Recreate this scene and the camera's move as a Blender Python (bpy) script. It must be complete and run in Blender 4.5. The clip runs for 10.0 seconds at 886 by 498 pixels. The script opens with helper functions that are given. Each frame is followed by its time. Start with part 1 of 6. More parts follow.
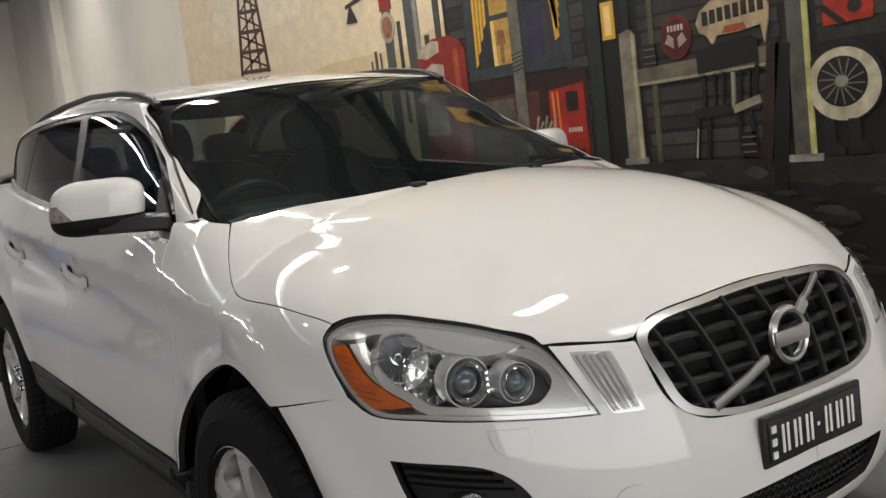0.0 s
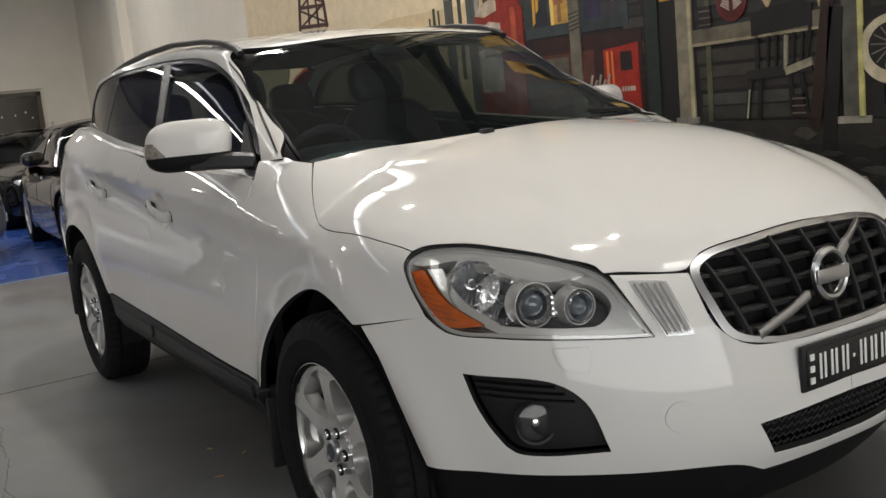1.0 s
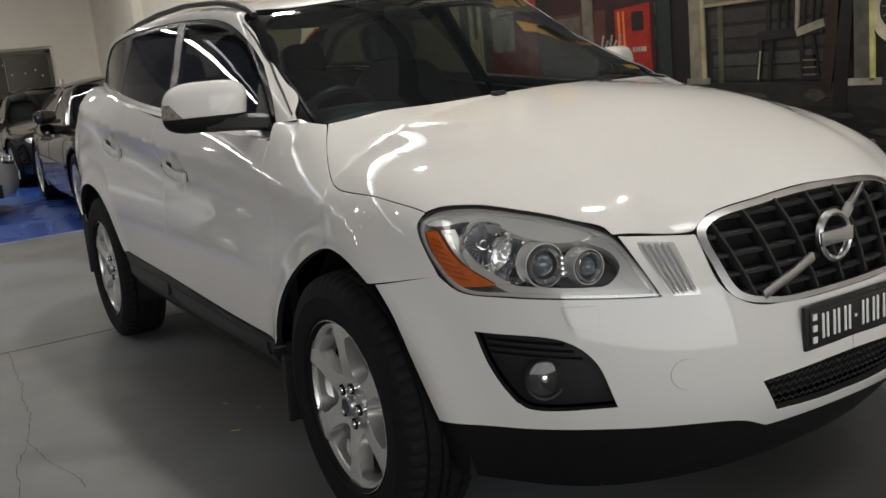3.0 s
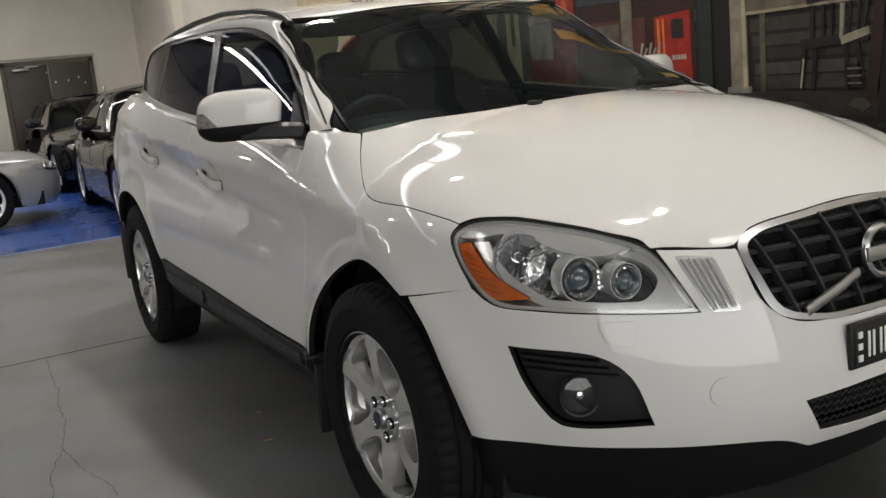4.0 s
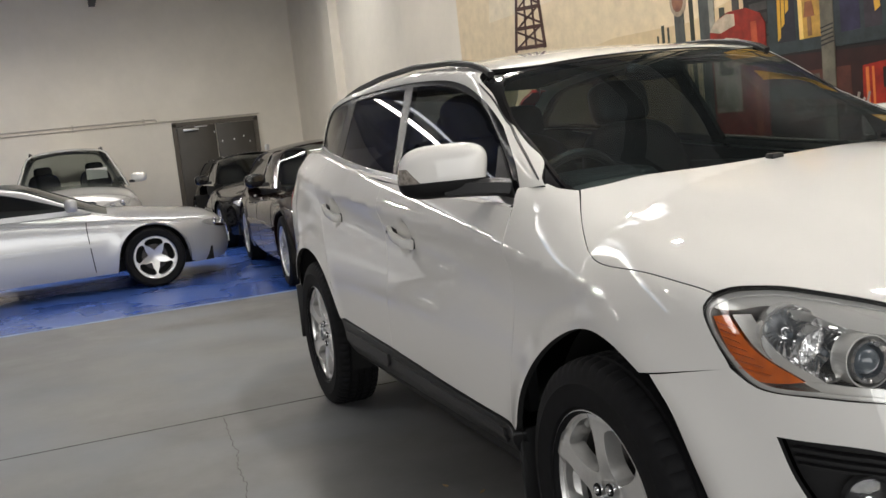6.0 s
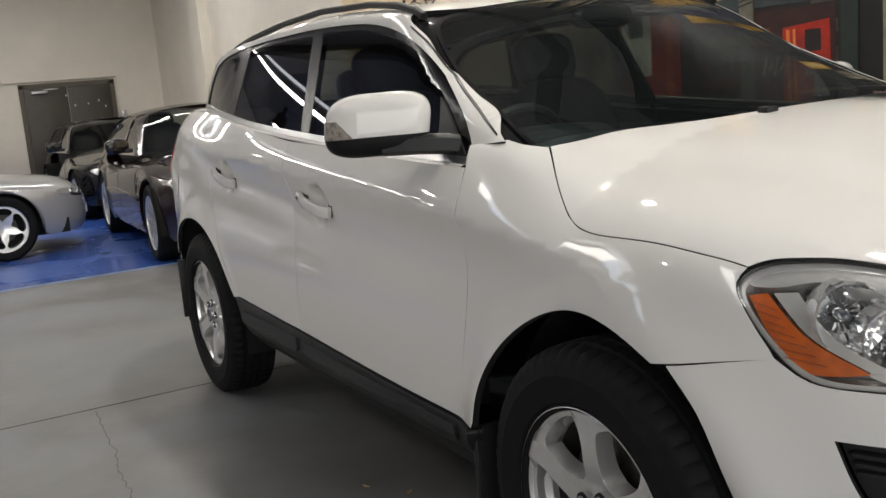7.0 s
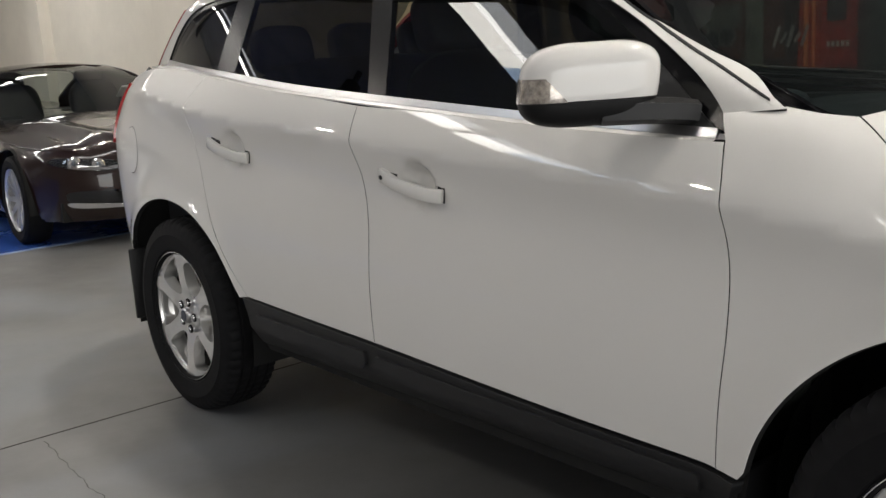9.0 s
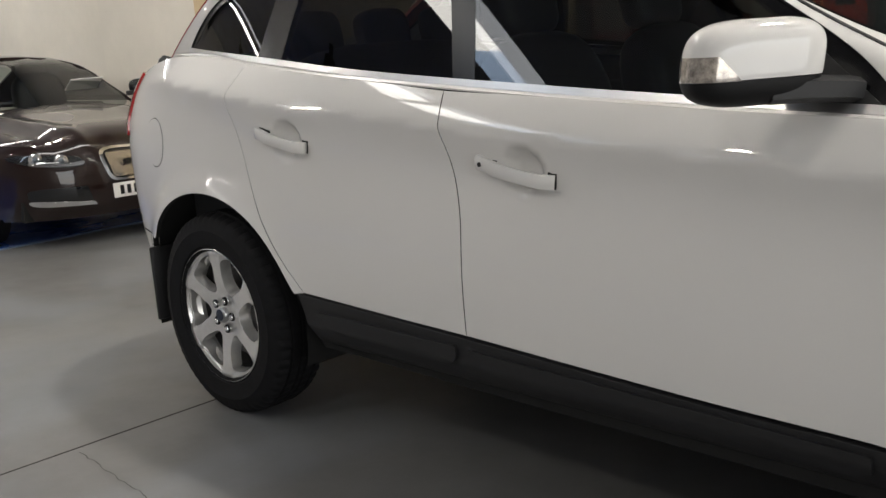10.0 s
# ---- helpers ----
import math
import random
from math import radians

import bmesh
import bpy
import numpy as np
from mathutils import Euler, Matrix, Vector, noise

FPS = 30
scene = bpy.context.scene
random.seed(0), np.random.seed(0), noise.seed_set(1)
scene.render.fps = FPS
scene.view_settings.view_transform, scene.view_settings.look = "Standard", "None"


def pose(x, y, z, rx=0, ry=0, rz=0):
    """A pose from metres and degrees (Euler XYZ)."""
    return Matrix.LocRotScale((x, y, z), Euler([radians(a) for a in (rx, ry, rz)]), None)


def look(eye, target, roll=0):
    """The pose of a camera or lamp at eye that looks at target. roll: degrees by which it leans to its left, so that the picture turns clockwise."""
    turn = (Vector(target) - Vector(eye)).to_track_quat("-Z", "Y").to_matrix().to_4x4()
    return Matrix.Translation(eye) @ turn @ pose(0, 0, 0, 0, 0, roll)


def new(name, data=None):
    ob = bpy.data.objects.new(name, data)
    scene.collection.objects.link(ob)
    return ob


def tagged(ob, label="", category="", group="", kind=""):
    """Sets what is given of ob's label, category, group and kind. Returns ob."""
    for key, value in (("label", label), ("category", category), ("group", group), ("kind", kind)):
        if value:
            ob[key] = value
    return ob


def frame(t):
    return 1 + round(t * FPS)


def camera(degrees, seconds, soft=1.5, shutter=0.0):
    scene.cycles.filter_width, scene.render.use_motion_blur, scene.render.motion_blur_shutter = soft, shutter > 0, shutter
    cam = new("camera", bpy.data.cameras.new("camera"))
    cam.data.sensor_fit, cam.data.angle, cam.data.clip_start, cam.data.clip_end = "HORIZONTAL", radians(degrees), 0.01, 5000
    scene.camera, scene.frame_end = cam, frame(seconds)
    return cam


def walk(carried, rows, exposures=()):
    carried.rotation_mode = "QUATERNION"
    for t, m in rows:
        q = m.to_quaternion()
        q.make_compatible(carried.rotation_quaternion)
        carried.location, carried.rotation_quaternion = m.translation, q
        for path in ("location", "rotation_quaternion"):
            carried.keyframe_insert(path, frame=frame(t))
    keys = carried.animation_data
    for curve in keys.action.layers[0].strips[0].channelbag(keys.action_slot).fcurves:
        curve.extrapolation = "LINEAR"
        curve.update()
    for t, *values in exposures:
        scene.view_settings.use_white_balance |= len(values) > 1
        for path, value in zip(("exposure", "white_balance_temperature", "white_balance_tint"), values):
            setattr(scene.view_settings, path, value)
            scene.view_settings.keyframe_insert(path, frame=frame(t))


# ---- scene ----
cam = camera(48.3, 10.0)
PATH = [
    (0, (2.131, -1.705, 1.258), (0.482, -0.6, 1.012), -7.2),
    (0.5, (2.205, -1.823, 1.236), (0.501, -0.809, 0.975), -6.5),
    (1, (2.269, -1.89, 1.234), (0.581, -0.864, 0.922), -5.9),
    (1.5, (2.299, -1.92, 1.228), (0.621, -0.893, 0.87), -5.7),
    (2, (2.311, -1.951, 1.244), (0.641, -0.925, 0.847), -5.9),
    (2.5, (2.315, -1.941, 1.249), (0.635, -0.931, 0.851), -5.9),
    (4, (2.282, -1.899, 1.253), (0.554, -0.964, 0.882), -5.8),
    (4.5, (2.253, -1.873, 1.268), (0.474, -1.034, 0.906), -6.2),
    (5, (2.205, -1.82, 1.262), (0.347, -1.159, 0.929), -6.8),
    (5.2, (2.18, -1.823, 1.262), (0.298, -1.226, 0.941), -7.1),
    (6.3, (1.89, -2.029, 1.258), (0.056, -1.255, 1.072), -5.8),
    (6.5, (1.824, -2.041, 1.256), (0.015, -1.208, 1.072), -5.7),
    (7, (1.507, -2.0, 1.215), (-0.23, -1.06, 0.904), -5.3),
    (7.5, (1.296, -2.069, 1.229), (-0.36, -1.043, 0.778), -4.8),
    (8, (1.059, -2.182, 1.224), (-0.539, -1.063, 0.785), -4.1),
    (8.5, (0.797, -2.294, 1.194), (-0.755, -1.094, 0.805), -2.0),
    (9, (0.531, -2.369, 1.231), (-0.982, -1.121, 0.838), -3.7),
    (9.5, (0.362, -2.501, 1.244), (-1.102, -1.195, 0.857), -4.1),
    (10, (0.154, -2.656, 1.237), (-1.239, -1.283, 0.818), -4.1),
]
walk(cam, [(t, look(eye, target, roll)) for t, eye, target, roll in PATH],
     [(0, -0.38), (0.5, -0.4), (1, -0.48), (2, -0.56), (2.5, -0.56), (4, -0.46), (5, -0.25), (5.8, -0.15), (6.5, -0.1), (7, -0.18), (7.5, -0.2), (8.5, -0.1), (9.5, -0.08), (10, -0.05)])

# ---------------------------------------------------------------- light
world = bpy.data.worlds.new("hall_air")
scene.world = world
world.use_nodes = True
sky = world.node_tree.nodes.new("ShaderNodeTexSky")
sky.sky_type, sky.sun_disc, sky.sun_elevation, sky.sun_rotation = "NISHITA", False, radians(50), radians(60)
world.node_tree.links.new(sky.outputs[0], world.node_tree.nodes["Background"].inputs[0])
world.node_tree.nodes["Background"].inputs[1].default_value = 0.1


def area_lamp(name, m, sx, sy, watts, color):
    d = bpy.data.lights.new(name, "AREA")
    d.shape, d.size, d.size_y, d.energy, d.color = "RECTANGLE", sx, sy, watts, color
    ob = new(name, d)
    ob.matrix_world = m
    return ob


# daylight through roof lights and an unseen roller door added ahead of the car
area_lamp("added_door_daylight", look((8.85, -4.6, 1.85), (0, -4.0, 1.0)), 12.2, 3.6, 480, (1.0, 0.98, 0.95))
WARM_SKY, BLUE_SKY = (1.0, 0.96, 0.89), (0.58, 0.75, 1.0)
# the strip at x 2.6 is unseen, added to brighten bonnet and bumper
ROOF_LIGHTS = ((-5.1, 0.34, -4.05, 1.72, 62, WARM_SKY), (-5.1, 0.34, -9.65, -4.05, 24, BLUE_SKY), (-11.2, 0.22, -9.65, 1.72, 230, WARM_SKY), (-0.6, 0.3, -9.4, -3.4, 36, WARM_SKY), (2.6, 0.5, 0.1, 1.72, 25, WARM_SKY))
for rx, rw, ry0, ry1, watts, tone in ROOF_LIGHTS:
    area_lamp("roof_daylight", pose(rx, 0.5 * (ry0 + ry1), 4.03), rw, ry1 - ry0, watts, tone)


# ---------------------------------------------------------------- materials
def mat(name, color, rough=0.5, metal=0.0, coat=0.0, noise_scale=0.0, noise_amount=0.0, bump=0.0, bump_scale=200.0, coat_rough=0.03):
    m = bpy.data.materials.new(name)
    m.use_nodes = True
    nt = m.node_tree
    b = nt.nodes["Principled BSDF"]
    b.inputs["Base Color"].default_value = (*color, 1)
    b.inputs["Roughness"].default_value = rough
    b.inputs["Metallic"].default_value = metal
    b.inputs["Coat Weight"].default_value = coat
    b.inputs["Coat Roughness"].default_value = coat_rough
    if noise_scale or bump:
        tc = nt.nodes.new("ShaderNodeTexCoord")
    if noise_scale:
        n = nt.nodes.new("ShaderNodeTexNoise")
        n.inputs["Scale"].default_value = noise_scale
        n.inputs["Detail"].default_value = 8
        n.inputs["Roughness"].default_value = 0.65
        r = nt.nodes.new("ShaderNodeValToRGB")
        lo, hi = 1 - noise_amount, 1 + noise_amount
        r.color_ramp.elements[0].position, r.color_ramp.elements[1].position = 0.3, 0.7
        r.color_ramp.elements[0].color = (*[min(1, c * lo) for c in color], 1)
        r.color_ramp.elements[1].color = (*[min(1, c * hi) for c in color], 1)
        nt.links.new(tc.outputs["Object"], n.inputs["Vector"])
        nt.links.new(n.outputs["Fac"], r.inputs["Fac"])
        nt.links.new(r.outputs["Color"], b.inputs["Base Color"])
    if bump:
        n2 = nt.nodes.new("ShaderNodeTexNoise")
        n2.inputs["Scale"].default_value = bump_scale
        n2.inputs["Detail"].default_value = 4
        bp = nt.nodes.new("ShaderNodeBump")
        bp.inputs["Strength"].default_value = bump
        bp.inputs["Distance"].default_value = 0.002
        nt.links.new(tc.outputs["Object"], n2.inputs["Vector"])
        nt.links.new(n2.outputs["Fac"], bp.inputs["Height"])
        nt.links.new(bp.outputs["Normal"], b.inputs["Normal"])
    return m


def glass(name, tint, ior=1.5, rough=0.0, dust_haze=0.0):
    """A thin pane: tinted see-through, with the gloss of its surface."""
    m = bpy.data.materials.new(name)
    m.use_nodes = True
    nt = m.node_tree
    nt.nodes.clear()
    out = nt.nodes.new("ShaderNodeOutputMaterial")
    tr = nt.nodes.new("ShaderNodeBsdfTransparent")
    tr.inputs[0].default_value = (*tint, 1)
    gl = nt.nodes.new("ShaderNodeBsdfGlossy")
    gl.inputs["Roughness"].default_value = rough
    lw = nt.nodes.new("ShaderNodeLayerWeight")
    lw.inputs["Blend"].default_value = 0.5
    pw = nt.nodes.new("ShaderNodeMath")
    pw.operation = "POWER"
    pw.inputs[1].default_value = 5.0
    fr = nt.nodes.new("ShaderNodeMapRange")
    fr.inputs[3].default_value, fr.inputs[4].default_value = 2 * ((ior - 1) / (ior + 1)) ** 2, 1.0
    mx = nt.nodes.new("ShaderNodeMixShader")
    nt.links.new(lw.outputs["Facing"], pw.inputs[0])
    nt.links.new(pw.outputs[0], fr.inputs[0])
    nt.links.new(fr.outputs[0], mx.inputs[0])
    nt.links.new(tr.outputs[0], mx.inputs[1])
    nt.links.new(gl.outputs[0], mx.inputs[2])
    # pale film for dust and for veiling reflections, mixed into the pane's colour
    if dust_haze:
        df = nt.nodes.new("ShaderNodeBsdfDiffuse")
        df.inputs[0].default_value = (0.50, 0.58, 0.60, 1)
        md = nt.nodes.new("ShaderNodeMixShader")
        md.inputs[0].default_value = dust_haze
        nt.links.new(mx.outputs[0], md.inputs[1])
        nt.links.new(df.outputs[0], md.inputs[2])
        nt.links.new(md.outputs[0], out.inputs[0])
    else:
        nt.links.new(mx.outputs[0], out.inputs[0])
    return m


def glow(name, color, strength):
    m = bpy.data.materials.new(name)
    m.use_nodes = True
    b = m.node_tree.nodes["Principled BSDF"]
    b.inputs["Base Color"].default_value = (*color, 1)
    b.inputs["Emission Color"].default_value = (*color, 1)
    b.inputs["Emission Strength"].default_value = strength
    return m


M_WHITE = mat("white_car_paint", (0.74, 0.725, 0.70), 0.6, 0.0, 1.0, 900, 0.02, coat_rough=0.015)
M_WHITE.node_tree.nodes["Principled BSDF"].inputs["Specular IOR Level"].default_value = 0.1
M_WHITE.node_tree.nodes["Principled BSDF"].inputs["Coat IOR"].default_value = 1.53
M_BLACKPL = mat("black_textured_plastic", (0.016, 0.016, 0.017), 0.45, bump=0.25, bump_scale=700)
M_GLOSSBLK = mat("gloss_black_trim", (0.006, 0.006, 0.007), 0.08, 0, 0.5)
M_SURROUND = mat("black_window_surround", (0.004, 0.004, 0.005), 0.22)
# darker copy of the black plastic, with underside shade in its colour
M_BLACKLOW = mat("shaded_black_plastic", (0.006, 0.006, 0.0065), 0.5, bump=0.2, bump_scale=700)
# near-black for voids and liners, and for shade put into panel gaps
M_DARK = mat("liner_and_gap_shade_black", (0.004, 0.004, 0.004), 0.9)
M_RUBBER = mat("tyre_rubber", (0.008, 0.008, 0.009), 0.75, noise_scale=30, noise_amount=0.25, bump=0.2, bump_scale=400)
for m_, lv in ((M_RUBBER, 0.18), (M_BLACKPL, 0.35), (M_BLACKLOW, 0.25), (M_SURROUND, 0.3)):
    m_.node_tree.nodes["Principled BSDF"].inputs["Specular IOR Level"].default_value = lv
M_ALLOY = mat("silver_alloy_paint", (0.80, 0.79, 0.77), 0.30, 0.75, 0.8, 60, 0.04)
M_CHROME = mat("chrome", (0.82, 0.82, 0.83), 0.06, 1.0)
M_SATIN = mat("satin_chrome", (0.55, 0.55, 0.56), 0.28, 1.0)
M_REFLECTOR = mat("lamp_reflector", (0.93, 0.93, 0.93), 0.06, 0.88)
M_AMBER = mat("amber_reflector", (0.62, 0.12, 0.006), 0.2, 0.0, 1.0, 45, 0.25)
M_RED = mat("red_lamp_lens", (0.35, 0.008, 0.008), 0.15, 0, 1.0)
M_GLASS_WS = glass("windscreen_glass", (0.52, 0.62, 0.62), 1.6, dust_haze=0.010)
M_GLASS_TINT = glass("tinted_side_glass", (0.30, 0.32, 0.31), 1.5)
M_GLASS_REAR = glass("privacy_side_glass", (0.08, 0.083, 0.083), 1.5)
M_GLASS_PARKED = glass("parked_car_windscreen", (0.38, 0.42, 0.40), 1.45)
M_GLASS_DARK = glass("parked_car_dark_glass", (0.10, 0.105, 0.105), 1.5)
M_LENS = glass("clear_lamp_lens", (0.93, 0.93, 0.93), 1.45)
M_FLOOR = mat("grey_painted_concrete", (0.138, 0.136, 0.134), 0.5, noise_scale=1.1, noise_amount=0.28, bump=0.08, bump_scale=90)
M_BLUE = mat("blue_floor_paint", (0.03, 0.085, 0.36), 0.3, noise_scale=3, noise_amount=0.14, bump=0.06, bump_scale=90)
M_WALL = mat("off_white_wall_paint", (0.80, 0.755, 0.67), 0.75, noise_scale=0.8, noise_amount=0.08, bump=0.1, bump_scale=60)
# grey chosen for the fill and reflections it throws on the car's side
M_FARWALL = mat("unseen_bounce_wall_grey", (0.36, 0.335, 0.30), 0.7, noise_scale=1.2, noise_amount=0.1)
M_CEIL = mat("roof_sheeting", (0.36, 0.36, 0.37), 0.7, noise_scale=2, noise_amount=0.2)


def worn(m, tint, scale, lo, hi, r0, r1):
    """Adds broad pale patches and uneven gloss to a floor: scuffs, and painted patches of light."""
    nt = m.node_tree
    b = nt.nodes["Principled BSDF"]
    base = b.inputs["Base Color"].links[0].from_socket
    tc = nt.nodes.new("ShaderNodeTexCoord")
    n = nt.nodes.new("ShaderNodeTexNoise")
    n.inputs["Scale"].default_value, n.inputs["Detail"].default_value, n.inputs["Distortion"].default_value = scale, 7, 0.25
    r = nt.nodes.new("ShaderNodeMapRange")
    r.inputs[1].default_value, r.inputs[2].default_value = lo, hi
    mx = nt.nodes.new("ShaderNodeMix")
    mx.data_type = "RGBA"
    mx.inputs[7].default_value = (*tint, 1)
    rr = nt.nodes.new("ShaderNodeMapRange")
    rr.inputs[1].default_value, rr.inputs[2].default_value, rr.inputs[3].default_value, rr.inputs[4].default_value = 0.35, 0.65, r0, r1
    nt.links.new(tc.outputs["Object"], n.inputs["Vector"])
    nt.links.new(n.outputs["Fac"], r.inputs[0])
    nt.links.new(n.outputs["Fac"], rr.inputs[0])
    nt.links.new(r.outputs[0], mx.inputs[0])
    nt.links.new(base, mx.inputs[6])
    nt.links.new(mx.outputs[2], b.inputs["Base Color"])
    nt.links.new(rr.outputs[0], b.inputs["Roughness"])


# on the grey floor the bluish tint also paints in patches of skylight
worn(M_FLOOR, (0.21, 0.225, 0.25), 0.9, 0.44, 0.78, 0.38, 0.62)
worn(M_BLUE, (0.075, 0.15, 0.42), 1.1, 0.42, 0.9, 0.20, 0.34)
M_BLUEPALE = mat("worn_blue_paint", (0.22, 0.30, 0.45), 0.45, noise_scale=4, noise_amount=0.3)
M_JOINT = mat("dark_joint", (0.035, 0.032, 0.03), 0.8)
M_CRACK = mat("crack_dirt", (0.06, 0.055, 0.05), 0.85)
M_LEAF = mat("dry_leaf", (0.35, 0.24, 0.12), 0.8)
M_DOOR = mat("dark_brown_door_paint", (0.055, 0.048, 0.038), 0.45, noise_scale=3, noise_amount=0.15)
M_DOORFRAME = mat("brown_door_frame", (0.10, 0.085, 0.065), 0.5)
M_CARD = mat("white_card", (0.8, 0.8, 0.78), 0.7)
M_WALLPIPE = mat("grey_pipe_paint", (0.56, 0.52, 0.46), 0.5)
M_LAMP = glow("lamp_glow", (1.0, 0.92, 0.82), 300.0)
M_LAMP_NEW = glow("fresh_lamp_glow", (1.0, 0.95, 0.87), 680.0)
M_SKYLIGHT = glow("translucent_roof_panel", (0.95, 0.97, 1.0), 3.0)
M_STEEL = mat("painted_roof_steel", (0.05, 0.045, 0.045), 0.5)


# ---------------------------------------------------------------- mesh helpers
def part(name, bm, material, parent=None, label="", smooth=True):
    """Links a bmesh as one mesh object, under a thing or a part."""
    me = bpy.data.meshes.new(name)
    bmesh.ops.recalc_face_normals(bm, faces=bm.faces)
    bm.to_mesh(me)
    bm.free()
    for mm in (material if isinstance(material, (list, tuple)) else [material]):
        me.materials.append(mm)
    if smooth:
        for p in me.polygons:
            p.use_smooth = True
        me.set_sharp_from_angle(angle=radians(35))
    ob = new(name, me)
    ob.parent = parent
    if label:
        ob["label"] = label
    return ob


def thing(name, label, category, m=None, group="", kind=""):
    ob = new(name)
    ob.empty_display_size = 0.1
    if m is not None:
        ob.matrix_world = m
    return tagged(ob, label, category, group, kind)


def box(bm, x0, x1, y0, y1, z0, z1, bevel=0.0):
    r = bmesh.ops.create_cube(bm, size=1.0)
    for v in r["verts"]:
        v.co = Vector((x0 + (v.co.x + 0.5) * (x1 - x0), y0 + (v.co.y + 0.5) * (y1 - y0), z0 + (v.co.z + 0.5) * (z1 - z0)))
    if bevel:
        es = list({e for v in r["verts"] for e in v.link_edges})
        bmesh.ops.bevel(bm, geom=es, offset=bevel, segments=2, affect="EDGES", profile=0.5)
    return bm


def boxed(*a, **k):
    return box(bmesh.new(), *a, **k)


def prism(bm, pts, axis, d0, d1):
    """A flat outline, given in the two other axes in order, drawn out along an axis."""
    def at(p, d):
        return {"x": (d, p[0], p[1]), "y": (p[0], d, p[1]), "z": (p[0], p[1], d)}[axis]
    a = [bm.verts.new(at(p, d0)) for p in pts]
    b = [bm.verts.new(at(p, d1)) for p in pts]
    bm.faces.new(a)
    bm.faces.new(b[::-1])
    for i in range(len(pts)):
        j = (i + 1) % len(pts)
        bm.faces.new((a[i], b[i], b[j], a[j]))
    return bm


def lathe(bm, prof, segs=48, axis="y"):
    """Turns a profile of (radius, along) round an axis."""
    rings = []
    for r, d in prof:
        ring = []
        for i in range(segs):
            a = 2 * math.pi * i / segs
            c, s = r * math.cos(a), r * math.sin(a)
            ring.append(bm.verts.new({"y": (c, d, s), "z": (c, s, d), "x": (d, c, s)}[axis]))
        rings.append(ring)
    for p, q in zip(rings, rings[1:]):
        for i in range(segs):
            j = (i + 1) % segs
            bm.faces.new((p[i], p[j], q[j], q[i]))
    return bm


def tube(bm, pts, r, segs=8, closed=False):
    """A round bar along points."""
    pts = [Vector(p) for p in pts]
    rings = []
    n = len(pts)
    for i, p in enumerate(pts):
        a = pts[(i - 1) % n] if closed or i > 0 else p
        b = pts[(i + 1) % n] if closed or i < n - 1 else p
        d = (b - a).normalized()
        u = d.orthogonal().normalized() if i == 0 else (u - d * u.dot(d)).normalized()
        w = d.cross(u)
        rings.append([bm.verts.new(p + r * (math.cos(2 * math.pi * k / segs) * u + math.sin(2 * math.pi * k / segs) * w)) for k in range(segs)])
    for i in range(n if closed else n - 1):
        p, q = rings[i], rings[(i + 1) % n]
        for k in range(segs):
            bm.faces.new((p[k], p[(k + 1) % segs], q[(k + 1) % segs], q[k]))
    if not closed:
        bm.faces.new(rings[0][::-1])
        bm.faces.new(rings[-1])
    return bm


def spline(xs, ys):
    """A natural cubic through knots, straight beyond them."""
    xs, ys = np.array(xs, float), np.array(ys, float)
    n = len(xs)
    h = np.diff(xs)
    A, b = np.eye(n), np.zeros(n)
    for i in range(1, n - 1):
        A[i, i - 1:i + 2] = h[i - 1], 2 * (h[i - 1] + h[i]), h[i]
        b[i] = 6 * ((ys[i + 1] - ys[i]) / h[i] - (ys[i] - ys[i - 1]) / h[i - 1])
    m = np.linalg.solve(A, b)

    def f(x):
        x = np.asarray(x, float)
        c = np.clip(x, xs[0], xs[-1])
        i = np.clip(np.searchsorted(xs, c) - 1, 0, n - 2)
        a, d = xs[i + 1] - c, c - xs[i]
        y = (m[i] * a ** 3 + m[i + 1] * d ** 3) / (6 * h[i]) + (ys[i] / h[i] - m[i] * h[i] / 6) * a + (ys[i + 1] / h[i] - m[i + 1] * h[i] / 6) * d
        return y
    return f


def smax(a, b, k):
    return 0.5 * (a + b + np.sqrt((a - b) ** 2 + k * k))


def rounded(pts, step=0.02):
    """A closed outline through points; a point with a third value is a sharp corner."""
    n = len(pts)
    out = []
    for i in range(n):
        p1, p2 = pts[i], pts[(i + 1) % n]
        p0 = pts[i - 1] if len(p1) == 2 else p1
        p3 = pts[(i + 2) % n] if len(p2) == 2 else p2
        a, b, c, d = (np.array(q[:2], float) for q in (p0, p1, p2, p3))
        k = max(2, int(np.linalg.norm(c - b) / step))
        ch = [max(np.linalg.norm(v), 1e-5) ** 0.5 for v in (b - a, c - b, d - c)]
        m1 = (b - a) / ch[0] - (c - a) / (ch[0] + ch[1]) + (c - b) / ch[1] if len(p1) == 2 else (c - b) / ch[1]
        m2 = (c - b) / ch[1] - (d - b) / (ch[1] + ch[2]) + (d - c) / ch[2] if len(p2) == 2 else (c - b) / ch[1]
        m1, m2 = m1 * ch[1], m2 * ch[1]
        for j in range(k):
            t = j / k
            out.append((2 * t ** 3 - 3 * t * t + 1) * b + (t ** 3 - 2 * t * t + t) * m1 + (-2 * t ** 3 + 3 * t * t) * c + (t ** 3 - t * t) * m2)
    return np.array(out)


def inside(poly, p):
    x, y = p[:, 0, None], p[:, 1, None]
    x0, y0 = poly[None, :, 0], poly[None, :, 1]
    x1, y1 = np.roll(poly[:, 0], -1)[None], np.roll(poly[:, 1], -1)[None]
    dy = np.where(y1 == y0, 1e-12, y1 - y0)
    return np.sum(((y0 > y) != (y1 > y)) & (x < (x1 - x0) * (y - y0) / dy + x0), 1) % 2 == 1


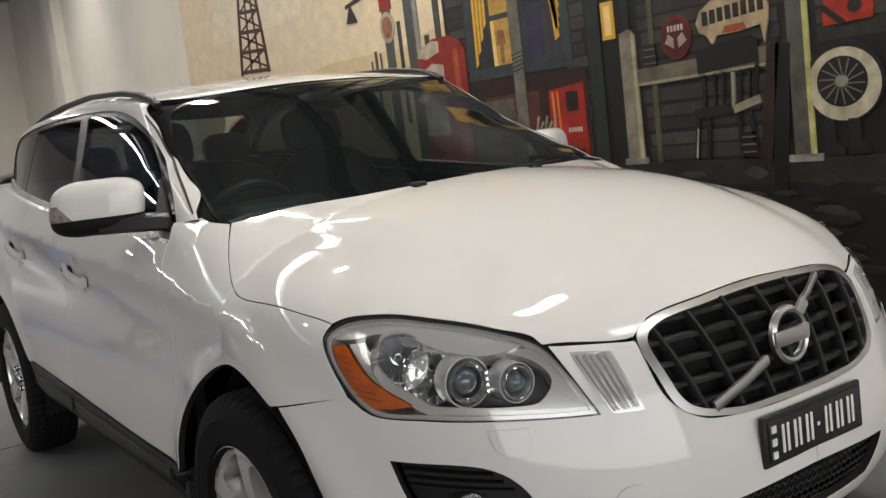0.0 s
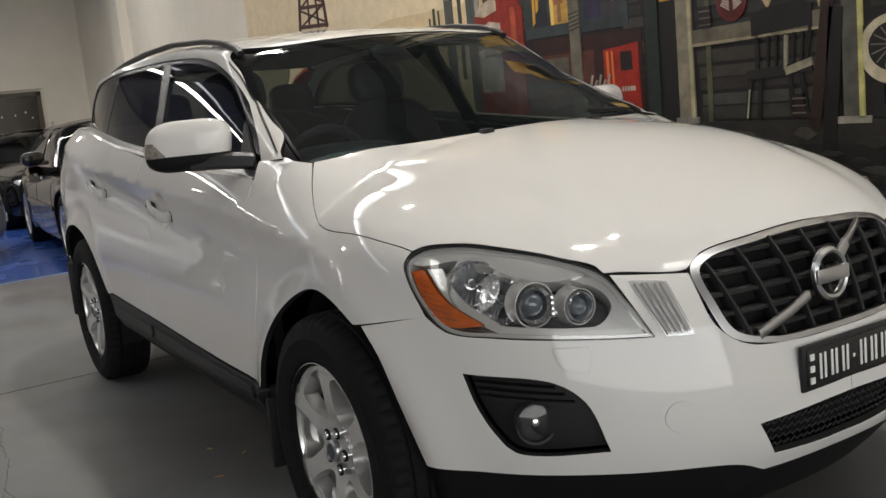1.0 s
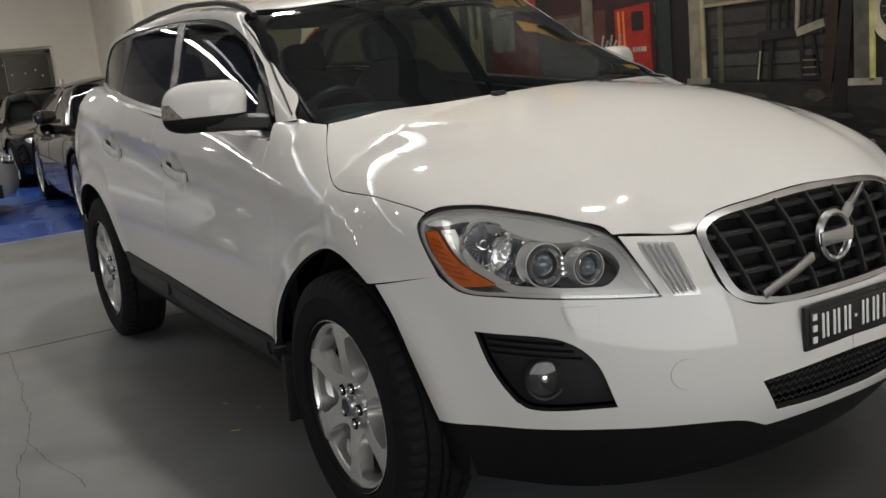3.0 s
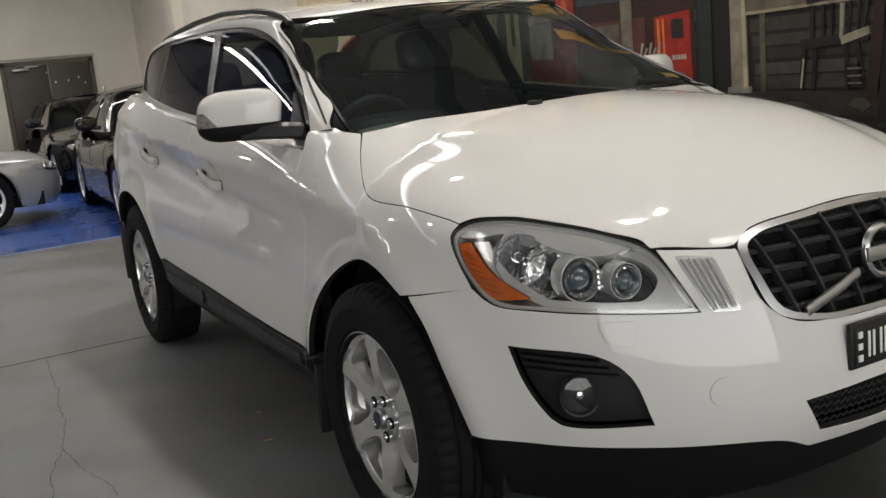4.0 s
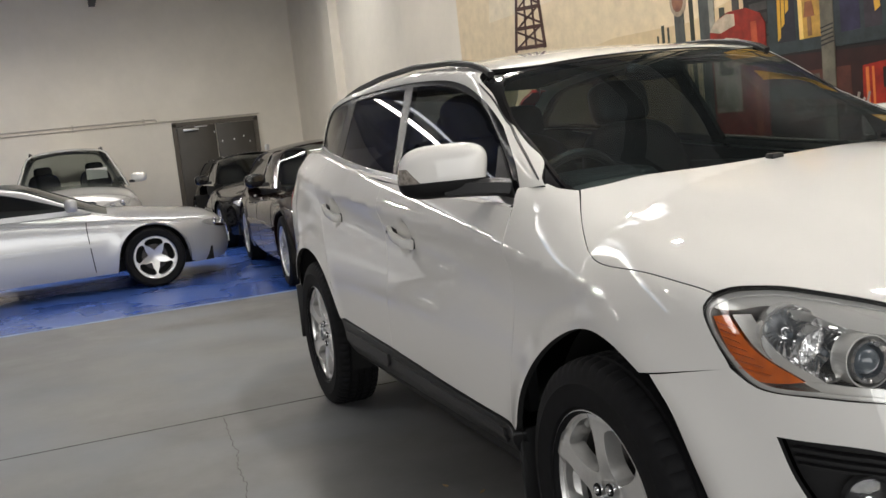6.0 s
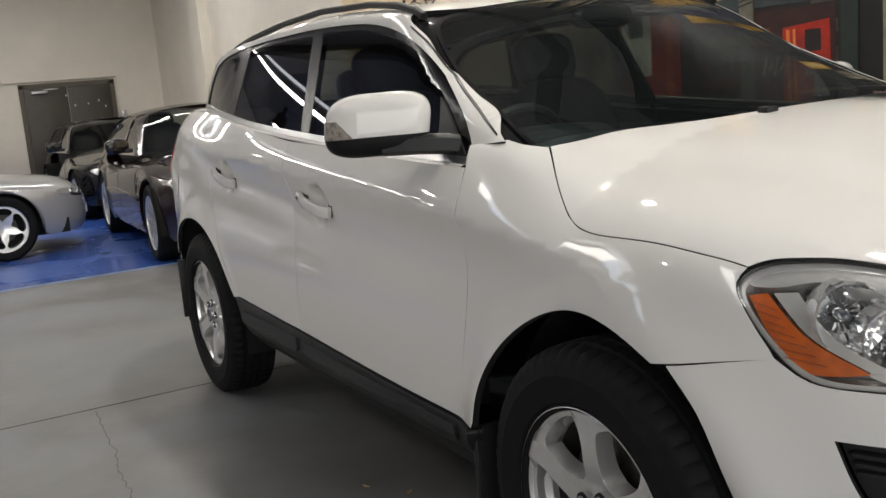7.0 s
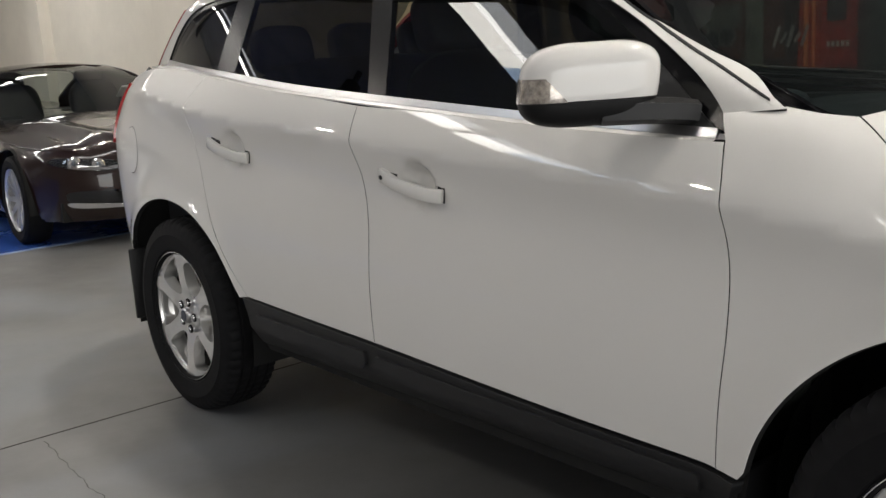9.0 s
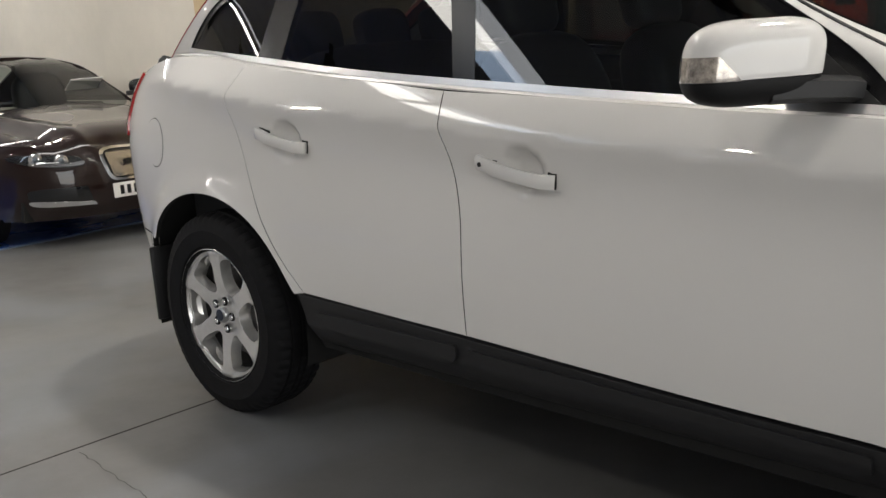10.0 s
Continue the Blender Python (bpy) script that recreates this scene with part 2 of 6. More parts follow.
def away(poly, p):
    """The distance of points from an outline."""
    d = np.linalg.norm(p[:, None] - poly[None], axis=2)
    return d.min(1)


def inset(poly, d):
    if np.sum(poly[:, 0] * np.roll(poly[:, 1], -1) - np.roll(poly[:, 0], -1) * poly[:, 1]) < 0:
        poly = poly[::-1]
    e = np.roll(poly, -1, 0) - np.roll(poly, 1, 0)
    nrm = np.stack([-e[:, 1], e[:, 0]], 1) / np.maximum(np.linalg.norm(e, axis=1), 1e-9)[:, None]
    return poly + nrm * d


# ways to lay an outline on a body: from the side, from above, from ahead, and round the nose
def ray_side(p, sx):
    return np.stack([p[:, 0], np.full(len(p), -1.25), p[:, 1]], 1), np.tile([0.0, 1, 0], (len(p), 1))


def ray_top(p, sx):
    return np.stack([p[:, 0], p[:, 1], np.full(len(p), 2.3)], 1), np.tile([0.0, 0, -1], (len(p), 1))


def ray_front(p, sx):
    return np.stack([np.full(len(p), sx + 1.3), p[:, 0], p[:, 1]], 1), np.tile([-1.0, 0, 0], (len(p), 1))


def ray_nose(p, sx):
    a = np.radians(p[:, 0] / NOSE_SCALE)
    o = np.stack([sx + 1.5 * np.cos(a), -1.5 * np.sin(a), p[:, 1]], 1)
    return o, np.stack([-np.cos(a), np.sin(a), np.zeros(len(p))], 1)


NOSE_SCALE = 0.0145


def cast(g, o, d, reach=2.4, n=60):
    """Where rays first enter the body g <= 0."""
    t0, t1 = np.zeros(len(o)), np.full(len(o), -1.0)
    best, bt = np.full(len(o), 1e9), np.zeros(len(o))
    for k in range(n + 1):
        t = reach * k / n
        v = g(*(o + d * t).T)
        hit = (v <= 0) & (t1 < 0)
        t1[hit], t0[hit] = t, t - reach / n
        better = (v < best) & (t1 < 0)
        best[better], bt[better] = v[better], t
    miss = t1 < 0
    t1[miss] = t0[miss] = bt[miss]
    for _ in range(17):
        m = 0.5 * (t0 + t1)
        neg = g(*(o + d * m[:, None]).T) <= 0
        t1 = np.where(neg & ~miss, m, t1)
        t0 = np.where(~neg & ~miss, m, t0)
    return o + d * t1[:, None]


def normals(g, p, e=0.002):
    n = np.stack([g(*(p + v).T) - g(*(p - v).T) for v in np.eye(3) * e], 1)
    return n / np.maximum(np.linalg.norm(n, axis=1), 1e-12)[:, None]


from mathutils.geometry import delaunay_2d_cdt


def sheet(g, ray, outline, holes=(), step=0.03, gap=0.0014, lift=0.0, lip=0.018, sx=0.0):
    """A pressed panel: an outline laid on the body g, with turned-in edges. Returns points, normals and faces."""
    key = (g, ray, repr(outline), repr(holes), step, gap, lift, lip, sx)
    if key not in MADE:
        MADE[key] = press(g, ray, outline, holes, step, gap, lift, lip, sx)
    return MADE[key]


MADE = {}


def press(g, ray, outline, holes, step, gap, lift, lip, sx):
    scale = np.array([NOSE_SCALE, 1.0]) if ray in (ray_nose, ray_wing) else np.ones(2)

    def prep(o, d):
        o = [(p[0] * scale[0], *p[1:]) for p in o]
        return inset(rounded(o, step * 0.6), d)
    loops = [prep(outline, gap)] + [prep(h, -gap)[::-1] for h in holes]
    lo, hi = loops[0].min(0), loops[0].max(0)
    nx, ny = (np.ceil((hi - lo) / step).astype(int) + 1)
    gx, gy = np.meshgrid(np.linspace(lo[0], hi[0], max(nx, 2)), np.linspace(lo[1], hi[1], max(ny, 2)))
    gx[::2] += step * 0.5
    grid = np.stack([gx.ravel(), gy.ravel()], 1)
    ok = inside(loops[0], grid) & (away(loops[0], grid) > step * 0.45)
    for h in loops[1:]:
        ok &= ~inside(h, grid) & (away(h, grid) > step * 0.45)
    grid = grid[ok]
    pts, edges, base = [], [], 0
    for l in loops:
        k = len(l)
        edges += [(base + i, base + (i + 1) % k) for i in range(k)]
        pts += list(l)
        base += k
    pts += list(grid)
    vs, es, fs = delaunay_2d_cdt([Vector(p) for p in pts], edges, [], 0, 1e-6)[:3]
    v2 = np.array([tuple(v) for v in vs])
    tri = np.array([f for f in fs if len(f) == 3])
    c = v2[tri].mean(1)
    keep = inside(loops[0], c)
    for h in loops[1:]:
        keep &= ~inside(h, c)
    tri = tri[keep]
    o, d = ray(v2, sx)
    p = cast(g, o, d)
    nn = normals(g, p)
    p = p + nn * lift
    m = np.cross(p[tri[:, 1]] - p[tri[:, 0]], p[tri[:, 2]] - p[tri[:, 0]])
    flip = np.einsum("ij,ij->i", m, nn[tri[:, 0]]) < 0
    tri[flip] = tri[flip][:, ::-1]
    # the turned-in rim
    cnt = {}
    for f in tri:
        for i in range(3):
            cnt[(f[i], f[(i + 1) % 3])] = 1
    rim = [(a, b) for a, b in cnt if (b, a) not in cnt]
    P, N, F = [tuple(q) for q in p], [tuple(q) for q in nn], [tuple(f) for f in tri]
    if lip:
        idx = {}
        outw = {}
        for a, b in rim:
            e = p[b] - p[a]
            w = np.cross(e, nn[a])
            w /= max(np.linalg.norm(w), 1e-9)
            for q in (a, b):
                outw[q] = outw.get(q, 0) + w
        for q, w in outw.items():
            w = w / max(np.linalg.norm(w), 1e-9)
            idx[q] = (len(P), len(P) + 1, len(P) + 2)
            P += [tuple(p[q]), tuple(p[q] - nn[q] * 0.0015 + w * 0.0008), tuple(p[q] - nn[q] * lip + w * 0.0008)]
            N += [tuple(nn[q]), tuple(w), tuple(w)]
        for a, b in rim:
            ra, rb = idx[a], idx[b]
            F += [(a, ra[1], rb[1], b), (ra[1], ra[2], rb[2], rb[1])]
    # faces deep in the gap, picked out to be coloured as shade
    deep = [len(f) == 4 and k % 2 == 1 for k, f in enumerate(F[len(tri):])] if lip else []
    return np.array(P), np.array(N), F, [False] * len(tri) + deep


def panel(name, geo, material, parent, label="", mirror=False, both=False):
    """Links what sheet() made as a part; mirror: the other side's; both: the two halves as one."""
    P, N, F, deep = geo
    if mirror:
        P, N, F = P * (1, -1, 1), N * (1, -1, 1), [f[::-1] for f in F]
    if both:
        k = len(P)
        P2, N2 = P * (1, -1, 1), N * (1, -1, 1)
        F = list(F) + [tuple(i + k for i in f[::-1]) for f in F]
        deep = deep + deep
        P, N = np.vstack([P, P2]), np.vstack([N, N2])
    me = bpy.data.meshes.new(name)
    me.from_pydata([tuple(p) for p in P], [], [tuple(int(i) for i in f) for f in F])
    me.polygons.foreach_set("use_smooth", [True] * len(me.polygons))
    me.normals_split_custom_set_from_vertices([tuple(n) for n in N])
    me.materials.append(material)
    # white panels get near-black deep lips, as shade in the shut lines
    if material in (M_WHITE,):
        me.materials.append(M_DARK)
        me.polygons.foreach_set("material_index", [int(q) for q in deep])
    ob = new(name, me)
    ob.parent = parent
    if label:
        ob["label"] = label
    return ob


# ---------------------------------------------------------------- hall
WALL_Y, RECESS_Y, BACK_X, FRONT_X, FAR_Y, TOP = 1.80, 2.2, -15.8, 9.0, -11.0, 4.2


def setting(name, bm, m, label, category):
    return tagged(part(name, bm, m, smooth=False), label, category, kind="structure")


setting("floor", boxed(BACK_X, FRONT_X, FAR_Y, RECESS_Y, -0.2, 0.0), M_FLOOR, "grey painted concrete floor with stains and cracks", "floor")
setting("blue_floor", boxed(BACK_X, -6.887, FAR_Y, RECESS_Y, -0.01, 0.004), M_BLUE, "glossy blue painted parking zone on the floor", "floor")
setting("blue_floor_edge", boxed(-6.9, -6.83, FAR_Y, RECESS_Y, -0.01, 0.003), M_BLUEPALE, "worn pale edge of the blue floor paint", "floor")
setting("wall_mural_side", boxed(-8.65, FRONT_X, WALL_Y, 2.4, -0.2, TOP), M_WALL, "off-white painted wall that carries the mural", "wall")
setting("wall_recess", boxed(BACK_X, -8.65, RECESS_Y, 2.4, -0.2, TOP), M_WALL, "off-white painted concrete wall set back behind a pier", "wall")
setting("wall_pier", boxed(-13.1, -12.6, RECESS_Y - 0.14, RECESS_Y, -0.2, TOP), M_WALL, "off-white painted wall pier", "wall")
setting("wall_back", boxed(BACK_X - 0.2, BACK_X, FAR_Y, 2.4, -0.2, TOP), M_WALL, "off-white painted back wall with a conduit", "wall")
# unseen wall added to close the hall and steer bounce light
setting("wall_far_side", boxed(BACK_X, FRONT_X, FAR_Y - 0.2, FAR_Y, -0.2, TOP), M_FARWALL, "unseen grey wall with a tone set for bounce light", "wall")
for nm, bb in (("wall_front_left", (-11, -10.75, 0, TOP)), ("wall_front_right", (1.6, 2.4, 0, TOP)), ("wall_front_head", (-10.75, 1.6, 3.65, TOP))):
    setting(nm, boxed(FRONT_X, FRONT_X + 0.2, bb[0], bb[1], bb[2], bb[3]), M_WALL, "off-white wall round the added, unseen roller door", "wall")
setting("forecourt", boxed(FRONT_X, 40, -40, 40, -0.25, -0.02), M_FLOOR, "unseen concrete forecourt outside the added roller door", "ground")

# roof with long translucent roof lights between the sheets
xs_cut = [BACK_X - 0.2]
rows_cut = {}
for rx, rw, ry0, ry1, *_ in sorted(ROOF_LIGHTS):
    a, b = rows_cut.get((rx, rw), (ry0, ry1))
    rows_cut[rx, rw] = (min(a, ry0), max(b, ry1))
for rx, rw in sorted(rows_cut):
    xs_cut += [rx - rw / 2, rx + rw / 2]
xs_cut.append(FRONT_X + 0.2)
bm = bmesh.new()
for k in range(0, len(xs_cut), 2):
    box(bm, xs_cut[k], xs_cut[k + 1], FAR_Y - 0.2, 2.4, TOP, TOP + 0.08)
for (rx, rw), (ry0, ry1) in rows_cut.items():
    box(bm, rx - rw / 2, rx + rw / 2, FAR_Y - 0.2, ry0, TOP, TOP + 0.08)
    box(bm, rx - rw / 2, rx + rw / 2, ry1, 2.4, TOP, TOP + 0.08)
setting("ceiling", bm, M_CEIL, "grey sheeted warehouse roof", "ceiling")
for rx, rw, ry0, ry1, *_ in ROOF_LIGHTS:
    setting("roof_light", boxed(rx - rw / 2, rx + rw / 2, ry0, ry1, TOP + 0.02, TOP + 0.04), M_SKYLIGHT, "translucent daylight roof panel", "skylight")
for k, y in enumerate((-9.5, -7.4, -5.3, -3.2, -1.1, 1.0)):
    setting("roof_beam", boxed(BACK_X, FRONT_X, y - 0.05, y + 0.05, TOP - 0.2, TOP - 0.02), M_STEEL, "dark painted steel roof beam", "beam")

for lx in (-12.6, -7.6, -2.9, 0.35):
    # the lamp at -7.6, 0.2 is unseen, added to brighten the walls
    for ly in (-4.4, -1.47) if lx < -12 else (-4.4, 0.2) if lx < 0 else (0.2,):
        hl = thing("high_bay_lamp", "round white high bay lamp under the roof beam", "ceiling lamp", pose(lx, ly, TOP - 0.40), "high bay lamps")
        part("lamp_housing", lathe(bmesh.new(), [(0.0, 0.40), (0.03, 0.40), (0.03, 0.28), (0.08, 0.24), (0.10, 0.11), (0.17, 0.0), (0.16, 0.0), (0.08, 0.1), (0.0, 0.11)], 24, "z"), M_STEEL, hl)
        part("lamp_disc", lathe(bmesh.new(), [(0.0, 0.03), (0.10, 0.03), (0.10, 0.02), (0.0, 0.012)], 24, "z"), M_LAMP_NEW if lx > -3 and ly > 0 else M_LAMP, hl)

# floor joint, cracks and bits
bm = bmesh.new()
box(bm, -2.908, -2.90, FAR_Y, WALL_Y, -0.01, 0.0012)
box(bm, 3.1, 3.108, FAR_Y, WALL_Y, -0.01, 0.0012)
setting("floor_joint", bm, M_JOINT, "dark sawn joint across the concrete floor", "floor joint")


def crack(pts, w):
    rnd = random.Random(5)
    fine, drift = [], 0.0
    for (x0, y0), (x1, y1) in zip(pts, pts[1:]):
        n = 16
        for i in range(n):
            t = i / n
            drift = 0.75 * drift + rnd.uniform(-0.0055, 0.0055)
            fine.append((x0 + (x1 - x0) * t + rnd.uniform(-0.003, 0.003), y0 + (y1 - y0) * t + drift))
    bm = bmesh.new()
    row = []
    for k, (x, y) in enumerate(fine):
        h = w * rnd.uniform(0.35, 1.0)
        row.append((bm.verts.new((x, y - h, 0.0014)), bm.verts.new((x, y + h, 0.0014))))
    for p, q in zip(row, row[1:]):
        bm.faces.new((p[0], q[0], q[1], p[1]))
    return bm


for pts in ([(-2.86, -1.41), (-2.5, -1.43), (-2.22, -1.44), (-2.02, -1.47), (-1.8, -1.48), (-1.47, -1.54), (-1.26, -1.53), (-1.08, -1.48), (-0.85, -1.46)], [(-1.47, -1.54), (-1.2, -1.62), (-0.7, -1.66)]):
    setting("floor_crack", crack(pts, 0.0019), M_CRACK, "thin branching crack in the concrete floor", "crack")
for x, y, a in ((-1.29, -0.845, 20), (-0.98, -0.915, 70), (-1.15, -0.76, 130)):
    bm = prism(bmesh.new(), [(-0.016, 0.0), (-0.004, 0.006), (0.014, 0.003), (0.017, -0.002), (0.0, -0.006)], "z", 0.0, 0.003)
    ob = part("leaf_scrap", bm, M_LEAF)
    ob.matrix_world = pose(x, y, 0.0, 0, 0, a)
    tagged(ob, "small dry leaf scrap lying on the floor", "leaf", "floor scraps")

# back wall: double door, conduits, switch
dd = thing("double_door", "dark brown closed double door in the back wall", "door", pose(BACK_X, 0, 0), kind="structure")
dd.name = "door_1"
part("door_frame", box(box(box(bmesh.new(), 0.0, 0.05, -0.08, -0.01, 0, 1.93), 0.0, 0.05, 1.34, 1.41, 0, 1.93), 0.0, 0.05, -0.08, 1.41, 1.88, 1.95), M_DOORFRAME, dd)
for y0, y1 in ((-0.005, 0.655), (0.675, 1.335)):
    part("door_leaf", box(bmesh.new(), 0.0, 0.04, y0, y1, 0.01, 1.875, 0.004), M_DOOR, dd)
part("door_closer", box(bmesh.new(), 0.04, 0.10, 0.10, 0.36, 1.79, 1.83, 0.006), M_SATIN, dd)
part("door_closer_arm", box(bmesh.new(), 0.04, 0.06, 0.30, 0.52, 1.845, 1.86), M_SATIN, dd)
for y, z in ((0.62, 1.72), (0.74, 1.55), (0.95, 1.56), (1.12, 1.60), (1.22, 1.5)):
    part("door_sticker", boxed(0.04, 0.043, y, y + 0.022, z, z + 0.03), M_CARD, dd)
for z in (1.985, 2.045):
    c = thing("conduit", "grey painted conduit along the back wall", "pipe")
    part("pipe", tube(bmesh.new(), [(BACK_X + 0.03, -9.0, z), (BACK_X + 0.03, -0.35, z), (BACK_X + 0.03, -0.32, z - 0.03), (BACK_X + 0.03, -0.32, 1.975)] if z > 2.0 else [(BACK_X + 0.03, -9.0, z), (BACK_X + 0.03, 1.45, z)], 0.012, 8), M_WALLPIPE, c)
    for k in range(8):
        part("pipe_clip", boxed(BACK_X, BACK_X + 0.05, -8.6 + k * 1.15, -8.57 + k * 1.15, z - 0.025, z + 0.025), M_WALLPIPE, c)
sw = thing("wall_switch", "small grey switch box on the wall beside the door", "switch", pose(BACK_X, 1.52, 1.36))
part("switch_box", box(bmesh.new(), 0.0, 0.06, -0.035, 0.035, -0.06, 0.06, 0.006), M_SATIN, sw)

# ---------------------------------------------------------------- mural painted on the wall
mural = thing("mural", "painted mural of an old wooden filling station on the wall", "mural", pose(0, WALL_Y, 0))
PAINTS = {}


def paint(c):
    if c not in PAINTS:
        PAINTS[c] = mat("mural_paint", tuple(min(0.8, 1.12 * v ** 1.16) if c[0] > 0.55 else (0.68 if max(c) < 0.3 else 0.95) * v ** 1.26 for v in c), 0.5, noise_scale=9, noise_amount=0.12 if c[0] > 0.55 else 0.45, bump=0.05, bump_scale=80)
    return PAINTS[c]


def daub(name, pts, c, layer=1, label=""):
    """One painted shape of the mural; higher layers lie over lower ones."""
    return part(name, prism(bmesh.new(), pts, "y", -0.0012 * layer - 0.001, -0.0004), paint(c), mural, label, smooth=False)


def slab(name, x0, x1, z0, z1, c, layer=1, lean=0.0):
    return daub(name, [(x0, z0), (x1, z0), (x1 + lean, z1), (x0 + lean, z1)], c, layer)


def disc(name, x, z, rx, rz, c, layer, n=32):
    return daub(name, [(x + rx * math.cos(2 * math.pi * k / n), z + rz * math.sin(2 * math.pi * k / n)) for k in range(n)], c, layer)


def line(name, x0, z0, x1, z1, w, c, layer):
    d = Vector((x1 - x0, z1 - z0)).normalized() * w / 2
    return daub(name, [(x0 - d.y, z0 + d.x), (x0 + d.y, z0 - d.x), (x1 + d.y, z1 - d.x), (x1 - d.y, z1 + d.x)], c, layer)


SKY, SAND, DARKW, REDP = (0.70, 0.595, 0.43), (0.62, 0.50, 0.32), (0.022, 0.020, 0.018), (0.32, 0.035, 0.016)
GREENW, YELL, RUST = (0.035, 0.055, 0.05), (0.62, 0.38, 0.06), (0.13, 0.04, 0.022)
slab("painted_sky", -7.02, -2.6, 0.3, TOP, SKY, 1)
slab("painted_haze", -6.3, -4.6, 2.2, 3.6, (0.72, 0.64, 0.50), 2, 0.3)
daub("painted_hill", [(-7.02, 0.3), (-2.6, 0.3), (-2.6, 1.9), (-3.3, 1.78), (-4.2, 1.80), (-5.2, 1.72), (-7.02, 1.95)], SAND, 2)
# wind pump tower
line("tower_leg", -5.80, 1.88, -5.56, 3.0, 0.045, RUST, 4)
line("tower_leg", -5.26, 1.86, -5.40, 3.0, 0.045, RUST, 4)
line("tower_leg", -5.60, 1.88, -5.50, 3.0, 0.03, RUST, 4)
line("tower_leg", -5.42, 1.87, -5.45, 3.0, 0.03, RUST, 4)
for k in range(7):
    z = 1.90 + k * 0.16
    xl, xr = -5.80 + 0.24 * (z - 1.88) / 1.12, -5.26 - 0.14 * (z - 1.86) / 1.14
    line("tower_rung", xl, z + 0.01, xr, z - 0.02, 0.03, RUST, 5)
    if k < 6:
        line("tower_brace", xl, z, xr - 0.02, z + 0.15, 0.018, RUST, 4)
        line("tower_brace", xr, z, xl + 0.03, z + 0.15, 0.018, RUST, 4)
# lamp arm
line("lamp_arm", -3.92, 2.14, -3.35, 2.22, 0.03, (0.05, 0.04, 0.03), 5)
daub("painted_lamp", [(-3.93, 2.03), (-3.78, 2.02), (-3.82, 2.09), (-3.86, 2.15), (-3.89, 2.10)], (0.06, 0.05, 0.035), 5)
# cactus and poles at the corner
for x, z0, z1, w in ((-3.60, 1.3, 1.80, 0.03), (-3.66, 1.62, 1.74, 0.02), (-3.54, 1.64, 1.78, 0.02), (-3.28, 1.3, 1.95, 0.04), (-2.98, 1.3, 1.82, 0.05)):
    slab("painted_cactus", x - w / 2, x + w / 2, z0, z1, (0.09, 0.10, 0.07), 4)
slab("sign_pole", -3.46, -3.36, 0.8, 2.7, (0.16, 0.17, 0.16), 5)
disc("pole_sign", -3.41, 1.93, 0.085, 0.10, (0.50, 0.42, 0.33), 6)
disc("pole_sign_face", -3.41, 1.93, 0.06, 0.07, (0.32, 0.16, 0.10), 7)
slab("pole_band", -3.48, -3.34, 2.04, 2.12, REDP, 6)
slab("painted_column", -3.20, -3.05, 0.8, TOP, (0.14, 0.155, 0.15), 5)
slab("painted_column", -3.10, -3.05, 0.8, TOP, (0.38, 0.37, 0.32), 6)
slab("painted_column", -2.88, -2.82, 0.8, TOP, (0.12, 0.12, 0.11), 5)
# timber front
slab("timber_wall", -2.78, 0.9, 0.3, TOP, DARKW, 3)
slab("timber_wall", -3.02, -2.78, 0.3, 1.62, DARKW, 3)
rnd = random.Random(11)
for x0, x1, z0, z1 in ((-2.76, -2.56, 1.55, 3.0), (-1.74, -1.58, 1.2, 2.6), (-1.23, -0.42, 0.97, 1.78), (-0.30, 0.85, 1.40, 2.3)):
    z = z0
    while z < z1:
        h = rnd.uniform(0.045, 0.062)
        g = rnd.uniform(0.055, 0.125)
        slab("painted_board", x0 + rnd.uniform(0, 0.03), x1 - rnd.uniform(0, 0.03), z, z + h, (round(g, 2), round(g * 0.96, 2), round(g * 0.86, 2)), 4)
        z += h + rnd.uniform(0.008, 0.02)
# fuel pump
daub("pump_body", [(-3.10, 0.7), (-2.62, 0.7), (-2.60, 1.68), (-2.64, 1.74), (-2.76, 1.785), (-2.92, 1.785), (-3.04, 1.745), (-3.10, 1.68)], REDP, 8)
daub("pump_cap", [(-3.10, 1.69), (-3.04, 1.745), (-2.93, 1.775), (-2.86, 1.765), (-2.86, 1.70), (-3.0, 1.67)], (0.55, 0.48, 0.38), 9)
daub("pump_face", [(-3.08, 1.2), (-2.84, 1.2), (-2.83, 1.62), (-2.95, 1.64), (-3.08, 1.59)], (0.52, 0.47, 0.40), 9)
slab("pump_dial", -3.02, -2.90, 1.42, 1.55, (0.10, 0.09, 0.08), 10)
slab("pump_stripe", -2.72, -2.67, 1.0, 1.70, (0.45, 0.12, 0.05), 9)
# lit window
daub("window_frame", [(-2.58, 1.49), (-1.69, 1.48), (-1.67, 2.6), (-2.55, 2.6)], (0.075, 0.10, 0.105), 6)
for x0, x1, c in ((-2.50, -2.36, (0.05, 0.05, 0.07)), (-2.33, -2.17, (0.55, 0.36, 0.10)), (-2.03, -1.90, (0.07, 0.06, 0.13)), (-1.87, -1.76, (0.10, 0.08, 0.10))):
    for z0, z1 in ((1.55, 1.80), (1.83, 2.08), (2.11, 2.5)):
        slab("painted_pane", x0, x1, z0, z1, c, 7)
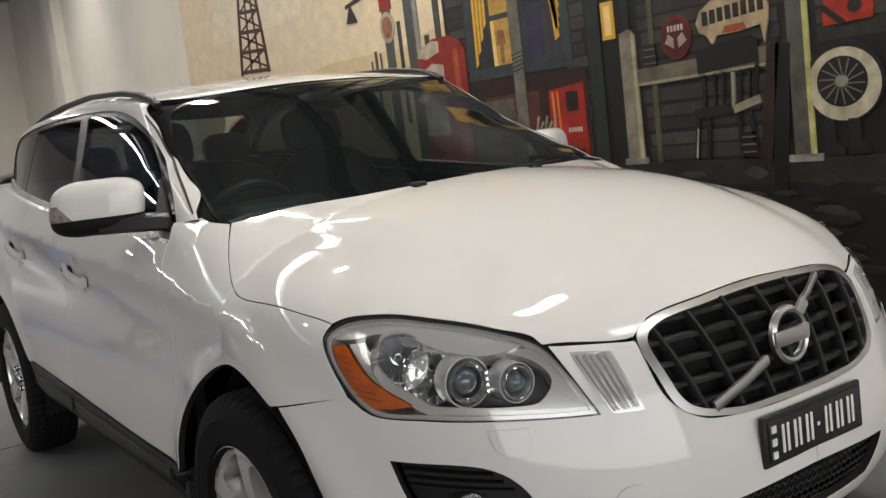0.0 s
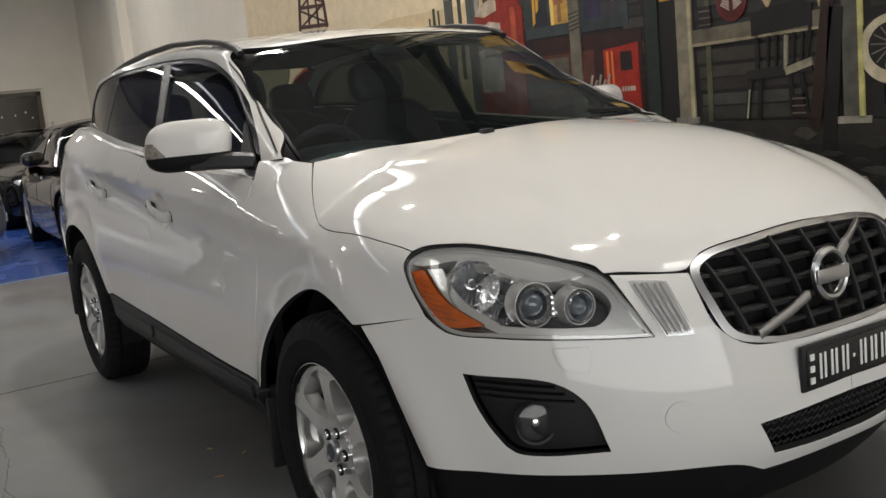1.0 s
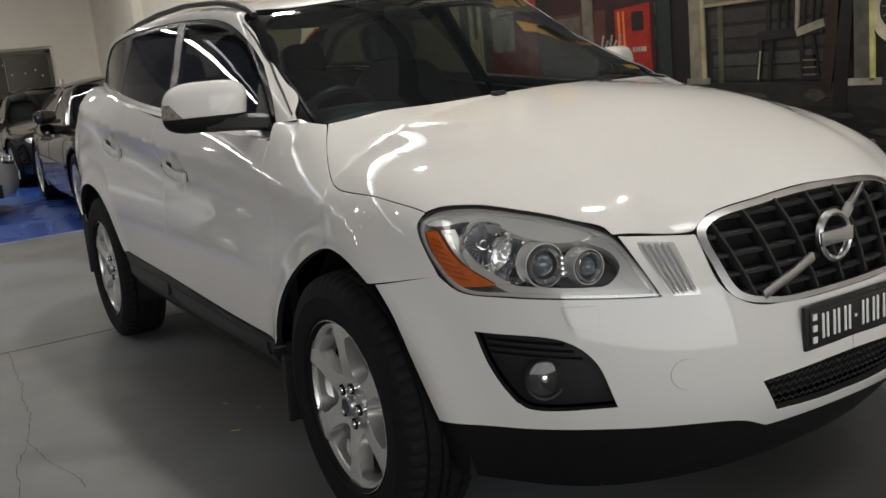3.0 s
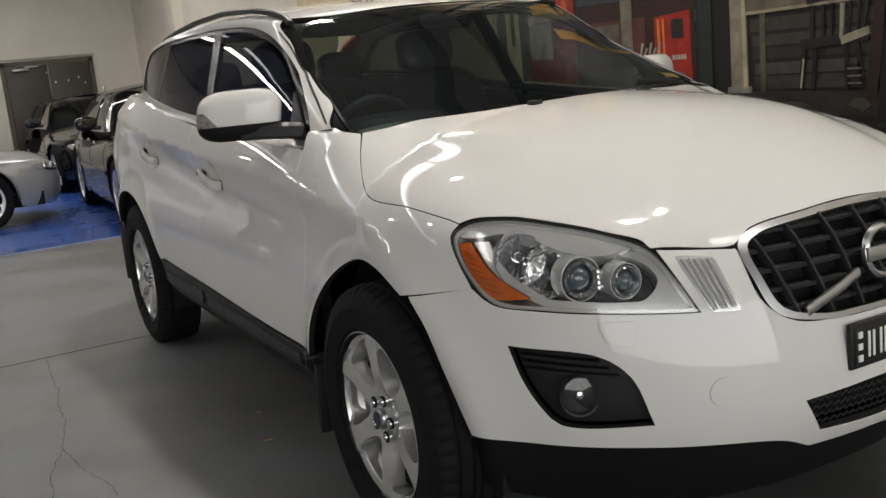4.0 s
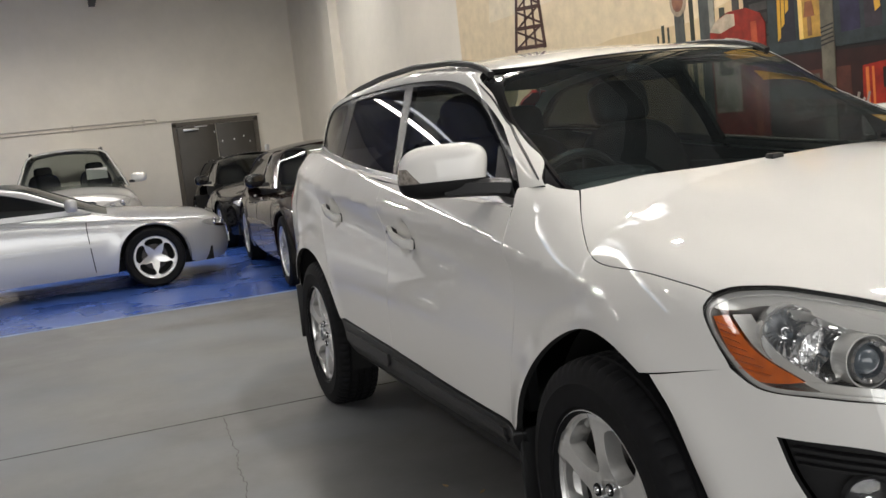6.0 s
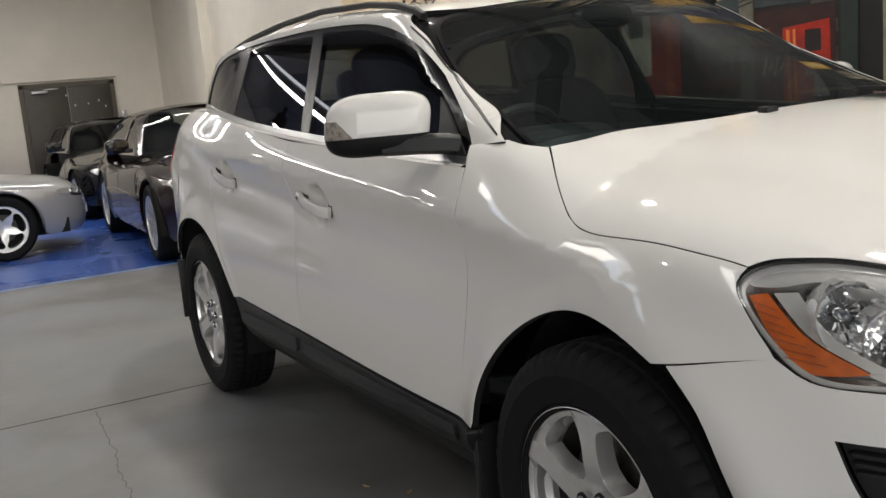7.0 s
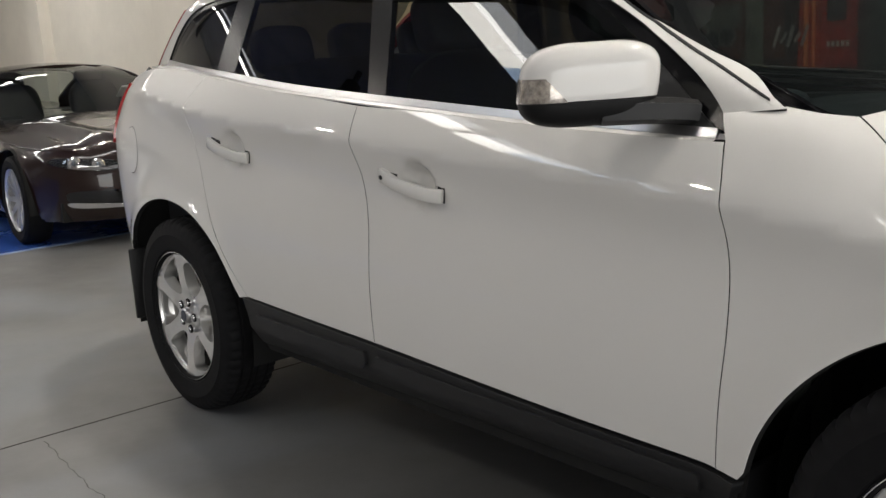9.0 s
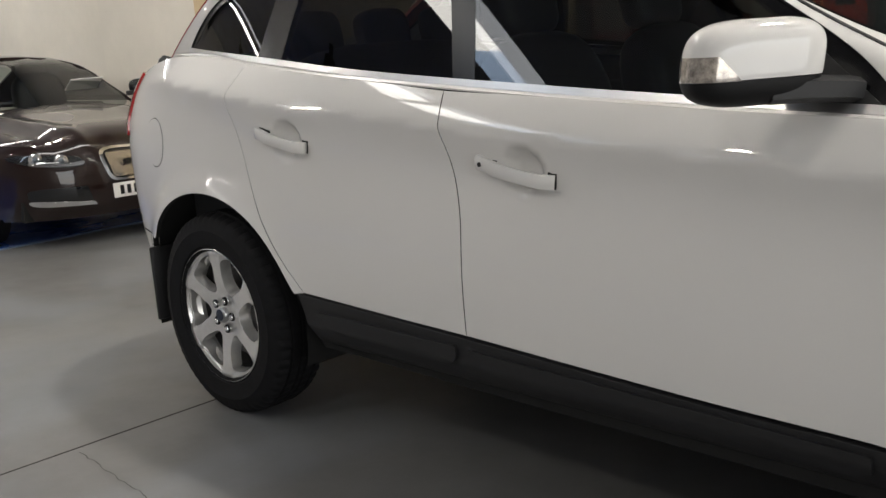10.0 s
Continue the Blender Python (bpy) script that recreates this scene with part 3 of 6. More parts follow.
for k in range(4):
    daub("painted_curtain", [(-2.50 + k * 0.035, 1.56 + 0.07 * k), (-2.475 + k * 0.035, 1.58 + 0.07 * k), (-2.44 + k * 0.035, 2.40), (-2.465 + k * 0.035, 2.40)], YELL, 8)
    daub("painted_curtain", [(-1.80 + k * 0.012, 1.62 + 0.05 * k), (-1.765 + k * 0.006, 1.64 + 0.05 * k), (-1.85 - k * 0.03, 2.40), (-1.875 - k * 0.03, 2.40)], YELL, 8)
daub("painted_shade", [(-2.29, 1.66), (-2.21, 1.66), (-2.225, 1.74), (-2.275, 1.74)], (0.35, 0.16, 0.08), 9)
slab("painted_stand", -2.265, -2.235, 1.56, 1.66, (0.30, 0.18, 0.10), 9)
slab("painted_glow", -2.33, -2.30, 1.55, 1.8, (0.75, 0.55, 0.20), 8)
# pale post before the window
daub("pale_post", [(-2.18, 0.9), (-2.09, 0.9), (-2.06, 2.7), (-2.15, 2.7)], (0.27, 0.25, 0.20), 10)
for k in range(5):
    line("post_cord", -2.17, 1.50 + k * 0.022, -2.08, 1.515 + k * 0.022, 0.008, (0.06, 0.055, 0.05), 11)
# drinks cooler
daub("red_wall", [(-2.52, 0.8), (-1.60, 0.8), (-1.60, 1.45), (-2.52, 1.48)], (0.07, 0.018, 0.012), 5)
slab("cooler_sign", -2.46, -1.98, 1.10, 1.38, (0.17, 0.06, 0.04), 6)
slab("grey_bench", -2.50, -2.20, 1.25, 1.36, (0.20, 0.18, 0.15), 7)
for x, z, r in ((-2.36, 1.20, 0.05), (-2.28, 1.21, 0.05)):
    disc("painted_hoop", x, z, r, r, (0.24, 0.23, 0.22), 8)
    disc("painted_hoop", x, z, r * 0.75, r * 0.75, (0.04, 0.03, 0.03), 9)
for k in range(5):
    line("sign_stroke", -2.03 + k * 0.035, 1.15 + 0.02 * (k % 2), -2.0 + k * 0.035, 1.24 - 0.03 * (k % 2), 0.012, (0.45, 0.40, 0.36), 11)
daub("cooler_body", [(-1.92, 0.8), (-1.63, 0.8), (-1.63, 1.39), (-1.90, 1.37)], (0.40, 0.035, 0.014), 7)
slab("cooler_stripe", -1.88, -1.86, 0.8, 1.36, (0.60, 0.20, 0.05), 8)
slab("cooler_stripe", -1.84, -1.825, 0.8, 1.36, (0.60, 0.20, 0.05), 8)
slab("cooler_slot", -1.77, -1.68, 1.25, 1.35, (0.03, 0.02, 0.02), 8)
slab("cooler_slot", -1.79, -1.66, 0.9, 1.05, (0.16, 0.015, 0.01), 8)
for k in range(5):
    slab("cooler_mark", -1.77 + k * 0.022, -1.755 + k * 0.022, 1.14, 1.165, (0.5, 0.45, 0.40), 9)
# green doorway with a small lit window
slab("green_post", -1.58, -1.49, 0.8, 2.7, GREENW, 8, 0.04)
slab("green_post", -1.335, -1.285, 0.8, 2.7, (0.028, 0.036, 0.045), 7, 0.03)
slab("green_post", -1.17, -1.14, 0.95, 2.2, (0.16, 0.17, 0.11), 8, 0.03)
slab("lit_window", -1.455, -1.37, 1.57, 1.75, YELL, 8)
slab("lit_window_core", -1.435, -1.39, 1.59, 1.73, (0.78, 0.56, 0.25), 9)
# porch posts, beam, signs, chair, cans
daub("porch_post", [(-1.355, 0.97), (-1.25, 0.98), (-1.245, 1.57), (-1.28, 1.60), (-1.345, 1.585)], (0.30, 0.27, 0.21), 10)
daub("porch_post_edge", [(-1.275, 0.98), (-1.25, 0.98), (-1.248, 1.57), (-1.268, 1.59)], (0.46, 0.42, 0.28), 11)
slab("post_foot", -1.38, -1.23, 0.955, 0.985, (0.30, 0.29, 0.26), 11)
daub("porch_beam", [(-1.25, 1.33), (-0.46, 1.345), (-0.45, 1.42), (-1.25, 1.405)], (0.25, 0.22, 0.17), 10)
daub("porch_beam_edge", [(-1.25, 1.325), (-0.46, 1.338), (-0.46, 1.35), (-1.25, 1.34)], (0.38, 0.34, 0.24), 11)
daub("porch_post", [(-0.41, 0.95), (-0.315, 0.95), (-0.305, 2.4), (-0.40, 2.4)], (0.17, 0.16, 0.14), 10)
daub("porch_post_edge", [(-0.335, 0.95), (-0.312, 0.95), (-0.302, 2.4), (-0.325, 2.4)], (0.50, 0.48, 0.22), 11)
slab("post_foot", -0.45, -0.28, 0.93, 0.96, (0.33, 0.31, 0.27), 11)
disc("round_sign", -0.99, 1.52, 0.09, 0.098, (0.22, 0.035, 0.025), 10)
disc("round_sign_face", -0.99, 1.52, 0.078, 0.085, (0.17, 0.022, 0.016), 11)
for k in range(4):
    for sgn in (-1, 1):
        line("sign_wing", -0.99 + sgn * 0.012, 1.475 + k * 0.012, -0.99 + sgn * (0.062 - k * 0.006), 1.505 + k * 0.010, 0.008, (0.52, 0.46, 0.40), 12)
for k in range(5):
    slab("sign_bar", -1.035 + k * 0.02, -1.022 + k * 0.02, 1.548, 1.575, (0.5, 0.44, 0.40), 12)
daub("oval_sign", [(-0.87, 1.56), (-0.845, 1.61), (-0.78, 1.645), (-0.64, 1.66), (-0.53, 1.64), (-0.485, 1.59), (-0.49, 1.53), (-0.515, 1.43), (-0.53, 1.51), (-0.65, 1.495), (-0.76, 1.495), (-0.785, 1.455), (-0.815, 1.50), (-0.855, 1.52)], (0.47, 0.38, 0.25), 10)
daub("oval_sign_spot", [(-0.73, 1.50), (-0.60, 1.50), (-0.61, 1.53), (-0.71, 1.53)], (0.42, 0.12, 0.05), 11)
for k in range(8):
    slab("sign_bar", -0.83 + k * 0.042, -0.802 + k * 0.042, 1.545 + 0.003 * k, 1.605 + 0.003 * k, (0.05, 0.04, 0.035), 12)
daub("red_sign", [(-0.24, 1.455), (-0.03, 1.46), (-0.02, 1.56), (-0.23, 1.57)], (0.42, 0.05, 0.02), 10)
line("red_sign_band", -0.24, 1.53, -0.15, 1.455, 0.025, (0.03, 0.025, 0.025), 11)
disc("red_sign_spot", -0.10, 1.515, 0.03, 0.028, (0.05, 0.04, 0.04), 11)
CH = (0.03, 0.028, 0.026)
line("chair_post", -0.86, 1.17, -0.85, 1.36, 0.022, CH, 11)
line("chair_post", -0.60, 1.17, -0.56, 1.36, 0.022, CH, 11)
for k in range(5):
    line("chair_slat", -0.80 + k * 0.045, 1.17, -0.79 + k * 0.047, 1.34, 0.012, CH, 11)
daub("chair_back", [(-0.88, 1.34), (-0.55, 1.36), (-0.55, 1.45), (-0.60, 1.475), (-0.80, 1.46), (-0.88, 1.43)], (0.02, 0.019, 0.018), 12)
line("chair_seat", -0.92, 1.165, -0.56, 1.185, 0.045, CH, 12)
for x0, x1 in ((-0.90, -0.93), (-0.84, -0.86), (-0.68, -0.67), (-0.62, -0.59)):
    line("chair_leg", x0, 1.16, x1, 0.96, 0.022, CH, 11)
line("chair_highlight", -0.905, 1.10, -0.925, 0.97, 0.010, (0.42, 0.40, 0.30), 12)
line("chair_highlight", -0.70, 1.17, -0.56, 1.205, 0.035, (0.34, 0.32, 0.24), 13)
line("chair_highlight", -0.70, 1.18, -0.69, 1.33, 0.016, (0.36, 0.34, 0.26), 13)
for x, z in ((-0.635, 0.965), (-1.155, 1.405)):
    slab("painted_can", x - 0.035, x + 0.035, z, z + 0.105, (0.045, 0.03, 0.028), 11)
    for k in range(3):
        slab("can_band", x - 0.035, x + 0.035, z + 0.015 + k * 0.032, z + 0.022 + k * 0.032, (0.26, 0.22, 0.20), 12)
line("leaning_plank", -0.56, 0.90, -0.47, 1.45, 0.06, (0.06, 0.03, 0.02), 12)
line("leaning_plank", -0.49, 0.80, -0.43, 1.42, 0.07, (0.018, 0.016, 0.015), 12)
# whitewall wheel and boots
disc("wheel_wall", -0.17, 1.232, 0.172, 0.158, (0.03, 0.028, 0.026), 9)
disc("wheel_wall", -0.17, 1.225, 0.160, 0.142, (0.52, 0.47, 0.36), 10)
disc("wheel_centre", -0.175, 1.235, 0.110, 0.098, (0.02, 0.019, 0.018), 11)
for k in range(14):
    a = 2 * math.pi * k / 14
    line("wheel_spoke", -0.175 + 0.02 * math.cos(a), 1.235 + 0.02 * math.sin(a), -0.175 + 0.10 * math.cos(a + 0.3), 1.235 + 0.09 * math.sin(a + 0.3), 0.006, (0.28, 0.25, 0.20), 12)
disc("wheel_hub", -0.175, 1.237, 0.028, 0.022, (0.36, 0.34, 0.30), 13)
for x in (-0.24, -0.13):
    daub("painted_boot", [(x - 0.03, 0.95), (x + 0.06, 0.95), (x + 0.055, 0.98), (x + 0.02, 1.0), (x + 0.02, 1.09), (x - 0.03, 1.09)], (0.035, 0.032, 0.03), 11)
# stony ground at the foot
daub("painted_porch", [(-1.62, 0.86), (0.9, 0.82), (0.9, 0.93), (-1.62, 0.965)], (0.055, 0.05, 0.046), 9)
daub("painted_ground", [(-3.0, 0.0), (0.9, 0.0), (0.9, 0.82), (-1.62, 0.86), (-3.0, 0.86)], (0.03, 0.028, 0.025), 8)
for k in range(60):
    x, z = rnd.uniform(-1.5, 0.8), rnd.uniform(0.45, 0.92)
    w, h, g = rnd.uniform(0.03, 0.11), rnd.uniform(0.01, 0.03), rnd.choice((0.05, 0.07, 0.09, 0.12))
    daub("painted_stone", [(x - w, z), (x - w * 0.4, z + h), (x + w * 0.6, z + h * 0.8), (x + w, z - h * 0.2), (x + w * 0.2, z - h)], (g, round(g * 0.92, 3), round(g * 0.8, 3)), 10 + k * 0.06)

# ---------------------------------------------------------------- white car: body form
MID_Y, SLIM = -0.045, 0.95


def own(y):
    """A place across the hall as the car's own place across."""
    return (y - MID_Y) / SLIM


def ray_wing(p, sx):
    a = np.radians(p[:, 0] / NOSE_SCALE)
    o = np.stack([1.5 * np.cos(a), (-1.5 * np.sin(a) - MID_Y) / SLIM, p[:, 1]], 1)
    d = np.stack([-np.cos(a), np.sin(a) / SLIM, np.zeros(len(p))], 1)
    return o, d / np.linalg.norm(d, axis=1)[:, None]


def across(y):
    ay = np.abs(y)
    return SLIM * ay - MID_Y * np.tanh(ay / 0.2)


BELT = spline([-3.4, -3.0, -2.77, -2.4, -1.94, -1.6, -1.24, -0.95, -0.5], [1.26, 1.245, 1.228, 1.184, 1.14, 1.112, 1.085, 1.065, 1.04])
SIDE_W = spline([0.15, 0.35, 0.5, 0.7, 0.85, 0.95, 1.05, 1.15, 1.3], [0.83, 0.872, 0.89, 0.902, 0.898, 0.885, 0.85, 0.795, 0.72])
NOSE_X = spline([0.15, 0.25, 0.35, 0.45, 0.55, 0.65, 0.75, 0.85, 0.95, 1.2], [0.70, 0.80, 0.88, 0.925, 0.93, 0.915, 0.892, 0.866, 0.82, 0.68])
TAIL_X = spline([0.15, 0.3, 0.5, 0.65, 0.8, 1.0, 1.2, 1.3], [0.90, 1.00, 1.07, 1.10, 1.12, 1.115, 1.06, 1.02])
HOOD_Z = spline([-3.6, -2.8, -2.0, -1.4, -0.9, -0.6, -0.3, 0.0, 0.3, 0.55, 0.75, 0.95], [1.31, 1.29, 1.21, 1.155, 1.125, 1.122, 1.115, 1.096, 1.05, 0.978, 0.90, 0.79])
CREASE = spline([-3.0, -2.6, -2.26, -2.0, -1.85, -1.5, -1.1, -0.67, -0.35, -0.1, 0.3], [1.155, 1.098, 1.058, 1.043, 1.03, 1.0, 0.975, 0.945, 0.908, 0.872, 0.80])
FLANK = spline([-0.8, -0.62, -0.46, -0.34, -0.22, -0.13, -0.06, 0.0], [0.84, 0.889, 0.903, 0.898, 0.880, 0.867, 0.872, 0.893])


def flank(x, z):
    """Half width of the doors: a shoulder that leans in above a crease, a hollow below it, and a lower bulge."""
    s = z - CREASE(x)
    return FLANK(np.minimum(s, 0)) - (0.55 + 0.45 * np.clip((-2.1 - x) / 0.8, 0, 1)) * (0.5 * (s + np.sqrt(s * s + 0.030 ** 2)))


HANDLES = ((-1.375, 0.912), (-2.305, 0.967))
HUBS = ((0.0, 0.357), (-2.774, 0.357))


def body_low(x, y, z):
    ay = across(y)
    w = SIDE_W(z - 0.42 * (BELT(x) - 1.06) * np.clip((z - 0.8) / 0.3, 0, 1) * (x < -0.9))
    sculpt = np.clip((0.25 - x) / 0.45, 0, 1) * np.clip((x + 3.5) / 0.7, 0, 1)
    sculpt = sculpt * sculpt * (3 - 2 * sculpt)
    w = w + sculpt * (flank(x, z) - w)
    for hx, hz in HUBS:
        r = np.hypot(x - hx, z - hz)
        w = w + 0.026 * np.exp(-((r - 0.415) / 0.07) ** 2) * (z > 0.1)
    for hx, hz in HANDLES:
        w = w - 0.030 * np.exp(-(((x - hx) / 0.058) ** 2 + ((z - hz) / 0.052) ** 2) ** 2.5)
    w = w + 0.018 * np.exp(-((x + 2.95) / 0.5) ** 2 - ((z - 0.98) / 0.13) ** 2)
    w = w - 0.012 * np.clip((-2.3 - x) / 0.8, 0, 1.3) ** 2 * np.clip((z - 1.0) / 0.2, 0, 1.2) - 0.036 * np.clip((-2.65 - x) / 0.7, 0, 1.2) ** 2
    s = (np.maximum(x, 0) / NOSE_X(z)) ** 2.38 + (np.maximum(-2.3 - x, 0) / (TAIL_X(z) + 0.27)) ** 8.0 + (ay / w) ** 2.6
    plan = (s ** (1 / 2.5) - 1) * 0.9
    ridge = 0.66 - 0.225 * np.clip(x + 0.45, -0.2, 1.4) / 1.29 - 0.02
    rearward = np.clip((-0.12 - x) / 0.45, 0, 1)
    fall = np.maximum(0.052 - 0.085 * rearward, 0.004)
    top = HOOD_Z(x) - fall * (ay / 0.6) ** 2 + 0.014 * 0.5 * (1 + np.tanh((ridge - ay) / 0.045)) * np.clip((x + 0.7) / 0.2, 0, 1)
    return smax(smax(plan, z - top, 0.12 - 0.075 * rearward), 0.17 - z, 0.03)


def body_cab(x, y, z):
    ay = across(y)
    back = np.minimum(0.5 * (-2.1 - x + np.sqrt((-2.1 - x) ** 2 + 0.3 ** 2)), 1.3)
    side = ay - (0.802 - (0.40 - 0.2 * back) * (z - BELT(x)) - 0.11 * back ** 2)
    ws = (x - (-0.27 - 1.75 * (z - 1.10) - (0.225 - 0.095 * np.clip((1.26 - z) / 0.15, 0, 1)) * (ay / 0.7) ** 2)) * 0.5
    roof = z - (1.550 - 0.064 * ((x + 1.9) / 0.9) ** 2 * (1 - 0.5 * (x < -1.9)) - 0.034 * (ay / 0.6) ** 2)
    rear = ((-3.52 + 1.75 * (z - 1.2)) + 0.10 * (ay / 0.6) ** 2 - x) * 0.5
    return smax(smax(side, roof, 0.018), smax(ws, rear, 0.02), 0.03)


suv = thing("sport_utility_car", "white sport utility car parked on the grey floor", "car", Matrix.LocRotScale((0, MID_Y, 0), None, (1, SLIM, 1)))

# ---------------------------------------------------------------- white car: panels


def lay(g, ray, pts, to, sx=0.0):
    """Turns outline points of one way of laying into another's."""
    sc = NOSE_SCALE if ray in (ray_nose, ray_wing) else 1.0
    p = cast(g, *ray(np.array([(q[0] * sc, q[1]) for q in pts]), sx))
    if to == "top":
        r = [(a, b) for a, b, c in p]
    elif to == "side":
        r = [(a, c) for a, b, c in p]
    elif to == "front":
        r = [(b, c) for a, b, c in p]
    else:
        r = [tuple(q) for q in p]
    return [(*a, *q[2:]) for a, q in zip(r, pts)]


def arc(cx, cz, rx, rz, a0, a1, n=12, ends=True):
    r = [(cx + rx * math.cos(radians(a0 + (a1 - a0) * i / n)), cz + rz * math.sin(radians(a0 + (a1 - a0) * i / n))) for i in range(n + 1)]
    if ends:
        r[0], r[-1] = (*r[0], 1), (*r[-1], 1)
    return r


def both_sides(name, geo, material, parent, label=""):
    a = panel(name, geo, material, parent, label)
    b = panel(name, geo, material, parent, label, mirror=True)
    return a, b


HOOD_LINE = [tuple(p) for p in rounded([(-0.318, own(-0.716), 1), (-0.21, own(-0.78)), (-0.129, own(-0.814)), (-0.057, own(-0.828)), (0.203, own(-0.823)), (0.335, own(-0.798), 1), (0.3, 0.0, 1)], 0.025)]
HOOD_LINE = HOOD_LINE[:[k for k, p in enumerate(HOOD_LINE) if p[0] > 0.334][0] + 1]
HOOD_LINE = [(*HOOD_LINE[0], 1)] + HOOD_LINE[1:-1] + [(*HOOD_LINE[-1], 1)]
LAMP_TOP = [(68.1, 0.862), (66.0, 0.889), (60.0, 0.899), (52.5, 0.886), (44.2, 0.860), (38.2, 0.824)]
LAMP_LOW = [(35.1, 0.764), (32.4, 0.691, 1), (41.0, 0.698), (52.4, 0.706), (60.2, 0.716), (64.0, 0.762)]
LAMP = LAMP_TOP + LAMP_LOW
GRILLE_LOW = [(2.82, 0.634, 1), (12.5, 0.636), (20.0, 0.650), (23.9, 0.695), (26.3, 0.806, 1)]
GRILLE = [(-20.6, 0.812), (-18.2, 0.834), (-8.0, 0.851), (2.8, 0.857), (13.5, 0.851), (23.8, 0.834), (26.0, 0.812), (24.8, 0.74), (22.4, 0.67), (16.0, 0.640), (9.0, 0.636), (-3.5, 0.636), (-10.6, 0.640), (-17.0, 0.67), (-19.4, 0.74)]
FOG = [(58.0, 0.627, 1), (45.5, 0.611), (41.7, 0.568), (39.1, 0.460, 1), (51.3, 0.455), (53.5, 0.486), (56.1, 0.55)]
FRONT_ARCH = arc(-0.015, 0.362, 0.413, 0.408, 59, 167)
REAR_ARCH = arc(-2.745, 0.352, 0.463, 0.43, 21, 158)
DOOR_FRONT = [(-0.520, 1.038, 1), (-0.500, 0.96), (-0.490, 0.89), (-0.481, 0.69), (-0.485, 0.58), (-0.488, 0.437, 1)]
B_LINE = [(-1.566, 0.474, 1), (-1.566, 0.56), (-1.578, 0.767), (-1.602, 0.88), (-1.633, 0.995), (-1.65, 1.104, 1)]
REAR_LINE = [(-2.252, 0.497, 1), (-2.331, 0.585), (-2.462, 0.767), (-2.56, 0.99), (-2.595, 1.09), (-2.565, 1.198, 1)]
BELT_LINE = [(x, float(BELT(x)) - 0.005) for x in (-0.966, -1.272, -2.015, -2.3, -2.46)]

# near-black backing sheet that puts shade behind the panel gaps
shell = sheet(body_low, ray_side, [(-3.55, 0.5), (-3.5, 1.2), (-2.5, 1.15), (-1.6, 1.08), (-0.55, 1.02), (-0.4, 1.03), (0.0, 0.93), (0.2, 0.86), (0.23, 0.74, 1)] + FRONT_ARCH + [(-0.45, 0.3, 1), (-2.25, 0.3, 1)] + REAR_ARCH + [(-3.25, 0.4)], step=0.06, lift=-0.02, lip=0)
both_sides("gap_backing", shell, M_DARK, suv)
fine_top = [tuple(p) for p in rounded([(p[0] * NOSE_SCALE, p[1]) for p in LAMP_TOP[1:]] + [(0.6, 0.7, 1)], 0.02)]
fine_top = [(p[0] / NOSE_SCALE, p[1]) for p in fine_top if p[1] > 0.822 and p[0] / NOSE_SCALE > 38.0 and p[0] / NOSE_SCALE < 66.0]
fine_top = fine_top[:[k for k, p in enumerate(fine_top) if p[0] < 38.4][0] + 1]
lt = lay(body_low, ray_wing, [(66.0, 0.889)] + fine_top + [(37.4, 0.823, 1), (26.4, 0.812), (23.6, 0.838), (13.0, 0.855), (2.95, 0.861)], "top")
hood_all = [(-0.11, 0.0), (-0.17, -0.31), (-0.257, -0.53)] + HOOD_LINE + lt[1:] + [(p[0], -p[1], *p[2:]) for p in (HOOD_LINE + lt[1:-1])[::-1]] + [(-0.257, 0.53), (-0.17, 0.31)]
panel("bonnet", sheet(body_low, ray_top, hood_all, step=0.03), M_WHITE, suv)
# near-black sheet under the bonnet, darkening its gaps as shade would
panel("bonnet_backing", sheet(body_low, ray_top, [(p[0] * 0.80 - 0.01, p[1] * 0.86) for p in hood_all], step=0.1, lift=-0.03, lip=0), M_DARK, suv)

lamp_side = lay(body_low, ray_wing, [(67.9, 0.875), (68.2, 0.862), (66.0, 0.80), (64.2, 0.762), (63.6, 0.746, 1)], "side")
hood_side = [q[:2] for q in lay(body_low, ray_top, HOOD_LINE, "side")]
hood_side[0], hood_side[-1] = (*hood_side[0], 1), (*hood_side[-1], 1)
fender = hood_side + lamp_side[1:] + [(FRONT_ARCH[0][0], 0.714, 1)] + FRONT_ARCH[1:] + [(-0.432, 0.437, 1), (-0.488, 0.437, 1)] + DOOR_FRONT[::-1][1:-1] + [(-0.520, 1.040, 1), (-0.546, 1.086, 1), (-0.44, 1.095, 1)]
both_sides("front_wing", sheet(body_low, ray_side, fender, step=0.018), M_WHITE, suv)

front_door = DOOR_FRONT + [(-0.89, 0.445)] + B_LINE + BELT_LINE[:2][::-1]
rear_door = B_LINE[::-1] + [(-1.9, 0.484)] + REAR_LINE + BELT_LINE[2:][::-1]
df = both_sides("front_door", sheet(body_low, ray_side, front_door, step=0.02, gap=0.0025), M_WHITE, suv)
dr = both_sides("rear_door", sheet(body_low, ray_side, rear_door, step=0.02, gap=0.0025), M_WHITE, suv)
quarter = REAR_LINE + [(-2.8, 1.227), (-3.08, 1.231), (-3.34, 1.19, 1), (-3.345, 1.10), (-3.345, 0.955, 1), (-3.60, 0.80), (-3.56, 0.60, 1), (-3.18, 0.60, 1)] + REAR_ARCH[::-1][1:-1] + [(REAR_ARCH[0][0] + 0.015, 0.49, 1)]
both_sides("rear_wing", sheet(body_low, ray_side, quarter, step=0.018), M_WHITE, suv)

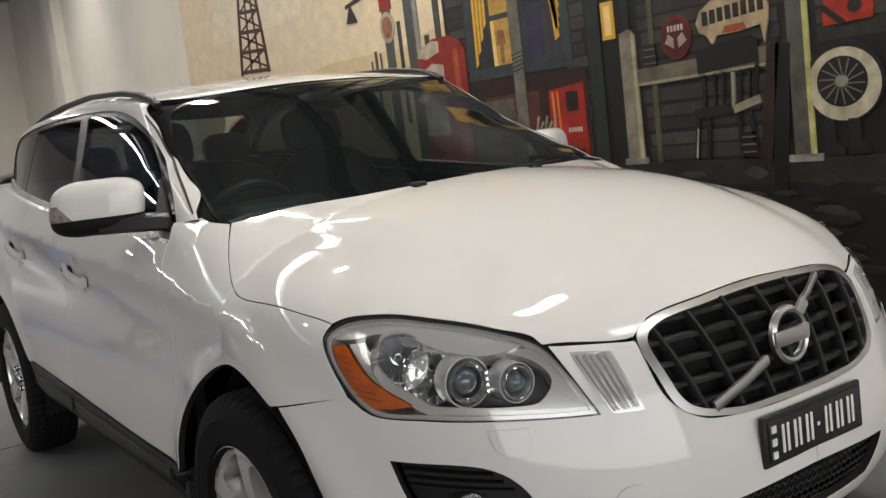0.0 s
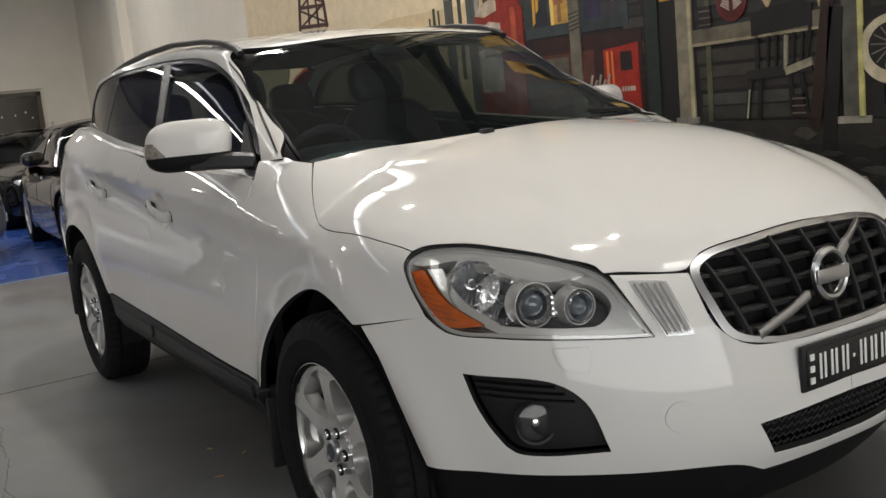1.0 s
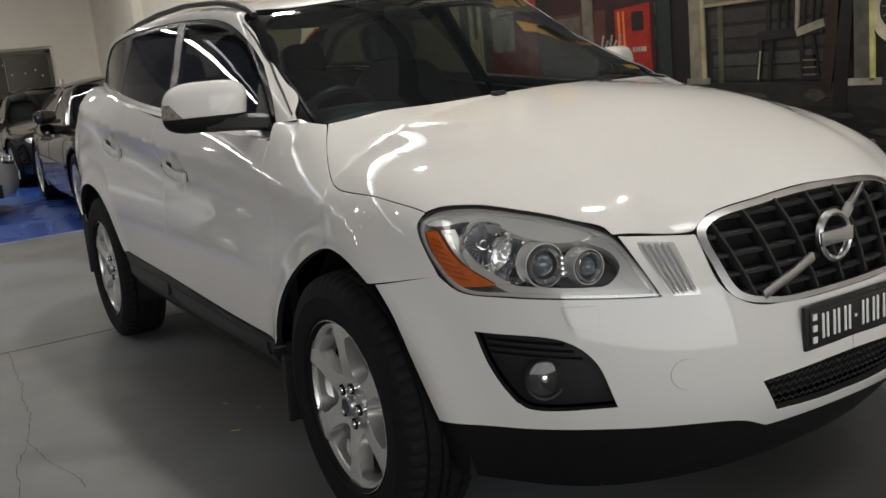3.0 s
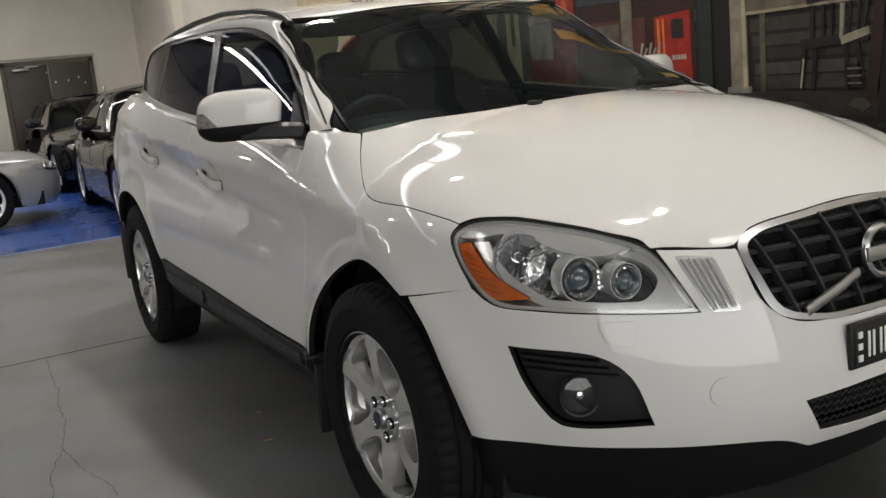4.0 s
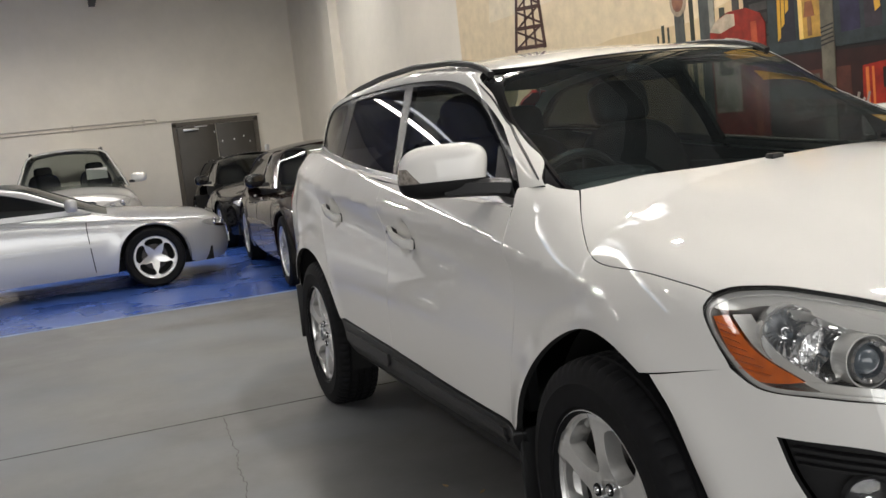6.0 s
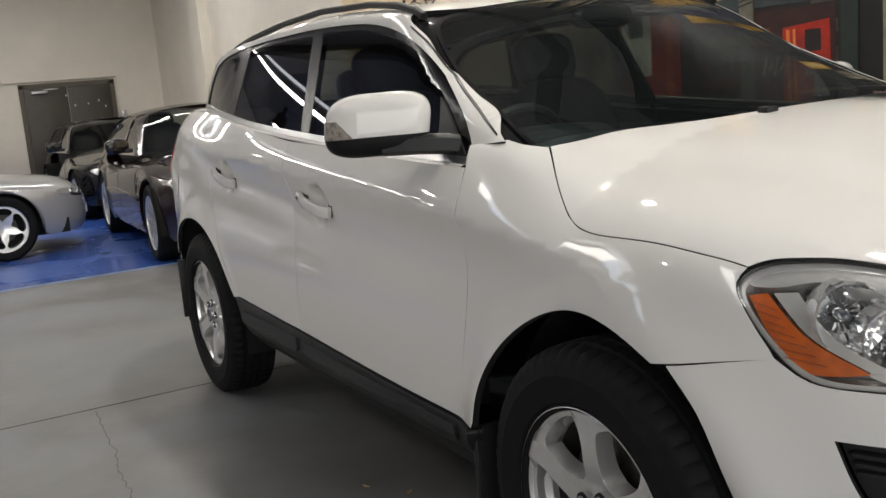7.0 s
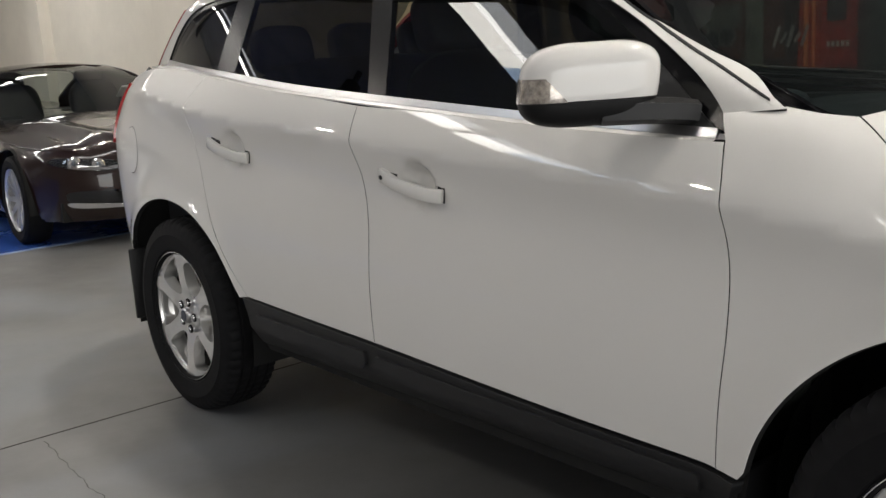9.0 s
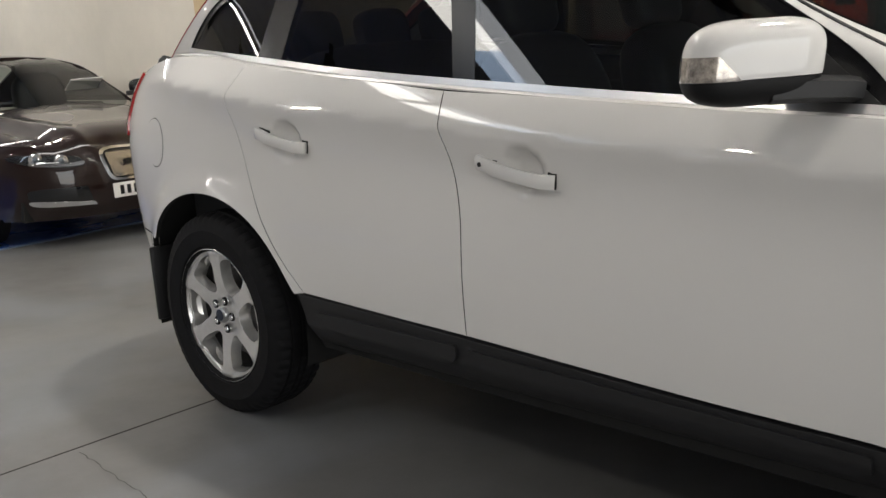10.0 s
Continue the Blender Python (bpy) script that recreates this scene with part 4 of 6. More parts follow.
bumper = GRILLE_LOW + [(37.4, 0.820, 1)] + LAMP_LOW[:-1] + [(63.6, 0.748, 1), (75.6, 0.7165, 1), (71.9, 0.645), (69.0, 0.532), (65.6, 0.398, 1), (53.9, 0.4), (38.3, 0.404), (22.5, 0.386), (17.7, 0.352, 1), (5.9, 0.354), (2.82, 0.354, 1), (2.82, 0.388, 1), (7.0, 0.387), (16.5, 0.393, 1), (19.4, 0.476, 1), (8.6, 0.488), (2.82, 0.491, 1)]
panel("front_bumper", sheet(body_low, ray_wing, bumper, holes=[FOG], step=0.025), M_WHITE, suv, both=True)
chin = [(66.0, 0.392, 1), (53.9, 0.396), (38.3, 0.400), (22.5, 0.382), (17.7, 0.348), (5.9, 0.350), (2.82, 0.350, 1), (2.82, 0.2, 1), (20, 0.2), (45, 0.21), (66.0, 0.25, 1)]
panel("front_valance", sheet(body_low, ray_wing, chin, step=0.04, lift=-0.012), M_BLACKLOW, suv, "black plastic lower valance", both=True)

# lower side cladding
def rocker(x, y, z):
    """The sill: upright under the doors, drawn in below."""
    return np.maximum(body_low(x, y, np.maximum(z, 0.44)) - 0.008 + 0.55 * np.maximum(0.40 - z, 0) + 3.2 * np.maximum(0.345 - z, 0) ** 1.25, 0.262 - z)


clad = [(-0.436, 0.43, 1), (-0.488, 0.432), (-0.89, 0.440), (-1.565, 0.469), (-2.27, 0.494, 1), (-2.255, 0.42), (-2.215, 0.30, 1), (-1.6, 0.275), (-0.45, 0.27, 1), (-0.46, 0.35)]
both_sides("side_cladding", sheet(rocker, ray_side, clad, step=0.02, lift=0.0, lip=0.04), M_BLACKPL, suv, "black plastic sill cladding")

# cabin: side frames, roof, glass
DLO = [(-0.53, 1.048, 1), (-0.552, 1.086), (-0.61, 1.142), (-0.689, 1.197), (-0.779, 1.250), (-0.888, 1.312), (-1.0, 1.364), (-1.144, 1.412), (-1.324, 1.445), (-1.677, 1.468), (-2.04, 1.472), (-2.38, 1.466), (-2.56, 1.456), (-2.75, 1.438), (-2.86, 1.412), (-2.95, 1.366), (-3.02, 1.312), (-3.07, 1.262), (-3.08, 1.236, 1)] + [(x, float(BELT(x)) + 0.003) for x in (-2.6, -2.0, -1.3, -0.9)]
ROOF_Y = -own(-0.585)
xs = np.linspace(-1.12, -2.92, 12)
zr = cast(body_cab, *ray_top(np.stack([xs, np.full(12, -ROOF_Y)], 1), 0))[:, 2]
frame_out = [(-0.432, 1.092, 1), (-0.528, 1.152), (-0.648, 1.205), (-0.735, 1.245), (-0.828, 1.291), (-0.96, 1.374), (-1.06, 1.425)] + [(float(a), float(b)) for a, b in zip(xs, zr)] + [(-3.03, 1.395), (-3.18, 1.31), (-3.34, 1.212, 1), (-3.2, 1.215), (-3.0, 1.222), (-2.4, 1.172), (-1.6, 1.10), (-0.95, 1.053), (-0.515, 1.036, 1), (-0.525, 1.084, 1)]
both_sides("side_frame", sheet(body_cab, ray_side, frame_out, holes=[DLO], step=0.014, gap=0.001, lip=0.03), M_WHITE, suv)
G1 = [(-0.70, 1.062, 1), (-0.70, 1.15), (-0.84, 1.262), (-1.0, 1.348), (-1.33, 1.428), (-1.665, 1.454, 1), (-1.575, 1.105, 1), (-1.3, 1.085), (-1.0, 1.066)]
G2 = [(-1.655, 1.118, 1), (-1.755, 1.454, 1), (-2.04, 1.456), (-2.36, 1.450, 1), (-2.38, 1.35), (-2.42, 1.182, 1), (-2.0, 1.144)]
G3 = [(-2.555, 1.208, 1), (-2.475, 1.440, 1), (-2.62, 1.436), (-2.75, 1.420), (-2.85, 1.393), (-2.93, 1.350), (-3.0, 1.297), (-3.05, 1.252), (-3.055, 1.240, 1), (-2.8, 1.232)]
both_sides("window_frame", sheet(body_cab, ray_side, DLO, holes=[G1, G2, G3], step=0.03, gap=0.0005, lift=-0.006, lip=0.02), M_SURROUND, suv, "black window surround")
for gname, gg, gm in (("front_side_window", G1, M_GLASS_TINT), ("rear_side_window", G2, M_GLASS_REAR), ("quarter_window", G3, M_GLASS_REAR)):
    both_sides(gname, sheet(body_cab, ray_side, gg, step=0.03, gap=0, lift=-0.007, lip=0.003), gm, suv, "dark tinted glass")
WS = [(own(y), z) for y, z in ((-0.723, 1.095), (-0.706, 1.15), (-0.687, 1.203), (-0.664, 1.289), (-0.617, 1.397), (-0.585, 1.425), (-0.475, 1.447), (-0.31, 1.458), (MID_Y, 1.463))]
ws = WS + [(-p[0], p[1]) for p in WS[-2::-1]] + [(0.69, 1.02), (0.3, 0.985), (-0.3, 0.985), (-0.69, 1.02)]
ws_in = [(p[0] * 0.988, p[1] - (0.007 if p[1] > 1.38 else 0) + (0.05 if p[1] < 1.05 else 0)) for p in ws]
panel("windscreen", sheet(body_cab, ray_front, ws_in, step=0.06, gap=0, lift=-0.004, lip=0.004), M_GLASS_WS, suv, "clear windscreen glass")
panel("windscreen_frame", sheet(body_cab, ray_front, [(p[0] * 1.05, p[1] + (0.016 if p[1] > 1.3 else 0)) for p in ws], holes=[ws_in], step=0.03, gap=0, lift=-0.012, lip=0.01), M_GLOSSBLK, suv, "black windscreen border")
panel("windscreen_seal", sheet(body_cab, ray_front, ws, holes=[ws_in], step=0.03, gap=0, lift=-0.003, lip=0.01), M_GLOSSBLK, suv, "black windscreen border")
rf = lay(body_cab, ray_front, [(own(-0.585), 1.432), (own(-0.475), 1.452), (own(-0.31), 1.463), (0.0, 1.468)], "top")
roof = [(-1.10, -ROOF_Y, 1)] + rf[1:] + [(p[0], -p[1]) for p in rf[1:-1][::-1]] + [(-1.10, ROOF_Y, 1), (-2.92, ROOF_Y, 1), (-2.98, 0.4), (-3.0, 0), (-2.98, -0.4), (-2.92, -ROOF_Y, 1)]
seam = [(-0.468, 1.109), (-0.587, 1.168), (-0.69, 1.218), (-0.80, 1.275), (-0.948, 1.362), (-1.05, 1.412)]
seam = [(*seam[0], 1)] + seam[1:-1] + [(*seam[-1], 1), (seam[-1][0] + 0.002, seam[-1][1] - 0.004, 1)] + [(p[0] + 0.002, p[1] - 0.004) for p in seam[-2:0:-1]] + [(seam[0][0] + 0.002, seam[0][1] - 0.004, 1)]
both_sides("pillar_seam", sheet(body_cab, ray_side, seam, step=0.03, gap=0, lift=0.0012, lip=0.002), M_BLACKPL, suv)
panel("roof", sheet(body_cab, ray_top, roof, step=0.04, gap=0.0005), M_WHITE, suv)

# wheels
def wheel_face(x, y, z):
    r = np.hypot(x, z)
    a = np.abs(((np.degrees(np.arctan2(x, z)) + 30) % 60) - 30)
    flare = np.clip((r - 0.165) / 0.05, 0, 1) * np.clip((a - 9) / 8, 0, 1)
    return -0.092 + 0.020 * np.exp(-((r - 0.06) / 0.045) ** 2) + 0.004 * np.exp(-((r - 0.13) / 0.05) ** 2) + 0.016 * flare - 0.004 * np.exp(-((r - 0.222) / 0.006) ** 2) - y


def wheel_hole(a):
    r = []
    for q, d in ((0.084, 0), (0.094, 12), (0.125, 18.5), (0.16, 21.5), (0.195, 20.5), (0.211, 13), (0.214, 0), (0.211, -13), (0.195, -20.5), (0.16, -21.5), (0.125, -18.5), (0.094, -12)):
        b = radians(a + d)
        r.append((q * math.sin(b), q * math.cos(b)))
    return r


FACE_OUT = [(0.226 * math.cos(radians(a)), 0.226 * math.sin(radians(a))) for a in range(0, 360, 15)]
FACE = sheet(wheel_face, ray_side, FACE_OUT, holes=[wheel_hole(a) for a in range(30, 390, 60)], step=0.014, gap=0, lip=0.045)


def tyre_mesh(R=0.358, rim=0.225, w=0.112, segs=120):
    prof = [(rim, -0.8), (rim + 0.006, -0.90), (rim + 0.013, -0.93), (rim + 0.016, -0.90), (rim + 0.020, -0.95), (rim + 0.045, -1.0), (R - 0.062, -1.0), (R - 0.058, -1.01), (R - 0.054, -0.985), (R - 0.032, -0.95), (R - 0.018, -0.89), (R - 0.008, -0.80), (R - 0.003, -0.64), (R - 0.001, -0.54),
            (R - 0.009, -0.52), (R - 0.009, -0.45), (R, -0.43), (R, -0.16), (R - 0.009, -0.14), (R - 0.009, -0.08), (R + 0.001, -0.06), (R + 0.001, 0.06), (R - 0.009, 0.08), (R - 0.009, 0.14), (R, 0.16), (R, 0.43), (R - 0.009, 0.45), (R - 0.009, 0.52), (R, 0.54), (R - 0.008, 0.82), (R - 0.065, 1.0), (rim + 0.03, 0.95), (rim, 0.8)]
    bm = bmesh.new()
    rings = []
    for k, (r, d) in enumerate(prof):
        ring = []
        for i in range(segs * 2):
            a = math.pi * i / segs
            groove = 0.006 if (i % 4 == 0 and 0.53 < abs(d) < 0.9 and r > R - 0.019) else 0.003 if (i % 4 == 2 and abs(d) < 0.44 and r > R - 0.004) else 0.0
            ring.append(bm.verts.new(((r - groove) * math.cos(a), d * w, max((r - groove) * math.sin(a), 0.008 - R))))
        rings.append(ring)
    for p, q in zip(rings, rings[1:]):
        for i in range(segs * 2):
            j = (i + 1) % (segs * 2)
            bm.faces.new((p[i], p[j], q[j], q[i]))
    return bm


def wheel_parts(th):
    part("tyre", tyre_mesh(), M_RUBBER, th)
    part("rim", lathe(bmesh.new(), [(0.234, -0.104), (0.238, -0.102), (0.239, -0.097), (0.232, -0.093), (0.225, -0.088), (0.221, -0.075), (0.213, -0.05), (0.209, -0.02)], 72), M_ALLOY, th)
    part("rim_barrel", lathe(bmesh.new(), [(0.209, -0.02), (0.206, 0.08), (0.228, 0.09)], 48), M_BARREL, th)
    panel("spokes", FACE, M_ALLOY, th, "six broad silver spokes")
    part("centre_cap", lathe(bmesh.new(), [(0.0, -0.097), (0.022, -0.097), (0.027, -0.094), (0.030, -0.088), (0.031, -0.07)], 28), M_SATIN, th, "dark centre cap with a chrome ring")
    part("cap_disc", lathe(bmesh.new(), [(0.0, -0.0985), (0.0205, -0.0985), (0.021, -0.096)], 28), M_CAPBLUE, th)
    for k in range(5):
        bm = lathe(bmesh.new(), [(0.0, -0.089), (0.008, -0.089), (0.010, -0.086), (0.0105, -0.06)], 12)
        a = radians(72 * k + 20)
        bmesh.ops.translate(bm, verts=bm.verts, vec=(0.052 * math.sin(a), 0, 0.052 * math.cos(a)))
        part("wheel_nut", bm, M_CHROME, th)
        # dark disc just proud of the face, for the shade round the nut
        bm = lathe(bmesh.new(), [(0.0, -0.0848), (0.0150, -0.0848), (0.0160, -0.080)], 16)
        bmesh.ops.translate(bm, verts=bm.verts, vec=(0.052 * math.sin(a), 0, 0.052 * math.cos(a)))
        part("nut_recess", bm, M_DARK, th)
    part("brake_disc", lathe(bmesh.new(), [(0.0, -0.015), (0.155, -0.015), (0.155, 0.012), (0.0, 0.012)], 40), M_DISC, th)
    part("brake_caliper", box(bmesh.new(), 0.09, 0.175, -0.035, 0.03, -0.06, 0.08, 0.012), M_BLACKPL, th)
    part("wheel_back", lathe(bmesh.new(), [(0.0, 0.05), (0.21, 0.05)], 32), M_DARK, th)


# barrel and disc carry the shade behind the spokes in their dark colours
M_BARREL = mat("shaded_rim_barrel", (0.05, 0.048, 0.046), 0.6, 0.3, noise_scale=30, noise_amount=0.3)
M_DISC = mat("worn_shaded_brake_disc", (0.10, 0.095, 0.09), 0.4, 0.8, noise_scale=60, noise_amount=0.3)
M_CAPBLUE = mat("cap_badge", (0.05, 0.06, 0.09), 0.3, 0.6)
for wx, wy, fl in ((0, -0.815, 0), (-2.757, -0.795, 0), (0, 0.815, 180), (-2.757, 0.795, 180)):
    w = new("wheel")
    w.parent = suv
    w.matrix_local = pose(wx, wy, 0.350, 0, 0, fl)
    wheel_parts(w)
for wx in (0.0, -2.76):
    for sg in (-1, 1):
        bm = lathe(bmesh.new(), [(0.43 if wx > -1 else 0.468, sg * (0.79 if wx > -1 else 0.87)), (0.47, sg * 0.55), (0.0, sg * 0.54)], 48)
        bmesh.ops.translate(bm, verts=bm.verts, vec=(wx, 0, 0.365))
        bmesh.ops.delete(bm, geom=[v for v in bm.verts if v.co.z < 0.22], context="VERTS")
        part("wheel_arch_liner", bm, M_DARK, suv)

part("underbody", boxed(-3.35, 0.62, -0.55, 0.55, 0.22, 0.40), M_DARK, suv)
part("sill_floor", boxed(-2.25, -0.5, -0.74, 0.74, 0.27, 0.36), M_DARK, suv)
part("firewall", boxed(-0.42, -0.38, -0.68, 0.68, 0.35, 1.0), M_DARK, suv)


# ---------------------------------------------------------------- white car: front details
def ribbon(bm, pts, width, depth, up=(0, 0, 1)):
    """A flat bar swept along points; width along up, depth across."""
    pts = [Vector(p) for p in pts]
    rings = []
    for i, p in enumerate(pts):
        d = (pts[min(i + 1, len(pts) - 1)] - pts[max(i - 1, 0)]).normalized()
        u = (Vector(up) - d * Vector(up).dot(d)).normalized()
        w = d.cross(u)
        rings.append([bm.verts.new(p + u * a * width / 2 + w * b * depth / 2) for a, b in ((-1, -0.6), (-0.6, -1), (0.6, -1), (1, -0.6), (1, 0.6), (0.6, 1), (-0.6, 1), (-1, 0.6))])
    for p, q in zip(rings, rings[1:]):
        for k in range(8):
            bm.faces.new((p[k], p[(k + 1) % 8], q[(k + 1) % 8], q[k]))
    bm.faces.new(rings[0][::-1])
    bm.faces.new(rings[-1])
    return bm


def on_nose(th, z, depth=0.0):
    p = cast(body_low, *ray_wing(np.array([(th * NOSE_SCALE, z)]), 0))
    return Vector(p[0] + normals(body_low, p)[0] * depth)


def on_front(y, z, depth=0.0):
    p = cast(body_low, *ray_front(np.array([(y, z)]), 0))[0]
    return Vector(p) + Vector((depth, 0, 0))


def turned(bm, at, aim):
    """Turns a lathe made round x to look along aim, and moves it."""
    m = Matrix.Translation(at) @ Vector(aim).to_track_quat("X", "Z").to_matrix().to_4x4()
    bmesh.ops.transform(bm, matrix=m, verts=bm.verts)
    return bm


def shrunk(o, k, c=None):
    n = len(o)
    c = c or (sum(p[0] for p in o) / n, sum(p[1] for p in o) / n)
    return [(c[0] + (p[0] - c[0]) * k[0], c[1] + (p[1] - c[1]) * k[1], *p[2:]) for p in o]


M_LAMPDARK = mat("dark_lamp_housing", (0.02, 0.022, 0.026), 0.25, 0.3, 0.4)
M_LAMPGREY = mat("silver_lamp_bezel", (0.72, 0.72, 0.70), 0.2, 0.45, 0.5)
M_FLUTE = mat("frosted_lamp_flute", (0.45, 0.45, 0.45), 0.35, 0.2, 0.4)
M_PROJ = mat("projector_glass", (0.10, 0.12, 0.14), 0.03, 0.0, 1.0)
M_AMBERLINE = mat("amber_ridge", (0.42, 0.07, 0.004), 0.3, 0.0, 0.6)

for mir in (False, True):
    sg = -1 if mir else 1
    lamp = new("headlamp")
    lamp.parent = suv
    lamp["label"] = "clear headlamp with amber corner reflector"

    def ob(name, bm, m, label="", smooth=True):
        if mir:
            bmesh.ops.scale(bm, vec=(1, -1, 1), verts=bm.verts)
        return part(name, bm, m, lamp, label, smooth)
    big = shrunk(LAMP, (0.994, 0.984))
    panel("lamp_housing", sheet(body_low, ray_wing, LAMP, holes=[big], step=0.02, gap=0.0, lift=-0.002, lip=0.006), M_GLOSSBLK, lamp, mirror=mir)
    panel("lamp_bowl", sheet(body_low, ray_wing, LAMP, step=0.03, gap=0.002, lift=-0.085, lip=0), M_REFLECTOR, lamp, mirror=mir)
    wall = shrunk(LAMP, (0.993, 0.981))
    panel("lamp_wall", sheet(body_low, ray_wing, wall, holes=[shrunk(LAMP, (0.955, 0.90))], step=0.02, gap=0.0, lift=-0.010, lip=0.07), M_LAMPGREY, lamp, mirror=mir)
    panel("lamp_mask", sheet(body_low, ray_wing, [(54.0, 0.732), (38.2, 0.727), (37.2, 0.765), (38.8, 0.803), (43.6, 0.828), (48.0, 0.828), (52.5, 0.785)], step=0.03, gap=0, lift=-0.066, lip=0), M_LAMPDARK, lamp, mirror=mir)
    amber = [(66.9, 0.846, 1), (64.9, 0.851, 1), (60.8, 0.785), (54.8, 0.733, 1), (58.0, 0.727), (61.0, 0.731), (63.6, 0.768)]
    panel("amber_reflector", sheet(body_low, ray_wing, amber, step=0.02, gap=0, lift=-0.012, lip=0.03), M_AMBER, lamp, "amber side reflector", mirror=mir)
    for k in range(7):
        z = 0.745 + k * 0.014
        t0 = 62.2 + (z - 0.745) * 42
        ob("reflector_ridge", ribbon(bmesh.new(), [on_nose(t0 + 0.6, z + 0.006, -0.010), on_nose(t0 - 1.8 - max(0, 0.80 - z) * 30, z - 0.004, -0.010)], 0.002, 0.003), M_AMBERLINE)
    # bright bezel below and inward
    bez = [(35.3, 0.765, 1), (32.9, 0.695, 1), (41.0, 0.702), (52.0, 0.710, 1), (55.0, 0.733), (50.0, 0.729), (42.0, 0.724), (39.0, 0.728), (37.2, 0.765), (38.6, 0.80), (43.0, 0.828), (47.0, 0.826, 1), (40.8, 0.832), (38.5, 0.820)]
    panel("lamp_bezel", sheet(body_low, ray_wing, bez, step=0.02, gap=0, lift=-0.022, lip=0.02), M_LAMPGREY, lamp, "silver bezel", mirror=mir)
    brow = [(67.0, 0.864), (65.0, 0.887), (60.0, 0.894), (52.5, 0.881), (44.4, 0.855), (40.5, 0.832, 1), (45.5, 0.822), (50.5, 0.836), (55.5, 0.864), (60.0, 0.872), (63.8, 0.862)]
    panel("lamp_brow", sheet(body_low, ray_wing, brow, step=0.02, gap=0, lift=-0.013, lip=0.05), M_LAMPGREY, lamp, "silver upper bezel", mirror=mir)
    side_bez = [(64.3, 0.853, 1), (60.3, 0.785), (54.6, 0.735, 1), (52.5, 0.735, 1), (58.2, 0.787), (61.8, 0.856, 1)]
    panel("lamp_side_bezel", sheet(body_low, ray_wing, side_bez, step=0.02, gap=0, lift=-0.016, lip=0.012), M_LAMPGREY, lamp, mirror=mir)
    # cornering reflector bowl, main projector, high beam
    for th, z, r, dep, kind in ((57.4, 0.832, 0.058, -0.048, "bowl"), (53.2, 0.80, 0.052, -0.060, "bowl"), (48.6, 0.786, 0.042, -0.05, "main"), (42.2, 0.779, 0.033, -0.045, "high")):
        c = on_nose(th, z, dep)
        aim = (1, -0.55, 0.02) if kind == "bowl" else (1, -0.18, 0.0)
        if kind == "bowl":
            ob("reflector", turned(lathe(bmesh.new(), [(0.0, -0.03), (r * 0.28, -0.027), (r * 0.30, -0.023), (r * 0.55, -0.014), (r * 0.57, -0.009), (r * 0.8, 0.004), (r * 0.82, 0.010), (r * 0.97, 0.03), (r * 1.0, 0.034), (r * 1.05, 0.032), (r * 1.06, -0.01)], 22, "x"), c, aim), M_REFLECTOR, "", False)
            ob("bulb", turned(lathe(bmesh.new(), [(0.0, 0.022), (0.006, 0.02), (0.009, 0.008), (0.009, -0.02)], 12, "x"), c, aim), M_PROJ)
        else:
            ob("projector_ring", turned(lathe(bmesh.new(), [(r * 0.70, 0.0), (r * 0.74, 0.026), (r * 0.92, 0.034), (r, 0.030), (r * 1.02, -0.02)], 36, "x"), c, aim), M_CHROME)
            ob("projector_ring", turned(lathe(bmesh.new(), [(r * 1.10, 0.0), (r * 1.13, 0.026), (r * 1.20, 0.026), (r * 1.24, -0.02)], 36, "x"), c, aim), M_LAMPGREY)
            ob("projector_lens", turned(lathe(bmesh.new(), [(0.0, 0.034), (r * 0.3, 0.032), (r * 0.55, 0.024), (r * 0.70, 0.010), (r * 0.72, 0.0)], 36, "x"), c, aim), M_PROJ)
    c = on_nose(45.3, 0.780, -0.05)
    for k in range(4):
        ob("reflector_facet", turned(lathe(bmesh.new(), [(0.0, 0.012), (0.006, 0.01), (0.008, 0.0)], 8, "x"), c + Vector((0, 0, -0.018 + k * 0.012)), (1, -0.3, 0)), M_REFLECTOR)
    panel("lamp_lens", sheet(body_low, ray_wing, shrunk(LAMP, (0.992, 0.98)), step=0.03, gap=0, lift=0.0015, lip=0.004), M_LENS, lamp, "clear lens", mirror=mir)

    # position lamp strip beside the grille
    strip = [(34.7, 0.802, 1), (29.9, 0.793, 1), (27.3, 0.688, 1), (30.8, 0.692, 1)]
    pos = new("position_lamp")
    pos.parent = suv
    panel("strip_frame", sheet(body_low, ray_wing, strip, step=0.02, gap=-0.003, lift=0.0015, lip=0.01), M_LAMPGREY, pos, mirror=mir)
    for k in range(5):
        a0, a1 = 34.1 - k * 0.88, 30.6 - k * 0.66
        bm = ribbon(bmesh.new(), [on_nose(a0, 0.797 - k * 0.001, 0.003), on_nose((a0 + a1) / 2, 0.745, 0.004), on_nose(a1, 0.694, 0.003)], 0.009, 0.006, (0, -1, 0))
        if mir:
            bmesh.ops.scale(bm, vec=(1, -1, 1), verts=bm.verts)
        part("lens_flute", bm, (M_REFLECTOR if k % 2 else M_FLUTE), pos)
    panel("strip_lens", sheet(body_low, ray_wing, shrunk(strip, (0.97, 0.97)), step=0.03, gap=0, lift=0.007, lip=0.004), M_LENS, pos, mirror=mir)

    # fog lamp recess
    fog = new("fog_lamp")
    fog.parent = suv
    panel("fog_bezel", sheet(body_low, ray_wing, FOG, step=0.02, gap=0.0, lift=-0.032, lip=0), M_BLACKPL, fog, mirror=mir)
